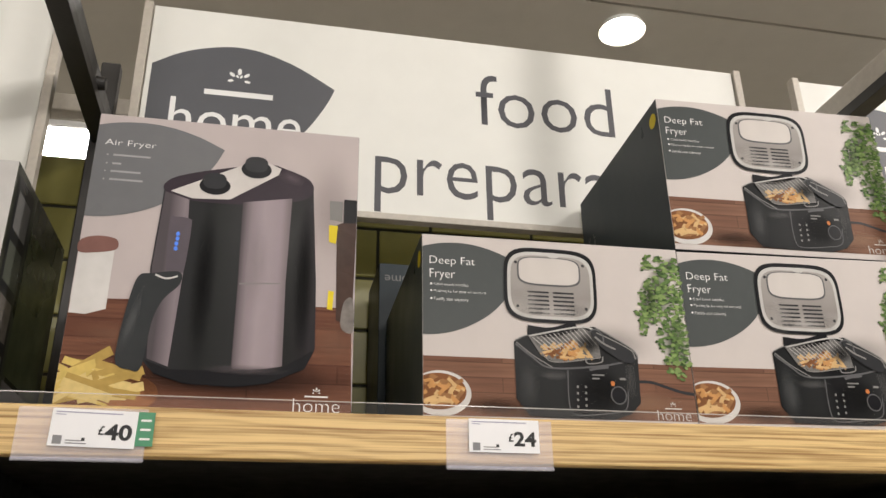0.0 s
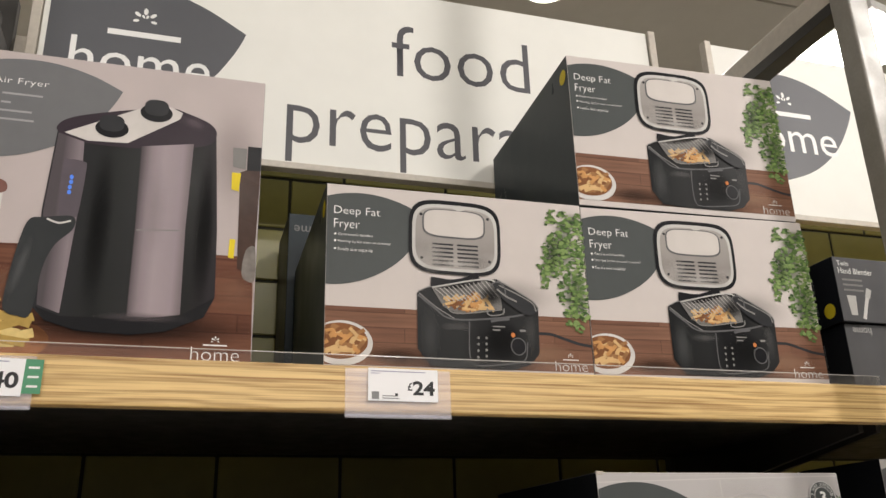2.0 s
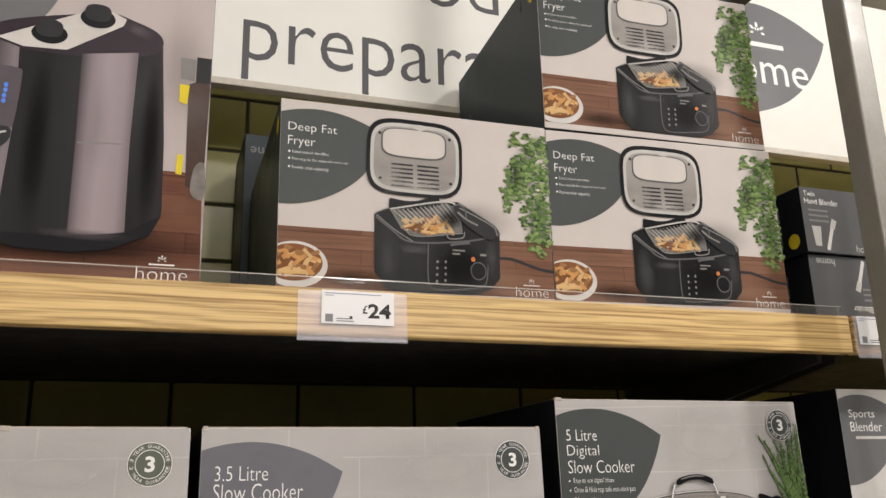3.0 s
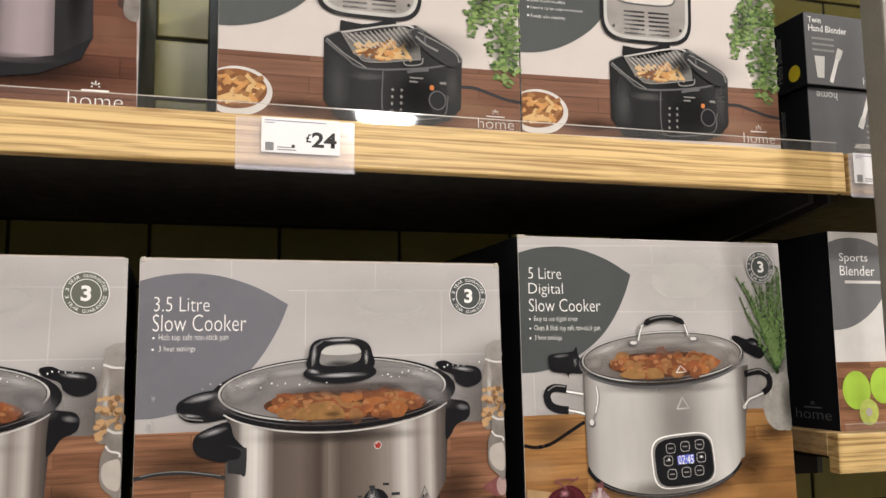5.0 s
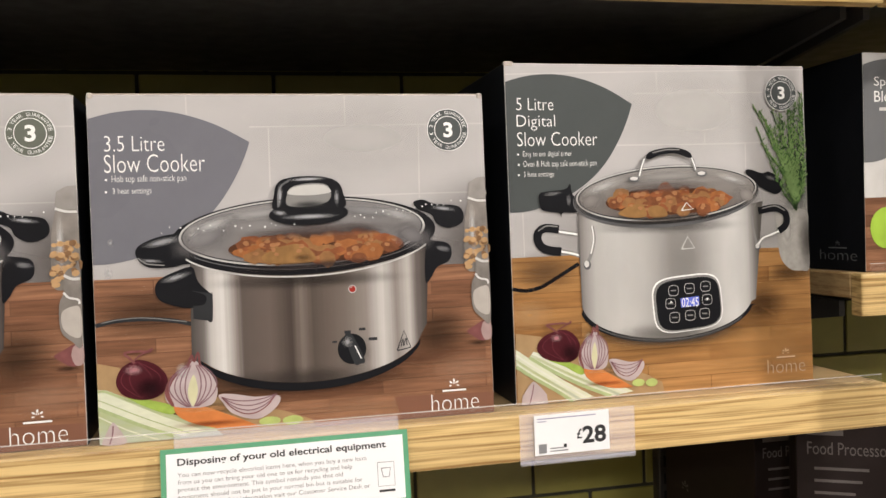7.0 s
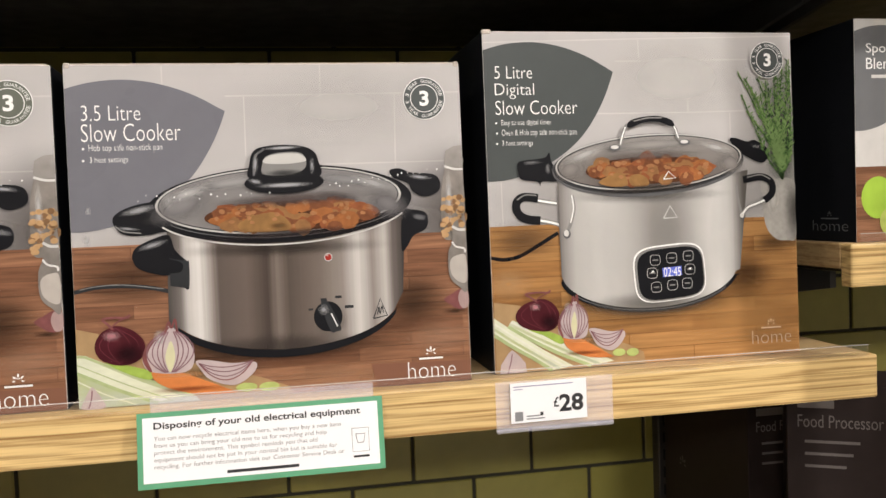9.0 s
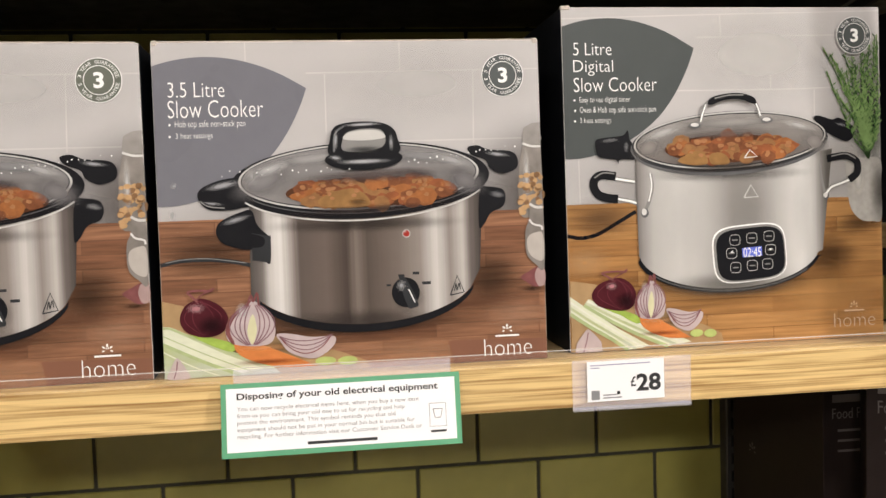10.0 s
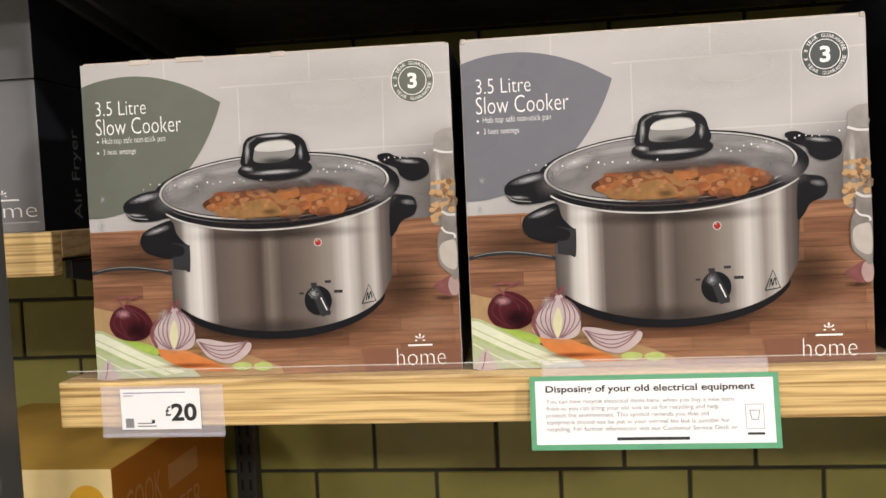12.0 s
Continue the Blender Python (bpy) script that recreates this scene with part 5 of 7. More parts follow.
    f.flat("handle_foot", [ellipse(*(0.395, 0.347), 0.019, 0.009, 16), ellipse(*(0.622, 0.335), 0.019, 0.009, 16)], I_DIM, 18.2, "", arch)
    f.flat("foot_gleam", [ellipse(*(0.395, 0.345), 0.013, 0.0055, 16), ellipse(*(0.621, 0.333), 0.013, 0.0055, 16)], I_PALE, 18.6, "", arch)
    f.flat("handle_grip", smooth([(0.437, 0.285), (0.445, 0.268), (0.483, 0.257), (0.536, 0.254), (0.579, 0.266), (0.590, 0.283), (0.575, 0.285), (0.535, 0.272), (0.485, 0.275), (0.452, 0.287)], 5), I_BLACK, 19, "black handle grip", arch)
    f.band("grip_gleam", [(0.458, 0.269), (0.503, 0.260), (0.549, 0.260)], 0.004, I_GREY, 19.4, "", arch)
    # control panel
    pc = (0.562, 0.728)
    panel = f.flat("control_panel", ellipse(*pc, 0.118, 0.086, 44, power=4.0, turn=-4), WHITE_INK, 9, "black control panel with a blue clock")
    f.flat("panel_edge", ellipse(pc[0] + 0.001, pc[1] + 0.001, 0.114, 0.0825, 44, power=4.0, turn=-4), I_GREY, 9.5, "", panel)
    f.flat("panel_black", ellipse(pc[0] + 0.003, pc[1] + 0.002, 0.108, 0.077, 44, power=4.0, turn=-4), I_BLACK, 10, "", panel)
    f.flat("clock", [(0.537, 0.713), (0.600, 0.709), (0.601, 0.737), (0.539, 0.741)], I_BLUE, 11, "blue clock display", panel)
    f.text("clock_digits", "02:45", *(0.541, 0.712), *(0.598, 0.740), WHITE_INK, 12, "", panel)
    for u, v in ((0.515, 0.688), (0.569, 0.684), (0.624, 0.680), (0.504, 0.727), (0.628, 0.721), (0.516, 0.770), (0.569, 0.766), (0.618, 0.763)):
        ring = [(u + a, v + b) for a, b in ellipse(0, 0, 0.0165, 0.0155, 20, power=3.4)]
        f.band("button", ring + ring[:1], 0.0016, I_SILVER, 11, "", panel)
        f.flat("button_word", bar(u - 0.009, v - 0.002, u + 0.009, v + 0.002), I_GREY, 11, "", panel)
    for pts in ([(0.500, 0.725), (0.506, 0.718), (0.511, 0.725)], [(0.623, 0.717), (0.628, 0.724), (0.634, 0.716)]):
        f.flat("button_arrow", pts, WHITE_INK, 11.5, "", panel)
    f.band("warning_triangle", [(0.548, 0.563), (0.570, 0.526), (0.593, 0.561), (0.548, 0.563)], 0.004, I_SILVER, 8.6, "faint embossed triangle")
    ou, ov = (0.156, 0.832)
    ku = ou / SC_ONION[0]
    vegetables(f, 10, lambda u, v: (min(max(u * ku if u < SC_ONION[0] else ou + (u - SC_ONION[0]) * 0.76, 0.004), 0.996), 0.997 if v > 0.985 else min(ov + (v - SC_ONION[1]) * (0.86 if v > SC_ONION[1] else 0.80), 0.997)), 0.78, ((((0.002, 0.834), (0.070, 0.882), (0.156, 0.939), (0.241, 0.989)), ((0.002, 0.886), (0.056, 0.923), (0.117, 0.960), (0.172, 0.998))), (((0.057, 0.843), (0.146, 0.880), (0.259, 0.931), (0.371, 0.983)), ((0.043, 0.861), (0.119, 0.909), (0.206, 0.955), (0.295, 0.993)))))
    home_mark(f, *(0.833, 0.923), *(0.968, 0.965), 6, I_FAINT)


I_FRYER = ramp("ink_fryer_black", "X", 0.12, 0.27, [(0.0, (0.014, 0.015, 0.016)), (1.0, (0.030, 0.031, 0.032)), (0.3, (0.022, 0.023, 0.024)), (0.45, (0.010, 0.010, 0.011))], rough=0.33, grain=0.02, gscale=(30, 30, 30))
I_LIDSTEEL = ramp("ink_lid_steel", "Z", 0.10, 0.21, [(0.0, (0.52, 0.49, 0.465)), (1.0, (0.44, 0.415, 0.395)), (0.3, (0.46, 0.43, 0.41)), (0.5, (0.34, 0.315, 0.30)), (0.75, (0.40, 0.375, 0.355))], rough=0.3, grain=0.03, gscale=(40, 40, 40))
I_MESH = mat("ink_wire_basket", (0.16, 0.155, 0.15), 0.48, var=0.4, scale=500)


I_PARSLEY_DARK = mat("ink_parsley_dark", (0.045, 0.085, 0.028), 0.4, var=0.3, scale=120)
I_PARSLEY = mat("ink_parsley", (0.105, 0.175, 0.055), 0.4, var=0.3, scale=120)
I_PARSLEY_LIT = mat("ink_parsley_light", (0.20, 0.285, 0.10), 0.4, var=0.3, scale=120)
I_FRY_DARK = mat("ink_browned_fries", (0.20, 0.085, 0.035), 0.48, var=0.3, scale=100)


def fryer_art(f):
    f.flat("worktop_print", [(0.002, 0.690), (0.998, 0.690), (0.998, 0.998), (0.002, 0.998)], I_WOOD4, 1, "printed walnut worktop")
    leaf = f.flat("leaf_panel", leaf_outline(0.002, 0.375, 0.045, 0.575), I_SLATE_DARK, 2, "dark slate leaf-shaped title panel")
    letters(f, "title", [("Deep Fat", *(0.028, 0.130), *(0.197, 0.188)), ("Fryer", *(0.028, 0.205), *(0.121, 0.271)), ("Cool touch handles", *(0.043, 0.284), *(0.169, 0.299)), ("Pouring lip for easy oil removal", *(0.043, 0.323), *(0.234, 0.342)), ("Family size capacity", *(0.043, 0.367), *(0.169, 0.390))], WHITE_INK, 3, "", leaf)
    dots(f, [(0.033, 0.292), (0.033, 0.330), (0.033, 0.375)], 0.006, WHITE_INK, 3, leaf)
    # herb
    seeds(f, "herb_leaves", [(0.858, 0.065), (0.881, 0.034), (0.893, 0.075), (0.924, 0.051), (0.959, 0.069), (0.992, 0.051), (0.997, 0.122), (0.998, 0.142), (0.998, 0.263), (0.998, 0.331), (0.998, 0.435), (0.998, 0.570), (0.998, 0.703), (0.956, 0.777), (0.920, 0.765), (0.898, 0.708), (0.891, 0.626), (0.870, 0.578), (0.881, 0.477), (0.859, 0.452), (0.830, 0.553), (0.814, 0.515), (0.809, 0.421), (0.802, 0.381), (0.832, 0.338), (0.831, 0.270), (0.857, 0.212), (0.888, 0.168), (0.867, 0.128), (0.842, 0.151)], 620, 0.0075, 0.011, [I_PARSLEY_DARK, I_PARSLEY, I_PARSLEY, I_PARSLEY_LIT], 2, 3, "printed bunch of parsley", tall=(0.5, 1.3))
    for p, ru, r in (((0.911, 0.270), 0.060, 0.19), ((0.946, 0.574), 0.058, 0.20), ((0.852, 0.395), 0.030, 0.10), ((0.957, 0.108), 0.045, 0.06)):
        f.soft("herb_mass", *p, ru, r, (0.045, 0.085, 0.028), 0.75, 1.8)
    for p, ru, r, c, s in (((0.968, 0.522), 0.040, 0.16, (0.16, 0.25, 0.09), 0.35), ((0.866, 0.308), 0.035, 0.14, (0.015, 0.032, 0.012), 0.5)):
        f.soft("herb_tint", *p, ru, r, c, s, 7.6)
    # bowl of fries
    bowl = f.flat("bowl", [(max(u, 0.002), min(v, 0.998)) for u, v in ellipse(0.062, 0.885, 0.108, 0.118, 44)], I_PALE, 2.4, "white bowl of fries")
    f.flat("bowl_inside", [(max(u, 0.002), min(v, 0.998)) for u, v in ellipse(0.055, 0.875, 0.098, 0.095, 40)], I_FRY_DARK, 3, "", bowl)
    sticks(f, "fry", 0.058, 0.872, 0.074, 0.066, 46, 0.085, 0.021, [I_FRIES, I_FRY_DARK, I_FRIES2, I_FRIES3, I_FRIES2], 4, 4, "golden chip", parent=bowl)
    f.band("cable", [(0.779, 0.790), (0.836, 0.791), (0.892, 0.815), (0.948, 0.839), (0.998, 0.850)], 0.016, I_BLACK2, 2, "black cable")
    # fryer body
    f.soft("cast_shade", *(0.520, 0.978), 0.34, 0.11, (0.02, 0.010, 0.006), 0.9, 2)
    f.soft("cast_shade", *(0.251, 0.942), 0.16, 0.07, (0.04, 0.02, 0.013), 0.6, 2)
    f.soft("worktop_light", *(0.807, 0.903), 0.16, 0.08, (0.34, 0.20, 0.13), 0.5, 1.6)
    f.soft("wall_shade", *(0.687, 0.588), 0.20, 0.14, (0.30, 0.27, 0.26), 0.5, 1.3)
    body = f.flat("fryer_body", [(0.330, 0.595), (0.371, 0.558), (0.557, 0.504), (0.635, 0.493), (0.766, 0.603), (0.793, 0.647), (0.787, 0.904), (0.748, 0.967), (0.681, 0.998), (0.498, 0.998), (0.373, 0.987), (0.329, 0.901)], I_FRYER, 4, "glossy black fryer body")
    f.band("body_rim", [(0.334, 0.607), (0.392, 0.674), (0.463, 0.733), (0.649, 0.712), (0.762, 0.675), (0.793, 0.654)], 0.010, I_DIM, 5, "", body)
    f.band("body_gleam", [(0.338, 0.598), (0.396, 0.667), (0.467, 0.730)], 0.006, I_GREY, 6, "", body)
    f.flat("basket", [(0.386, 0.566), (0.414, 0.542), (0.590, 0.502), (0.644, 0.541), (0.651, 0.661), (0.481, 0.701), (0.426, 0.666)], I_MESH, 5, "wire frying basket", body)
    sticks(f, "fry", *(0.526, 0.638), 0.085, 0.040, 40, 0.075, 0.016, [I_FRIES, I_FRY_DARK, I_FRIES2, I_FRIES2], 6, 9, "golden chip", parent=body)
    wires = []
    for i in range(13):
        f.band("basket_wire", [(lambda a, b, s: (a[0] + (b[0] - a[0]) * s, a[1] + (b[1] - a[1]) * s))((0.398, 0.569), (0.590, 0.509), i / 12), (lambda a, b, s: (a[0] + (b[0] - a[0]) * s, a[1] + (b[1] - a[1]) * s))((0.455, 0.639), (0.638, 0.597), i / 12)], 0.004, I_SILVER, 9, "", body)
    f.band("basket_edge", [(0.386, 0.563), (0.590, 0.499), (0.655, 0.544)], 0.009, I_SILVER, 9.3, "", body)
    f.band("basket_edge", [(0.386, 0.563), (0.433, 0.659), (0.481, 0.701), (0.650, 0.667)], 0.007, I_GREY, 9.3, "", body)
    f.flat("basket_handle", smooth([(0.618, 0.520), (0.656, 0.524), (0.765, 0.616), (0.778, 0.674), (0.739, 0.689), (0.653, 0.606)]), I_BLACK2, 10, "black basket handle", body)
    f.band("handle_gleam", [(0.633, 0.552), (0.665, 0.589), (0.708, 0.619)], 0.010, I_GREY, 11, "", body)
    f.band("panel_line", [(0.523, 0.740), (0.519, 0.880), (0.525, 0.957), (0.552, 0.980), (0.649, 0.969), (0.727, 0.943), (0.743, 0.842)], 0.006, I_DIM, 5, "silver control panel outline", body)
    f.flat("panel_mark", [ellipse(u, v, 0.0045, 0.008, 8) for a, b in (((0.555, 0.829), (0.551, 0.935)), ((0.585, 0.828), (0.582, 0.928))) for u, v in [(a[0] + (b[0] - a[0]) * s, a[1] + (b[1] - a[1]) * s) for s in (0, 0.33, 0.66, 1)]], I_GREY, 5, "pale printed mark", body)
    f.band("rim_line", [(0.334, 0.588), (0.373, 0.561), (0.394, 0.560)], 0.006, I_GREY, 6, "", body)
    f.band("rim_line", [(0.637, 0.496), (0.711, 0.554), (0.772, 0.609), (0.793, 0.651)], 0.007, I_GREY, 6, "", body)
    f.band("basket_clip", [(0.591, 0.664), (0.598, 0.702), (0.649, 0.693), (0.657, 0.661)], 0.007, I_GREY, 10.5, "silver basket clip", body)
    f.band("pouring_lip", [(0.604, 0.736), (0.633, 0.726), (0.677, 0.717)], 0.014, I_DIM, 6, "", body)
    f.flat("panel_word", [bar(*(0.612, 0.758), *(0.658, 0.766)), bar(*(0.611, 0.777), *(0.639, 0.786)), bar(*(0.715, 0.773), *(0.737, 0.785))], I_GREY, 5, "", body)
    f.band("handle_edge", [(0.640, 0.529), (0.710, 0.574), (0.769, 0.623), (0.781, 0.668)], 0.007, I_GREY, 11, "", body)
    f.band("handle_edge", [(0.611, 0.543), (0.618, 0.520), (0.641, 0.512), (0.662, 0.540), (0.665, 0.583)], 0.008, I_DIM, 11.3, "", body)
    dial = f.flat("dial", ellipse(*(0.706, 0.868), 0.030, 0.050, 24), I_DIM, 5, "dark control dial", body)
    f.flat("dial_face", ellipse(*(0.706, 0.868), 0.026, 0.043, 24), I_BLACK, 6, "", body)
    f.flat("lamp", [ellipse(*(0.687, 0.806), 0.008, 0.014, 12)], I_ORANGE, 6, "orange lamp", body)
    for p, q, r, c, s in (((0.376, 0.823), 0.05, 0.20, (0.075, 0.078, 0.08), 0.7), ((0.643, 0.845), 0.10, 0.14, (0.004, 0.004, 0.004), 0.8), ((0.473, 0.773), 0.08, 0.03, (0.12, 0.12, 0.12), 0.6), ((0.757, 0.778), 0.03, 0.16, (0.10, 0.10, 0.10), 0.5), ((0.489, 0.583), 0.09, 0.04, (0.02, 0.02, 0.02), 0.6)):
        f.soft("body_tint", *p, q, r, c, s, 4.5, body)
    f.soft("basket_shade", *(0.609, 0.592), 0.06, 0.07, (0.01, 0.01, 0.01), 0.8, 9.5, body)
    f.band("hinge", [(0.382, 0.528), (0.472, 0.536), (0.568, 0.491)], 0.055, I_BLACK, 5, "black lid hinge")
    # open lid
    lc = (0.480, 0.266)
    lid = f.flat("lid", ellipse(*lc, 0.178, 0.218, 48, power=4.2, turn=1), I_BLACK, 6, "open black fryer lid")
    f.flat("lid_rim", ellipse(lc[0], lc[1] + 0.003, 0.165, 0.196, 48, power=4.2, turn=1), I_SILVER, 7, "", lid)
    f.flat("lid_steel", ellipse(lc[0], lc[1] + 0.004, 0.153, 0.177, 48, power=4.2, turn=1), I_LIDSTEEL, 8, "steel lid lining", lid)
    f.flat("lid_window_edge", ellipse(lc[0] - 0.004, lc[1] - 0.078, 0.122, 0.086, 40, power=4, turn=1), I_DIM, 9, "", lid)
    f.flat("lid_window", ellipse(lc[0] - 0.004, lc[1] - 0.080, 0.116, 0.078, 40, power=4, turn=1), I_LIDWIN, 10, "pale lid window", lid)
    f.flat("vent_slot", [bar(lc[0] + s, lc[1] + 0.040 + 0.024 * i, lc[0] + s + 0.080, lc[1] + 0.050 + 0.024 * i) for s in (-0.090, 0.006) for i in range(6)], I_BLACK2, 9, "dark vent slot", lid)
    f.flat("screw", [ellipse(lc[0] + a, lc[1] + b, 0.006, 0.009, 10) for a in (-0.130, 0.130) for b in (-0.125, 0.130)], I_BLACK2, 9, "", lid)
    for p, q, r, c, s in (((0.385, 0.379), 0.06, 0.12, (0.50, 0.48, 0.46), 0.4), ((0.571, 0.415), 0.06, 0.06, (0.20, 0.19, 0.18), 0.3), ((0.475, 0.422), 0.14, 0.03, (0.55, 0.53, 0.51), 0.5)):
        f.soft("lid_tint", *p, q, r, c, s, 10.5, lid)
    f.flat("lid_latch", smooth([(0.466, 0.084), (0.503, 0.073), (0.525, 0.088), (0.497, 0.108)]), I_SILVER, 9, "", lid)
    home_mark(f, *(0.846, 0.940), *(0.973, 0.994), 3, I_PALE)


def air_fryer_art(f):
    f.flat("wall_print", bar(0.002, 0.002, 0.998, 0.72), I_PINKWALL, 1, "printed pale pinkish wall")
    f.flat("worktop_print", [(0.002, 0.665), (0.30, 0.655), (0.987, 0.650), (0.998, 0.998), (0.002, 0.998)], I_WOOD3, 2, "printed dark red-brown worktop")
    leaf = f.flat("leaf_panel", leaf_outline(0.002, 0.475, 0.025, 0.385), I_SLATE_AF, 3, "slate leaf-shaped title panel")
    letters(f, "title", [("Air Fryer", *(0.033, 0.098), *(0.220, 0.127))], WHITE_INK, 4, "", leaf)
    for i, (a, b, c, d) in enumerate((((0.049, 0.150), (0.204, 0.156), 0, 0), ((0.050, 0.182), (0.102, 0.188), 0, 0), ((0.048, 0.211), (0.176, 0.215), 0, 0), ((0.048, 0.241), (0.187, 0.248), 0, 0))):
        f.flat("unreadable_line", bar(a[0] + 0.02, a[1] + 0.003, b[0], a[1] + 0.010), I_SLATE_LINE, 4, "", leaf)
        dots(f, [(a[0], a[1] + 0.007)], 0.003, I_SLATE_LINE, 4, leaf)
    # canister, bottle, fries
    can = f.flat("canister", [(0.004, 0.50), (0.125, 0.485), (0.125, 0.695), (0.06, 0.715), (0.004, 0.712)], I_PALE, 3, "white canister with a wooden lid")
    f.flat("canister_lid", smooth([(0.004, 0.47), (0.06, 0.452), (0.125, 0.46), (0.13, 0.495), (0.06, 0.51), (0.004, 0.51)]), I_WOODLID, 4, "", can)
    bottle = f.flat("oil_bottle", [(0.922, 0.354), (0.951, 0.341), (0.951, 0.259), (0.996, 0.259), (0.996, 0.348), (0.998, 0.357), (0.990, 0.717), (0.931, 0.694)], I_OIL, 3, "dark oil bottle")
    f.flat("bottle_cap", [(0.947, 0.255), (0.998, 0.255), (0.998, 0.343), (0.947, 0.345)], I_BLACK, 4, "", bottle)
    f.flat("bottle_label", [(0.892, 0.356), (0.926, 0.357), (0.921, 0.424), (0.894, 0.418)], I_YELLOW, 3.5, "", bottle)
    f.flat("bottle_label", [(0.899, 0.593), (0.920, 0.594), (0.917, 0.660), (0.897, 0.657)], I_YELLOW, 3.5, "", bottle)
    f.flat("bottle_shade", [(0.891, 0.264), (0.943, 0.264), (0.942, 0.342), (0.895, 0.335)], I_GREY, 2.6, "", bottle)
    f.flat("pepper_mill", smooth([(0.961, 0.627), (0.992, 0.621), (0.995, 0.729), (0.958, 0.727), (0.948, 0.693)]), I_JAR, 5, "small glass grinder")
    f.flat("round_board", ellipse(0.235, 0.955, 0.10, 0.055, 28), I_BOARD2, 3, "round wooden board")
    sticks(f, "fry", 0.10, 0.925, 0.13, 0.055, 34, 0.20, 0.026, [I_FRIES6, I_FRIES4, I_FRIES5], 4, 21, "pale yellow chip", (-35, 20))
    # air fryer
    f.soft("cast_shade", *(0.565, 0.898), 0.55, 0.085, (0.015, 0.006, 0.004), 0.92, 3)
    f.soft("wall_shade", *(0.896, 0.305), 0.12, 0.26, (0.26, 0.22, 0.215), 0.3, 2.4)
    f.soft("worktop_light", *(0.932, 0.773), 0.13, 0.09, (0.26, 0.13, 0.085), 0.5, 3.2)
    f.soft("worktop_light", *(0.161, 0.772), 0.16, 0.05, (0.26, 0.13, 0.085), 0.5, 3.2)
    f.flat("fryer_top", smooth([(0.271, 0.246), (0.326, 0.213), (0.482, 0.174), (0.644, 0.146), (0.711, 0.156), (0.804, 0.189), (0.826, 0.233), (0.778, 0.274), (0.574, 0.303), (0.374, 0.304), (0.278, 0.277)]), I_PURPLEBLACK, 6, "dark fryer top")
    body = f.flat("fryer_body", [(0.271, 0.254), (0.373, 0.292), (0.573, 0.295), (0.736, 0.269), (0.825, 0.220), (0.852, 0.567), (0.860, 0.795), (0.826, 0.861), (0.701, 0.911), (0.587, 0.926), (0.417, 0.921), (0.312, 0.893), (0.271, 0.856), (0.256, 0.548)], I_AIRBODY, 5, "black and steel fryer body")
    f.flat("steel_panel", [(0.561, 0.296), (0.746, 0.268), (0.740, 0.574), (0.746, 0.855), (0.659, 0.870), (0.570, 0.869), (0.568, 0.584)], I_AIRSTEEL, 6.4, "brushed steel front panel", body)
    f.band("panel_seam", [(0.574, 0.588), (0.721, 0.579)], 0.004, I_GREY, 7, "", body)
    f.flat("left_steel", [(0.274, 0.277), (0.364, 0.301), (0.375, 0.502), (0.356, 0.870), (0.283, 0.847), (0.261, 0.547)], I_AIRSTEEL2, 6.3, "", body)
    f.flat("display", smooth([(0.304, 0.382), (0.326, 0.367), (0.373, 0.371), (0.383, 0.395), (0.375, 0.540), (0.362, 0.563), (0.314, 0.563)], 6), I_DISPLAY, 7, "smoked display strip", body)
    f.flat("display_light", [ellipse(u, v, 0.007, 0.008, 10) for u, v in ((0.338, 0.428), (0.338, 0.445), (0.336, 0.463), (0.336, 0.480))], I_BLUE2, 8, "blue display light", body)
    f.flat("base", [(0.277, 0.852), (0.357, 0.878), (0.563, 0.877), (0.746, 0.859), (0.860, 0.795), (0.826, 0.861), (0.701, 0.911), (0.587, 0.926), (0.417, 0.921), (0.312, 0.893)], I_BLACK, 7, "black base", body)
    for p, q, r, c, s in (((0.445, 0.592), 0.05, 0.30, (0.004, 0.004, 0.004), 0.8), ((0.807, 0.570), 0.045, 0.32, (0.004, 0.004, 0.004), 0.85), ((0.632, 0.523), 0.05, 0.20, (0.40, 0.345, 0.37), 0.4), ((0.621, 0.871), 0.18, 0.02, (0.14, 0.12, 0.13), 0.5)):
        f.soft("body_tint", *p, q, r, c, s, 7.5, body)
    handle = f.flat("handle", smooth([(0.222, 0.580), (0.267, 0.569), (0.358, 0.560), (0.365, 0.601), (0.314, 0.656), (0.285, 0.730), (0.268, 0.874), (0.229, 0.884), (0.182, 0.863), (0.183, 0.771), (0.201, 0.644)]), I_CHARHANDLE, 8, "charcoal handle")
    f.band("handle_gleam", [(0.277, 0.574), (0.316, 0.585), (0.355, 0.575)], 0.006, I_PALE, 9, "", handle)
    panel = f.flat("control_plate", [(0.293, 0.274), (0.562, 0.150), (0.633, 0.135), (0.697, 0.158), (0.688, 0.183), (0.512, 0.290), (0.374, 0.296)], I_PLATE, 7, "white control plate")
    for p, q in (((0.452, 0.243), (0.450, 0.225)), ((0.602, 0.169), (0.601, 0.150))):
        f.flat("knob_skirt", ellipse(p[0], p[1], 0.058, 0.034, 26), I_BLACK, 8, "", panel)
        f.flat("knob", ellipse(q[0], q[1], 0.044, 0.030, 26, power=2.6), I_BLACK2, 9, "black control knob", panel)
    f.soft("top_sheen", *(0.741, 0.191), 0.07, 0.030, (0.14, 0.11, 0.13), 0.7, 6.6, None, 20)
    f.soft("handle_sheen", *(0.215, 0.734), 0.025, 0.13, (0.12, 0.125, 0.13), 0.6, 8.5, handle, 12)
    home_mark(f, *(0.792, 0.954), *(0.956, 0.996), 4, WHITE_INK)


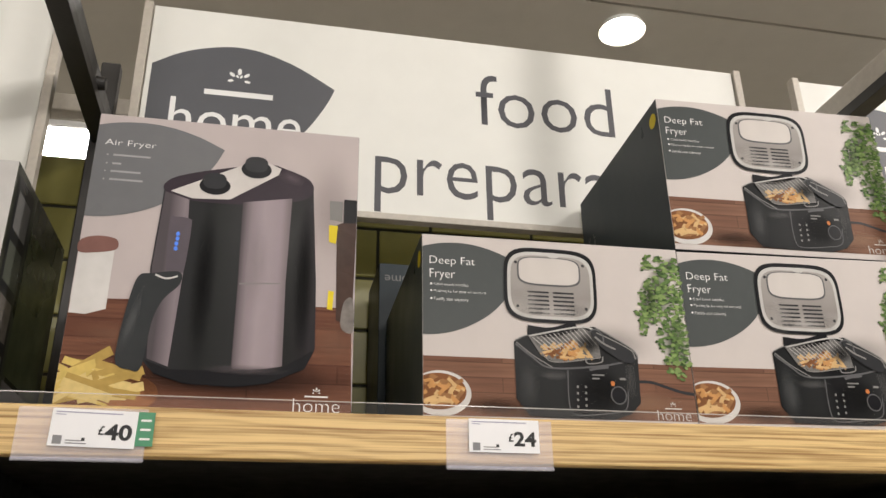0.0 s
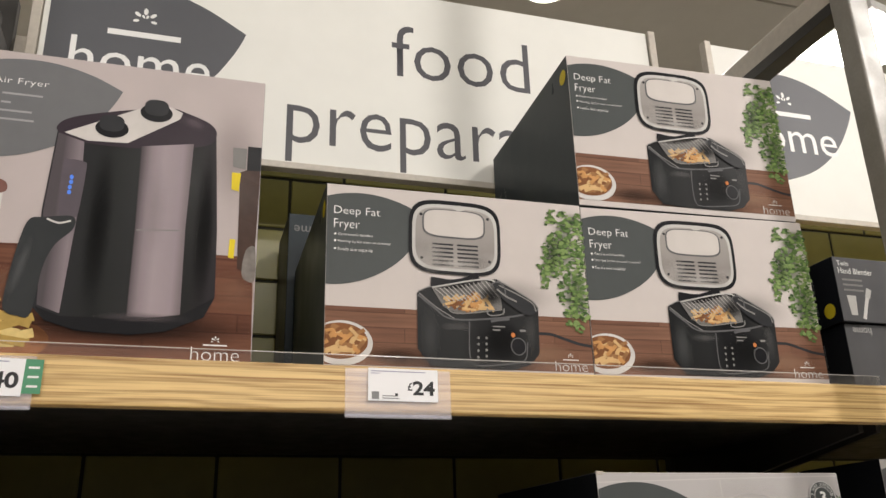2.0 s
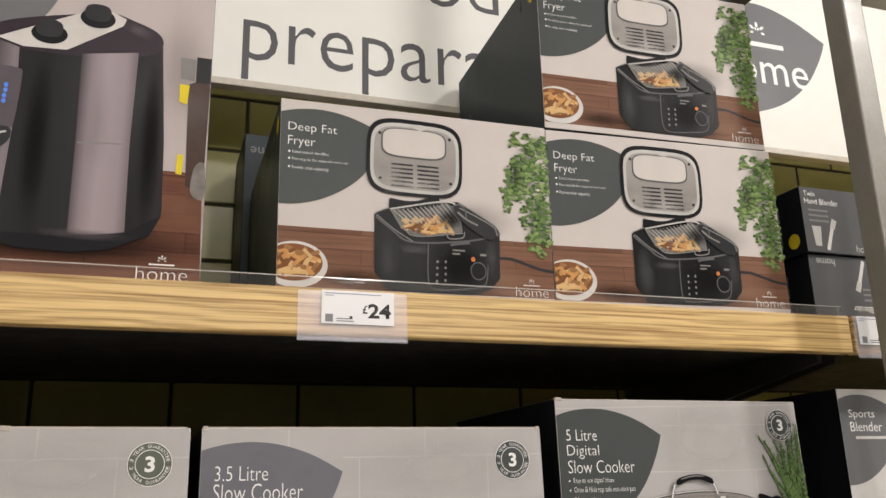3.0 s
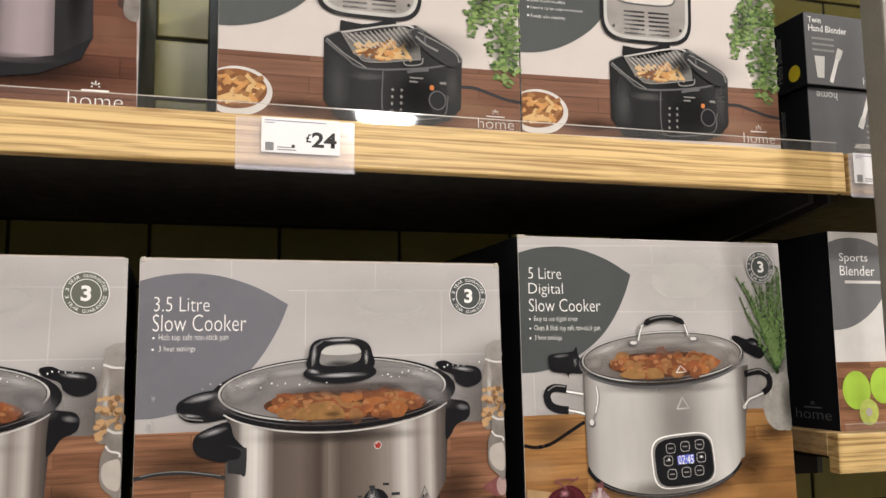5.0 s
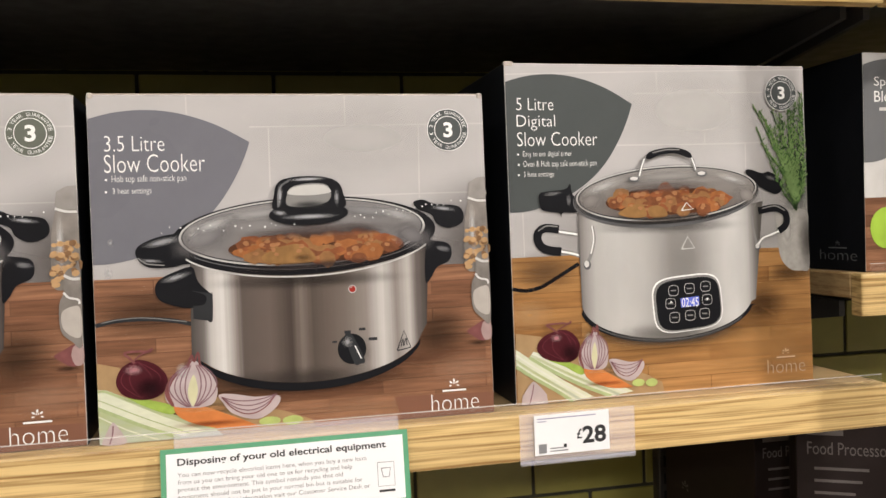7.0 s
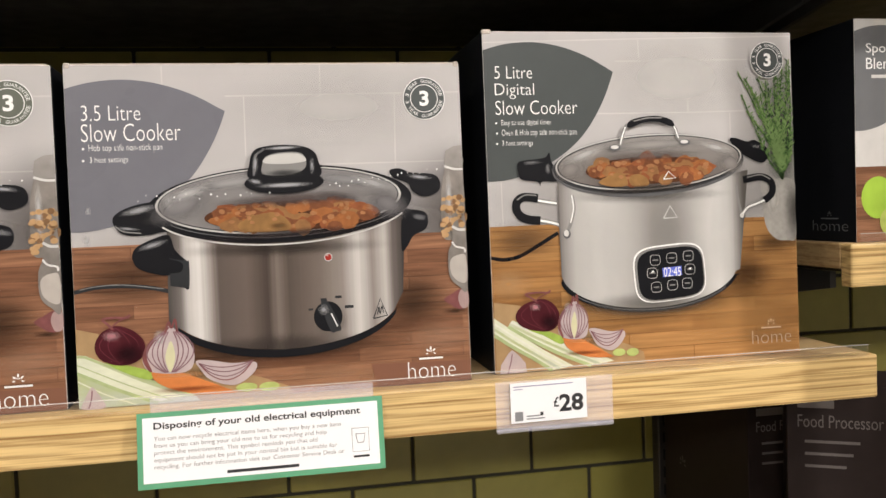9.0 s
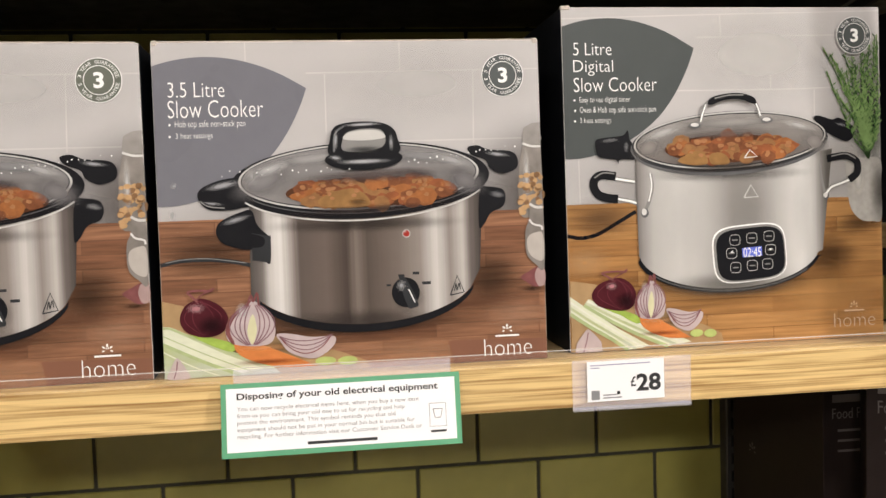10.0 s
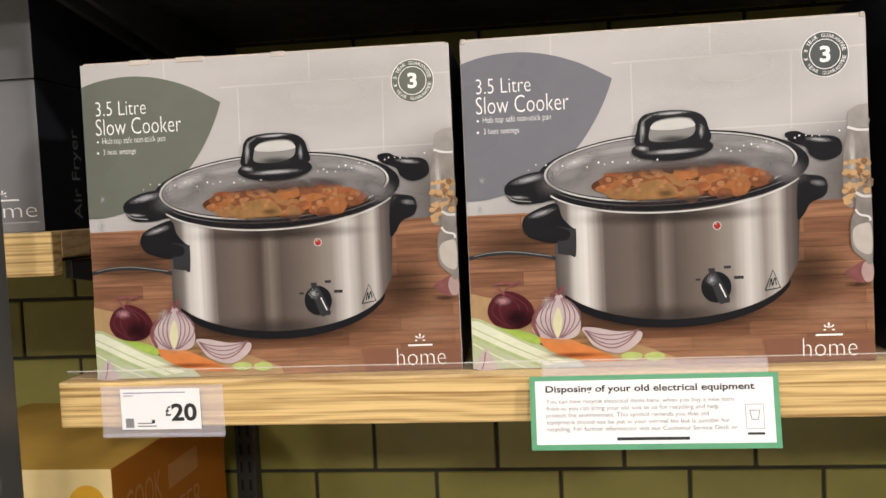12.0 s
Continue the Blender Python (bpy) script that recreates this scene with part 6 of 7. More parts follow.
def carton_body(w, d, h, front, side, top=None, bevel=0.0012, lean=0.0):
    """A closed cardboard box: front at y = 0, standing on z = 0, left front corner at the origin; edges a little soft."""
    bm = block(0, w, 0, d, 0, h, bevel, 2)
    for v in bm.verts:
        v.co.y += v.co.z * math.tan(radians(lean))
    me = mesh_of(bm, "carton")
    for q in (front, side, top or front):
        me.materials.append(q)
    for p in me.polygons:
        p.material_index = 0 if abs(p.normal.y) > 0.6 else 2 if p.normal.z > 0.9 else 1
    return me


def leaf_outline(u0, u1, v0, v1, whole=False):
    """The leaf-shaped panel: flat left side, tip at the upper right; whole: cut less far on the left."""
    upper = [(-0.18, 0.13), (0.0, 0.058), (0.18, 0.012), (0.38, 0.0), (0.58, 0.028), (0.79, 0.10), (1.0, 0.217), (1.2, 0.34)]
    lower = [(1.06, 0.0), (1.0, 0.217), (0.925, 0.405), (0.82, 0.585), (0.70, 0.725), (0.54, 0.845), (0.35, 0.94), (0.16, 0.99), (0.0, 1.0), (-0.2, 0.99)]
    if whole:
        upper = [(-0.15, 0.28), (0.0, 0.19), (0.14, 0.09), (0.30, 0.025), (0.46, 0.0), (0.62, 0.03), (0.80, 0.115), (1.0, 0.255), (1.2, 0.40)]
        lower = [(1.05, 0.03), (1.0, 0.255), (0.93, 0.44), (0.81, 0.65), (0.62, 0.84), (0.38, 0.955), (0.15, 1.0), (0.0, 0.995), (-0.2, 0.97)]
    out = []
    for chain in (upper, lower):
        for i in range(1, len(chain) - 2):
            p = [Vector((*chain[i + d], 0)) for d in (-1, 0, 1, 2)]
            for s in (0, 0.2, 0.4, 0.6, 0.8):
                q = 0.5 * (2 * p[1] + (p[2] - p[0]) * s + (2 * p[0] - 5 * p[1] + 4 * p[2] - p[3]) * s * s + (3 * p[1] - 3 * p[2] + p[3] - p[0]) * s ** 3)
                out.append((q.x, q.y))
    out.append((0.0, 1.0))
    return [(u0 + max(x, 0) * (u1 - u0), v0 + y * (v1 - v0)) for x, y in out]


def flower_mark(face, cu, cv, r, material, k, parent=None):
    """A small round cluster of petals."""
    asp = face.h / face.w
    polys = []
    for a, d, s in ((0, 1, 1), (50, 0.95, 0.9), (-50, 0.95, 0.9), (100, 0.85, 0.75), (-100, 0.85, 0.75), (25, 0.45, 0.55), (-25, 0.45, 0.55)):
        x, y = math.sin(radians(a)) * r * d * 0.75, -math.cos(radians(a)) * r * d * 0.75
        polys.append([(cu + p[0] * asp, cv + p[1]) for p in ellipse(x, y, r * 0.16 * s, r * 0.30 * s, 12, turn=a)])
    return face.flat("flower_mark", polys, material, k, "small white petal mark", parent)


# ---- signs above the shelves ----
def sign(x0, x1, z0, z1, lines, leaf_u, label):
    t = thing("header_sign", pose(x0, 0.39, z0), label, "sign", "header signs")
    w, h = x1 - x0, z1 - z0
    part("panel", block(0, w, 0, 0.012, 0, h, 0.001, 1), SIGN_WHITE, t, "white sign panel")
    part("bottom_trim", block(0, w, -0.006, 0.014, -0.012, 0.0, 0.001, 1), TRIM, t, "thin beige bottom trim")
    for a in (-0.017, w + 0.002):
        part("side_trim", block(a, a + 0.015, -0.006, 0.014, -0.10, h + 0.004, 0.001, 1), TRIM, t, "beige side trim")
    for a in (0.03, w - 0.06):
        part("bracket", block(a, a + 0.03, 0.012, BACK - 0.39 + 0.004, 0.03, 0.06, 0.002, 1), STEEL_DARK, t, "black steel bracket")
    f = Face(w, h, t)
    leaf = f.flat("leaf_panel", leaf_outline(*leaf_u, True), SIGN_GREY, 1, "slate leaf-shaped emblem")
    u0, u1, v0, v1 = leaf_u
    lw, lv = u1 - u0, v1 - v0
    flower_mark(f, u0 + lw * 0.47, v0 + lv * 0.255, lv * 0.085, WHITE_INK, 2, leaf)
    f.flat("name_bar", [(u0 + lw * 0.29, v0 + lv * 0.345), (u0 + lw * 0.66, v0 + lv * 0.345), (u0 + lw * 0.66, v0 + lv * 0.385), (u0 + lw * 0.29, v0 + lv * 0.385)], WHITE_INK, 2, "white bar in place of a name", leaf)
    f.text("word", "home", u0 + lw * 0.12, v0 + lv * 0.425, u0 + lw * 0.825, v0 + lv * 0.70, WHITE_INK, 2, "white lettering", leaf)
    for body, a, b, c, d in lines:
        f.text("lettering", body, a, b, c, d, SIGN_TEXT, 1, "charcoal lettering", bold=-0.006)
    return t


sign(-0.237, 0.885, 2.02, 2.398, [("food", 0.520, 0.19, 0.761, 0.482), ("preparation", 0.355, 0.625, 0.947, 0.99)], (0.008, 0.288, 0.19, 0.90), "white sign lettered food preparation above fryer boxes")
sign(1.037, 2.16, 2.02, 2.398, [], (0.008, 0.298, 0.13, 0.83), "white sign with a slate leaf emblem above blender boxes")
sign(-1.51, -0.394, 2.02, 2.398, [], (0.008, 0.288, 0.13, 0.83), "white sign at the end of the neighbouring bay")


# ---- store lights on the ceiling ----
def downlight(x, y):
    t = thing("ceiling_spotlight", pose(x, y, 3.39), "round white ceiling spotlight switched on", "ceiling light", "ceiling spotlights")
    bm = bmesh.new()
    bmesh.ops.create_cone(bm, cap_ends=False, segments=40, radius1=0.085, radius2=0.075, depth=0.03)
    bmesh.ops.translate(bm, verts=bm.verts, vec=(0, 0, -0.012))
    part("ring", bm, LAMP_BODY, t)
    bm = bmesh.new()
    bmesh.ops.create_circle(bm, cap_ends=True, segments=40, radius=0.075)
    bmesh.ops.translate(bm, verts=bm.verts, vec=(0, 0, -0.02))
    part("diffuser", bm, LAMP_GLOW, t, "glowing round diffuser")


def panel_light(x, y, sx, sy, turn):
    t = thing("ceiling_panel_light", pose(x, y, 3.385, 0, 0, turn), "bright rectangular ceiling light switched on", "ceiling light", "ceiling panel lights")
    part("housing", block(-sx / 2 - 0.02, sx / 2 + 0.02, -sy / 2 - 0.02, sy / 2 + 0.02, -0.03, 0.0, 0.004), LAMP_BODY, t)
    part("diffuser", block(-sx / 2, sx / 2, -sy / 2, sy / 2, -0.036, -0.0305), LAMP_GLOW, t, "glowing rectangular diffuser")


downlight(1.20, 1.46)
panel_light(2.62, 1.48, 0.40, 0.40, 12)
panel_light(-0.95, 2.75, 0.34, 0.45, 0)

# ---- boxes ----
DF_W, DF_H, DF_D = 0.335, 0.233, 0.34


def yellow_spot(t, y, z):
    """A round yellow sticker on the left side of a box."""
    bm = bmesh.new()
    bmesh.ops.create_circle(bm, cap_ends=True, segments=28, radius=0.011)
    bmesh.ops.rotate(bm, verts=bm.verts, matrix=Matrix.Rotation(radians(-90), 3, "Y"))
    bmesh.ops.translate(bm, verts=bm.verts, vec=(-0.0008, y, z))
    part("sticker", bm, I_YELLOW, t, "round yellow sticker")


def side_words(t, d, h, rows):
    """Faint words running up the left side of a box."""
    f = Face(d, h, t, Matrix.Translation((-0.0004, 0, 0)) @ Matrix.Rotation(radians(-90), 4, "Z") @ Matrix.Translation((-d, 0, 0)))
    for body, u0, v0, u1, v1 in rows:
        f.text("side_title", body, u0, v0, u1, v1, SIDE_INK, 1, "faint grey lettering", turned=90)
    return f


CARD_PINK = mat("carton_warm_white", (0.56, 0.515, 0.495), 0.48, var=0.04, scale=30)
SIDE_INK = mat("ink_side_grey", (0.20, 0.21, 0.215), 0.4)
fryer = thing("deep_fryer_box", pose(0.177, 0.036, 1.592, 0, 0, -1.0), "printed white carton of a deep fat fryer on the shelf", "box", "deep fat fryer boxes")
part("carton", carton_body(DF_W, DF_D, DF_H, CARD_PINK, CARD_SLATE, CARD_SLATE), None, fryer)
fryer_art(Face(DF_W, DF_H - 0.008, fryer, Matrix.Translation((0, 0, 0.008))))
yellow_spot(fryer, 0.016, 0.205)
side_words(fryer, DF_D, DF_H, [("Deep Fat", 0.07, 0.35, 0.12, 0.78), ("Fryer", 0.14, 0.35, 0.19, 0.62)])
copy_thing(fryer, pose(0.514, 0.034, 1.592, 0, 0, -3.2))
top_fryer = copy_thing(fryer, pose(0.515, 0.036, 1.829, 0, 0, -2.2))
tagged(top_fryer, "printed white carton of a deep fat fryer stacked on another")

AF_W, AF_H = 0.318, 0.373
air = thing("air_fryer_box", pose(-0.219, 0.056, 1.592), "tall printed carton of a black air fryer", "box")
part("carton", carton_body(AF_W, 0.32, AF_H, I_PINKWALL, CARD_SLATE, CARD_SLATE), None, air)
air_fryer_art(Face(AF_W, AF_H - 0.010, air, Matrix.Translation((0, 0, 0.010))))

SC_W, SC_H = 0.375, 0.320


def slow_box(m, lean, leaf_ink, badge_ink, label, worn):
    t = thing("slow_cooker_box", m, label, "box", "slow cooker boxes")
    part("carton", carton_body(SC_W, 0.30, SC_H, CARD_WHITE, CARD_BLACK, lean=lean), None, t)
    slow_cooker_art(Face(SC_W, SC_H, t, Matrix.Rotation(radians(-lean), 4, "X")), leaf_ink, badge_ink)
    back = SC_H * math.tan(radians(lean))
    part("top_flap", block(0.004, SC_W - 0.004, back + 0.0005, back + 0.14, SC_H, SC_H + 0.0012), CARD_EDGE, t, "cardboard top flap with worn edge")
    for a, b in worn:
        part("worn_edge", block(a, b, back - 0.0010, back + 0.003, SC_H - 0.0035, SC_H + 0.0018, 0.0008, 1), CARD_EDGE, t, "scuffed cardboard edge")
    return t


slow_box(pose(0.1074, 0.0212, 1.128, 0, 0, 0.1), 1.86, I_SLATE_BLUE, I_SLATE_DARK, "printed carton of a steel slow cooker with blue-grey panel", [(0.001, 0.006), (0.369, 0.374)])
slow_box(pose(-0.2774, 0.0111, 1.128, 0, 0, 2.08), 1.32, I_SLATE_GREEN, I_SLATE_GREEN, "scuffed carton of a steel slow cooker with green-grey panel", [(0.052, 0.075), (0.198, 0.212), (0.10, 0.13)])
D5_W, D5_H, D5_LEAN = 0.3533, 0.3554, 1.31
digi = thing("digital_slow_cooker_box", pose(0.5107, 0.0395, 1.128, 0, 0, 0.67), "printed carton of a digital slow cooker beside the steel ones", "box")
part("carton", carton_body(D5_W, 0.33, D5_H, CARD_WHITE, CARD_BLACK, lean=D5_LEAN), None, digi)
digital_cooker_art(Face(D5_W, D5_H, digi, Matrix.Rotation(radians(-D5_LEAN), 4, "X")))
part("worn_edge", block(0.0, 0.010, D5_H * math.tan(radians(D5_LEAN)) - 0.001, D5_H * math.tan(radians(D5_LEAN)) + 0.004, D5_H - 0.003, D5_H + 0.0015, 0.0008, 1), CARD_EDGE, digi, "scuffed cardboard corner")


# ---- price tickets and notice on the shelf edges ----
GREEN_CARD = mat("green_card", (0.07, 0.26, 0.14), 0.5, var=0.06, scale=60)
GREY_INK = mat("grey_ink", (0.22, 0.22, 0.23), 0.6)
VIOLET_INK = mat("violet_grey_ink", (0.30, 0.28, 0.42), 0.6)


def price_ticket(x0, x1, z0, z1, hx0, hx1, hz0, hz1, price, label, tilt=0.0, tag=False, words=0.82):
    t = thing("price_ticket", pose(hx0, -0.0012, hz0), label, "price ticket", "price tickets")
    w, h = hx1 - hx0, hz1 - hz0
    back = part("pocket", block(0, w, -0.0032, -0.0024, 0, h), POCKET, t, "clear plastic price pocket")
    back.visible_shadow = False
    rim = part("pocket_rim", block(0, w, -0.0046, -0.0033, -0.002, 0.0022, 0.0004, 1), POCKET, t, "folded clear lower rim")
    rim.visible_shadow = False
    m = Matrix.Translation((x0 - hx0, -0.0036, z0 - hz0)) @ Matrix.Rotation(radians(tilt), 4, "Y")
    tw, th = x1 - x0, z1 - z0
    bm = block(0, tw, -0.0003, 0.0003, 0, th)
    bm.transform(m)
    paper = part("paper", bm, PAPER, t, "white paper price ticket")
    f = Face(tw, th, t, m @ Matrix.Translation((0, -0.0003, 0)))
    if price:
        f.text("pound_sign", "\u00a3", 0.56, 0.42, 0.63, 0.67, INK, 1, "", paper, bold=0.015)
        f.text("price", price, 0.635, 0.36, 0.955, 0.80, INK, 1, "bold black price", paper, bold=0.03)
    f.flat("text_line", bar(0.04, 0.08, words, 0.105), VIOLET_INK, 1, "", paper)
    f.flat("text_line", bar(0.04, 0.15, 0.16, 0.172), VIOLET_INK, 1, "", paper)
    f.flat("text_line", bar(0.20, 0.83, 0.38, 0.86), GREY_INK, 1, "", paper)
    f.flat("text_line", bar(0.20, 0.90, 0.44, 0.93), GREY_INK, 1, "", paper)
    f.flat("small_square", bar(0.38, 0.76, 0.42, 0.85), INK, 1, "", paper)
    f.flat("grey_square", bar(0.05, 0.72, 0.155, 0.95), GREY_INK, 1, "plain grey square", paper)
    if tag:
        part("green_card", block(x1 - hx0 - 0.004, x1 - hx0 + 0.017, -0.0033, -0.0027, z0 - hz0 + 0.001, z1 - hz0 - 0.002), GREEN_CARD, t, "green card behind the ticket")
        g = Face(0.02, th, t, Matrix.Translation((x1 - hx0 - 0.003, -0.0034, z0 - hz0)))
        for v in (0.25, 0.5, 0.75):
            g.flat("text_line", bar(0.35, v, 0.85, v + 0.06), WHITE_INK, 1)
    return t


price_ticket(-0.203, -0.122, 1.550, 1.587, -0.234, -0.112, 1.537, 1.588, "40", "white forty pound price ticket in a clear pocket", 1.4, True)
price_ticket(0.220, 0.299, 1.553, 1.589, 0.195, 0.314, 1.536, 1.588, "24", "white twenty-four pound price ticket in a clear pocket", 0.3)
price_ticket(0.515, 0.594, 1.087, 1.127, 0.500, 0.622, 1.080, 1.129, "28", "white twenty-eight pound price ticket in a clear pocket", -0.4)
price_ticket(-0.246, -0.163, 1.080, 1.121, -0.267, -0.139, 1.074, 1.124, "20", "white twenty pound price ticket in a clear pocket", 0.0)
price_ticket(0.936, 1.016, 1.553, 1.591, 0.930, 1.040, 1.537, 1.590, "", "white price ticket beside the bay post", 0.0)

notice = thing("notice_card", pose(0.163, -0.0075, 1.126, -9, 0, 0), "white notice with green border hanging from the shelf edge", "notice")
NW, NH = 0.224, 0.068
tab = part("hanger", block(0.012, NW - 0.008, -0.0006, 0.0006, -0.006, 0.013, 0.0), POCKET, notice, "clear plastic hanger")
tab.visible_shadow = False
part("border", block(0, NW, -0.0012, -0.0007, -NH, 0, 0.0), mat("notice_green", (0.10, 0.33, 0.18), 0.4, var=0.05), notice, "green card border")
nf = Face(NW, NH, notice, Matrix.Translation((0, -0.0012, -NH)))
sheet = nf.flat("sheet", bar(0.022, 0.065, 0.978, 0.925), PAPER, 1, "white printed sheet")
nf.text("heading", "Disposing of your old electrical equipment", 0.065, 0.13, 0.905, 0.25, INK, 2, "bold black heading", sheet, bold=0.02)
for i, (body, end) in enumerate((("You can now recycle electrical items here, when you buy a new item", 0.82), ("from us you can bring your old one to us for recycling and help", 0.76), ("protect the environment. This symbol reminds you that old", 0.72), ("equipment should not be put in your normal bin but is suitable for", 0.80), ("recycling. For further information visit our Customer Service Desk or", 0.83))):
    nf.text("text", body, 0.065, 0.315 + i * 0.093, end, 0.39 + i * 0.093, GREY_INK, 2, "", sheet)
nf.flat("address_bar", bar(0.35, 0.835, 0.64, 0.875), INK, 2, "dark bar in place of an address", sheet)
nf.band("symbol_frame", [(0.865, 0.42), (0.935, 0.42), (0.935, 0.74), (0.865, 0.74), (0.865, 0.42)], 0.008, GREY_INK, 2, "small bin symbol", sheet)
nf.band("bin_symbol", [(0.880, 0.50), (0.920, 0.50), (0.912, 0.62), (0.888, 0.62), (0.880, 0.50)], 0.012, GREY_INK, 2, "", sheet)
nf.flat("symbol_bar", bar(0.868, 0.79, 0.935, 0.82), INK, 2, "", sheet)


# ---- neighbouring boxes ----
CARD_GREY = mat("carton_grey", (0.105, 0.106, 0.112), 0.42, var=0.06, scale=40)
CARD_BROWN = mat("carton_dark_brown", (0.024, 0.017, 0.016), 0.45, var=0.15, scale=40)
CARD_YELLOW = mat("carton_yellow", (0.62, 0.38, 0.08), 0.5, var=0.08, scale=30)
CARD_CREAM = mat("carton_cream", (0.66, 0.52, 0.26), 0.5, var=0.06, scale=30)
CARD_ORANGE = mat("carton_orange", (0.42, 0.15, 0.02), 0.5, var=0.08, scale=30)
ORANGE_INK = mat("ink_tan_words", (0.50, 0.26, 0.10), 0.5)
BROWN_INK = mat("ink_dim_words", (0.13, 0.115, 0.11), 0.5)

# dark carton standing behind the fryers
rear = thing("rear_box", pose(0.1717, 0.388, 1.592), "dark slate carton standing upside down behind the fryer boxes", "box")
part("carton", carton_body(0.30, 0.14, 0.337, CARD_SLATE, CARD_BLACK, CARD_WHITE), None, rear)
rf = Face(0.30, 0.337, rear)
rf.text("word", "home", 0.03, 0.06, 0.20, 0.105, I_GREY, 1, "upside-down grey lettering", turned=180)

# hand blender boxes
def blender_box(m, flip, label):
    t = thing("hand_blender_box", m, label, "box", "hand blender boxes")
    w, h = 0.135, 0.097
    part("carton", carton_body(w, 0.20, h, CARD_GREY, CARD_BLACK, CARD_GREY), None, t)
    f = Face(w, h, t)
    q = (lambda u, v: (1 - u, 1 - v)) if flip else (lambda u, v: (u, v))

    def box4(u0, v0, u1, v1):
        a, b = q(u0, v0), q(u1, v1)
        return min(a[0], b[0]), min(a[1], b[1]), max(a[0], b[0]), max(a[1], b[1])

    turn = 180 if flip else 0
    f.text("title", "Twin", *box4(0.05, 0.06, 0.20, 0.14), WHITE_INK, 1, "white lettering", turned=turn)
    f.text("title", "Hand Blender", *box4(0.05, 0.17, 0.50, 0.26), WHITE_INK, 1, "white lettering", turned=turn)
    for i in range(3):
        f.flat("text_line", bar(*box4(0.08, 0.34 + 0.08 * i, 0.34, 0.37 + 0.08 * i)), I_GREY, 1)
    f.flat("beaker_print", [q(*p) for p in [(0.10, 0.60), (0.22, 0.60), (0.20, 0.90), (0.12, 0.90)]], I_SILVER, 1, "pale beaker picture")
    f.band("blender_print", [q(*p) for p in [(0.40, 0.50), (0.34, 0.72), (0.28, 0.95)]], 0.06, I_PALE, 1, "pale hand blender picture")
    f.band("blender_grip", [q(*p) for p in [(0.41, 0.48), (0.37, 0.62)]], 0.09, I_SILVER, 2)
    f.text("word", "home", *box4(0.66, 0.84, 0.90, 0.95), I_SILVER, 1, "grey lettering", turned=turn)
    side_words(t, 0.20, h, [("Twin", 0.60, 0.2, 0.66, 0.5), ("Hand Blender", 0.72, 0.2, 0.78, 0.85)])
    return t


low = blender_box(pose(0.917, 0.044, 1.592, 0, 0, 0), True, "grey and black hand blender carton standing upside down")
up = blender_box(pose(0.911, 0.036, 1.690, 0, 0, 1.0), False, "grey and black hand blender carton stacked on another")
yellow_spot(up, 0.022, 0.020)

# sports blender box
sports = thing("sports_blender_box", pose(0.960, 0.075, 1.245), "black sided carton of a sports blender", "box")
part("carton", carton_body(0.17, 0.17, 0.260, I_PALE, CARD_BLACK, CARD_BLACK), None, sports)
sf = Face(0.17, 0.260, sports)
sf.flat("worktop_print", bar(0.002, 0.66, 0.998, 0.998), I_WOOD, 1, "printed wooden worktop")
sleaf = sf.flat("leaf_panel", leaf_outline(0.002, 0.62, 0.03, 0.50), I_SLATE_AF, 1, "grey leaf-shaped title panel")
sf.text("title", "Sports", 0.09, 0.11, 0.36, 0.165, WHITE_INK, 2, "", sleaf)
sf.text("title", "Blender", 0.09, 0.175, 0.42, 0.225, WHITE_INK, 2, "", sleaf)
sf.flat("text_line", bar(0.13, 0.25, 0.55, 0.265), I_PALE, 2, "", sleaf)
sf.flat("apple", [ellipse(0.17, 0.80, 0.13, 0.095, 28), ellipse(0.42, 0.78, 0.12, 0.09, 28)], mat("ink_green_apple", (0.36, 0.55, 0.07), 0.45, var=0.2, scale=40), 3, "green apple")
kiwi = sf.flat("kiwi", ellipse(0.27, 0.91, 0.09, 0.065, 26), mat("ink_kiwi", (0.42, 0.48, 0.12), 0.45, var=0.3, scale=120), 4, "cut kiwi")
sf.flat("kiwi_heart", ellipse(0.27, 0.91, 0.03, 0.022, 16), I_GARLIC, 5, "", kiwi)
sside = Face(0.17, 0.260, sports, Matrix.Translation((-0.0004, 0, 0)) @ Matrix.Rotation(radians(-90), 4, "Z") @ Matrix.Translation((-0.17, 0, 0)))
home_mark(sside, 0.52, 0.90, 0.92, 0.95, 1, SIDE_INK)

# dark air fryer boxes of the neighbouring bay
def dark_air_box(z, words):
    t = thing("dark_air_fryer_box", pose(-0.648, 0.095, z), "grey and black carton of an air fryer on the shelf", "box", "dark air fryer boxes")
    part("carton", carton_body(0.272, 0.28, 0.170, CARD_GREY2, CARD_BLACK, CARD_BLACK), None, t)
    f = Face(0.272, 0.170, t)
    part("top_flap", block(0.002, 0.270, 0.001, 0.14, 0.170, 0.1708), CARD_GREY, t, "grey carton top flap")
    if not words:
        return t
    home_mark(f, 0.68, 0.80, 0.97, 0.90, 1, WHITE_INK)
    s = Face(0.28, 0.170, t, Matrix.Translation((0.2724, 0, 0)) @ Matrix.Rotation(radians(90), 4, "Z"))
    s.text("side_title", "Air Fryer", 0.22, 0.30, 0.30, 0.93, SIDE_INK, 1, "grey lettering running up the side", turned=90)
    return t


CARD_GREY2 = mat("carton_mid_grey", (0.19, 0.19, 0.20), 0.42, var=0.08, scale=30)
dark_air_box(1.281, True)
dark_air_box(1.4525, False)

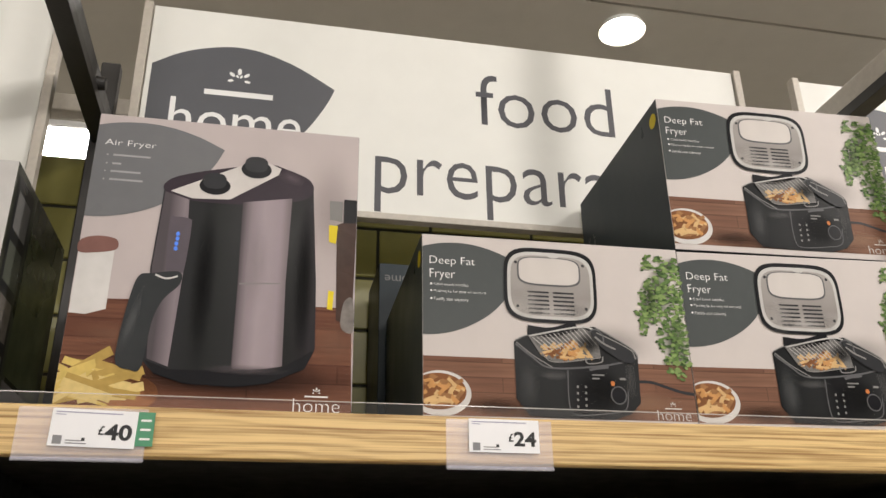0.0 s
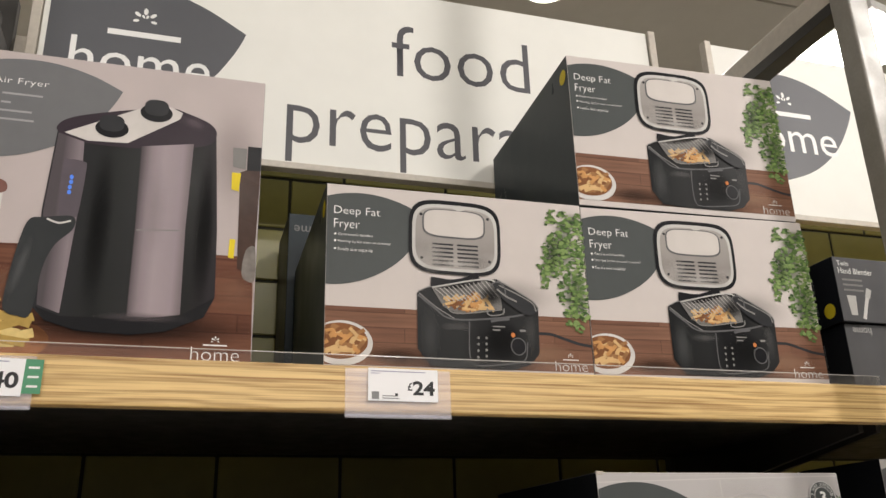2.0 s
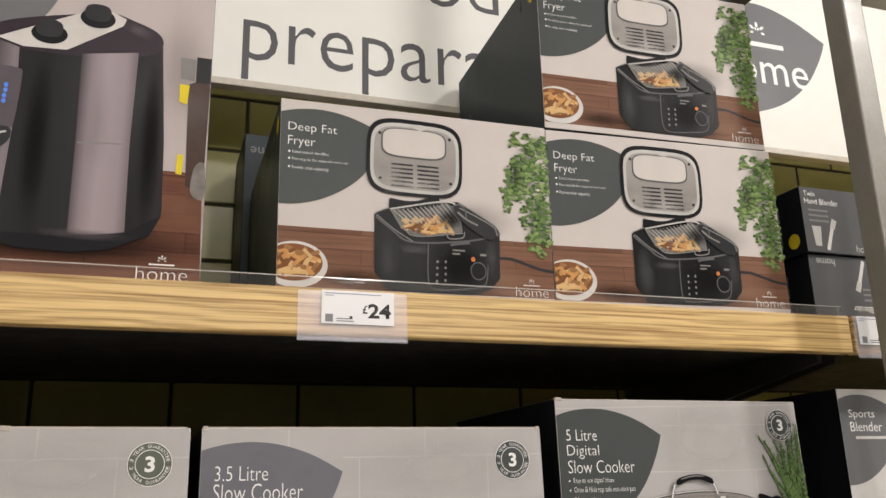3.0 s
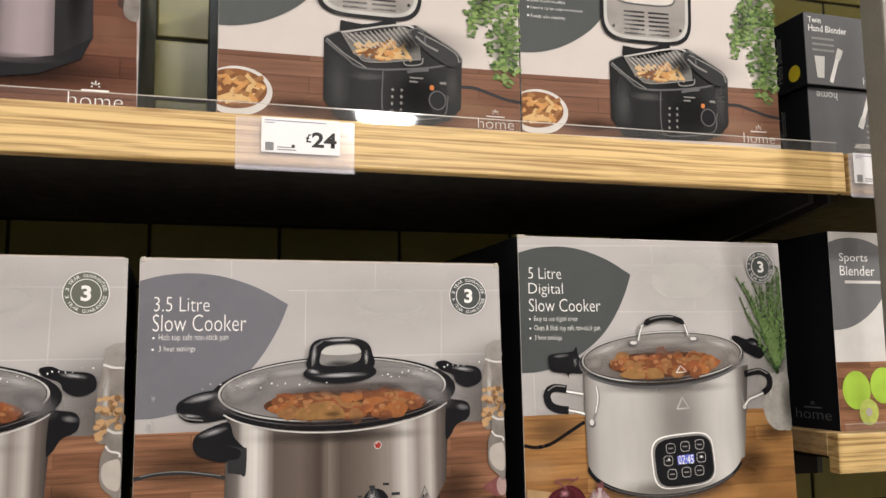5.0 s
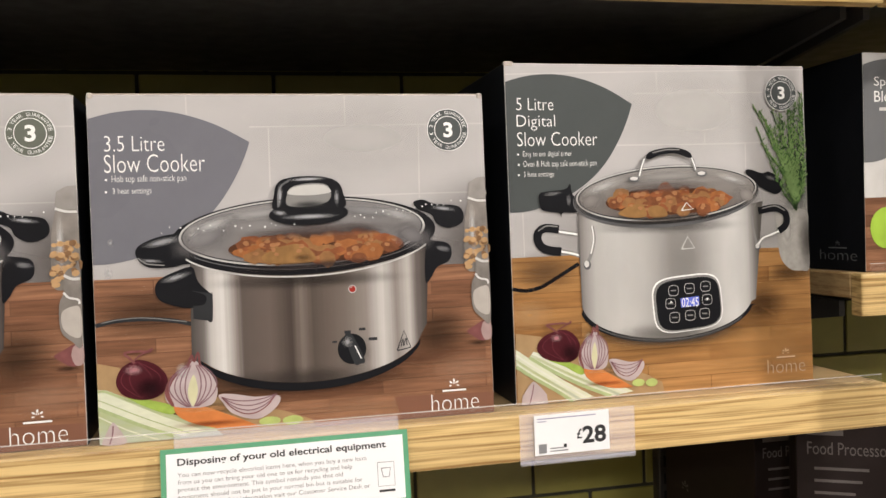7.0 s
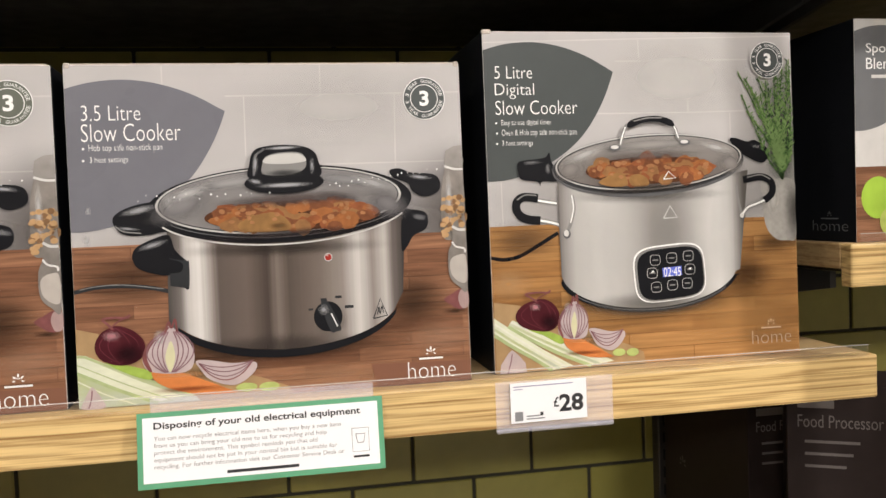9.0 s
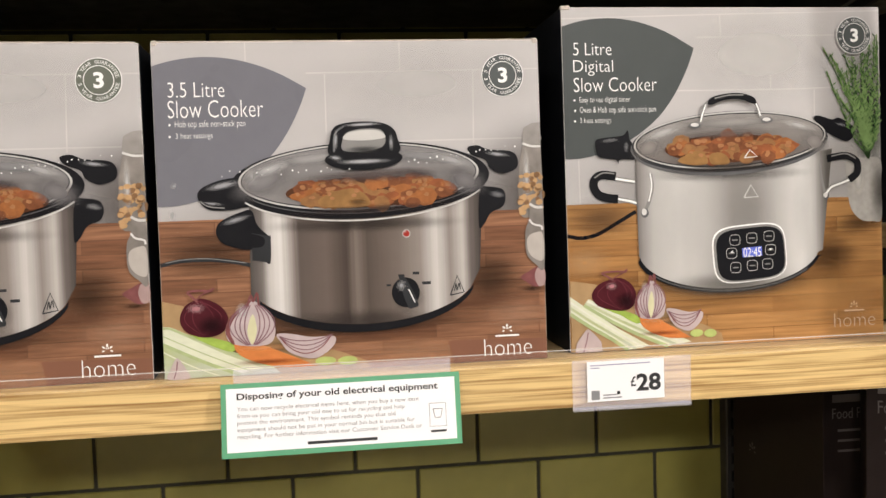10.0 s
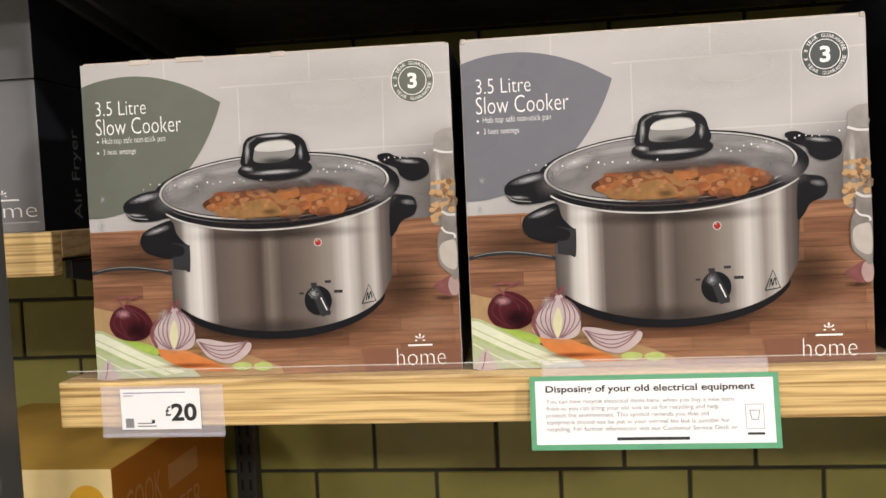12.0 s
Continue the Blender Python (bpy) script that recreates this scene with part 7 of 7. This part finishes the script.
# carton with photographs beside the air fryer
photo = thing("photo_box", pose(-0.60, 0.060, 1.592), "white carton with dark appliance photographs on its side", "box")
part("carton", carton_body(0.30, 0.27, 0.300, I_PALE, mat("ink_photo_side", (0.062, 0.066, 0.05), 0.3, var=0.6, scale=22), I_PALE), None, photo)
pf = Face(0.30, 0.300, photo)
pf.flat("red_corner", bar(0.80, 0.03, 0.93, 0.20), I_RED, 1, "red corner flash")
ps = Face(0.27, 0.300, photo, Matrix.Translation((0.3004, 0, 0)) @ Matrix.Rotation(radians(90), 4, "Z"))
ps.flat("photo_strip", bar(0.04, 0.04, 0.30, 0.95), I_BLACK2, 1, "dark column of small photographs")
for i in range(4):
    ps.flat("small_photo", bar(0.07, 0.10 + i * 0.21, 0.27, 0.26 + i * 0.21), (I_GREY, I_SLATE_GREEN, I_JAR, I_GREY)[i], 2, "small appliance photograph")
ps.flat("green_photo", bar(0.34, 0.16, 0.90, 0.78), mat("ink_green_photo", (0.085, 0.10, 0.055), 0.3, var=0.7, scale=30), 1, "green tinted photograph")
ps.flat("grey_photo", bar(0.34, 0.80, 0.97, 0.97), I_GREY, 1, "grey photograph")

# food processor boxes under the slow cookers
def processor_box(m, d, h, label):
    t = thing("food_processor_box", m, label, "box", "food processor boxes")
    w = 0.26
    part("carton", carton_body(w, d, h, CARD_BROWN, CARD_BROWN, CARD_BROWN), None, t)
    f = Face(w, h, t)
    f.flat("name_bar", bar(0.05, 0.040, 0.21, 0.066), BROWN_INK, 1, "dim bar in place of a name")
    f.text("title", "Food Processor", 0.05, 0.085, 0.42, 0.120, BROWN_INK, 1, "dim grey lettering")
    for i in range(3):
        f.flat("text_line", bar(0.08, 0.155 + 0.034 * i, 0.32 - 0.03 * i, 0.163 + 0.034 * i), BROWN_INK, 1)
    s = Face(d, h, t, Matrix.Translation((-0.0004, 0, 0)) @ Matrix.Rotation(radians(-90), 4, "Z") @ Matrix.Translation((-d, 0, 0)))
    flower_mark(s, 0.25, 0.36, 0.03, BROWN_INK, 1)
    return t


processor_box(pose(0.912, 0.240, 0.62), 0.26, 0.410, "dark brown food processor carton on the low shelf")
processor_box(pose(0.907, 0.140, 0.62, 0, 0, -30), 0.10, 0.450, "dark brown food processor carton turned well aside")

# orange and yellow box on the low neighbouring shelf
ob_box = thing("orange_box", pose(-0.66, 0.125, 0.70), "yellow topped cardboard box with orange sides", "box")
part("carton", carton_body(0.325, 0.34, 0.298, CARD_CREAM, CARD_ORANGE, CARD_YELLOW), None, ob_box)
of = Face(0.325, 0.298, ob_box)
of.flat("round_mark", ellipse(0.90, 0.14, 0.07, 0.075, 24), mat("ink_amber", (0.60, 0.33, 0.03), 0.5), 1, "round amber mark")
osd = Face(0.34, 0.298, ob_box, Matrix.Translation((0.3254, 0, 0)) @ Matrix.Rotation(radians(90), 4, "Z"))
osd.text("lettering", "COOK", 0.08, 0.13, 0.36, 0.26, ORANGE_INK, 1, "tan lettering on orange card")
osd.flat("word_bar", bar(0.42, 0.14, 0.70, 0.25), ORANGE_INK, 1, "tan bar in place of unclear words")
osd.text("lettering", "FASTER", 0.26, 0.32, 0.72, 0.44, ORANGE_INK, 1, "tan lettering on orange card")
osd.flat("word_bar", bar(0.08, 0.33, 0.20, 0.43), ORANGE_INK, 1, "tan bar in place of unclear words")

# ---- wall tiles ----
tile_bm = block(-0.0985, 0.0985, -0.004, 0.0, -0.0478, 0.0478, 0.0018, 1)
tile_mesh = mesh_of(tile_bm, "tile")
tile_mesh.materials.append(TILE)
for r in range(14):
    z0 = 0.752 + r * 0.1012
    for c in range(-7, 11):
        x = 0.0895 + 0.101 + c * 0.2025 + (0 if r % 2 else 0.10125)
        ob = new("tile", tile_mesh)
        ob.location = (x, BACK + 0.004, z0 + 0.0506)
        ob.parent = wall_back
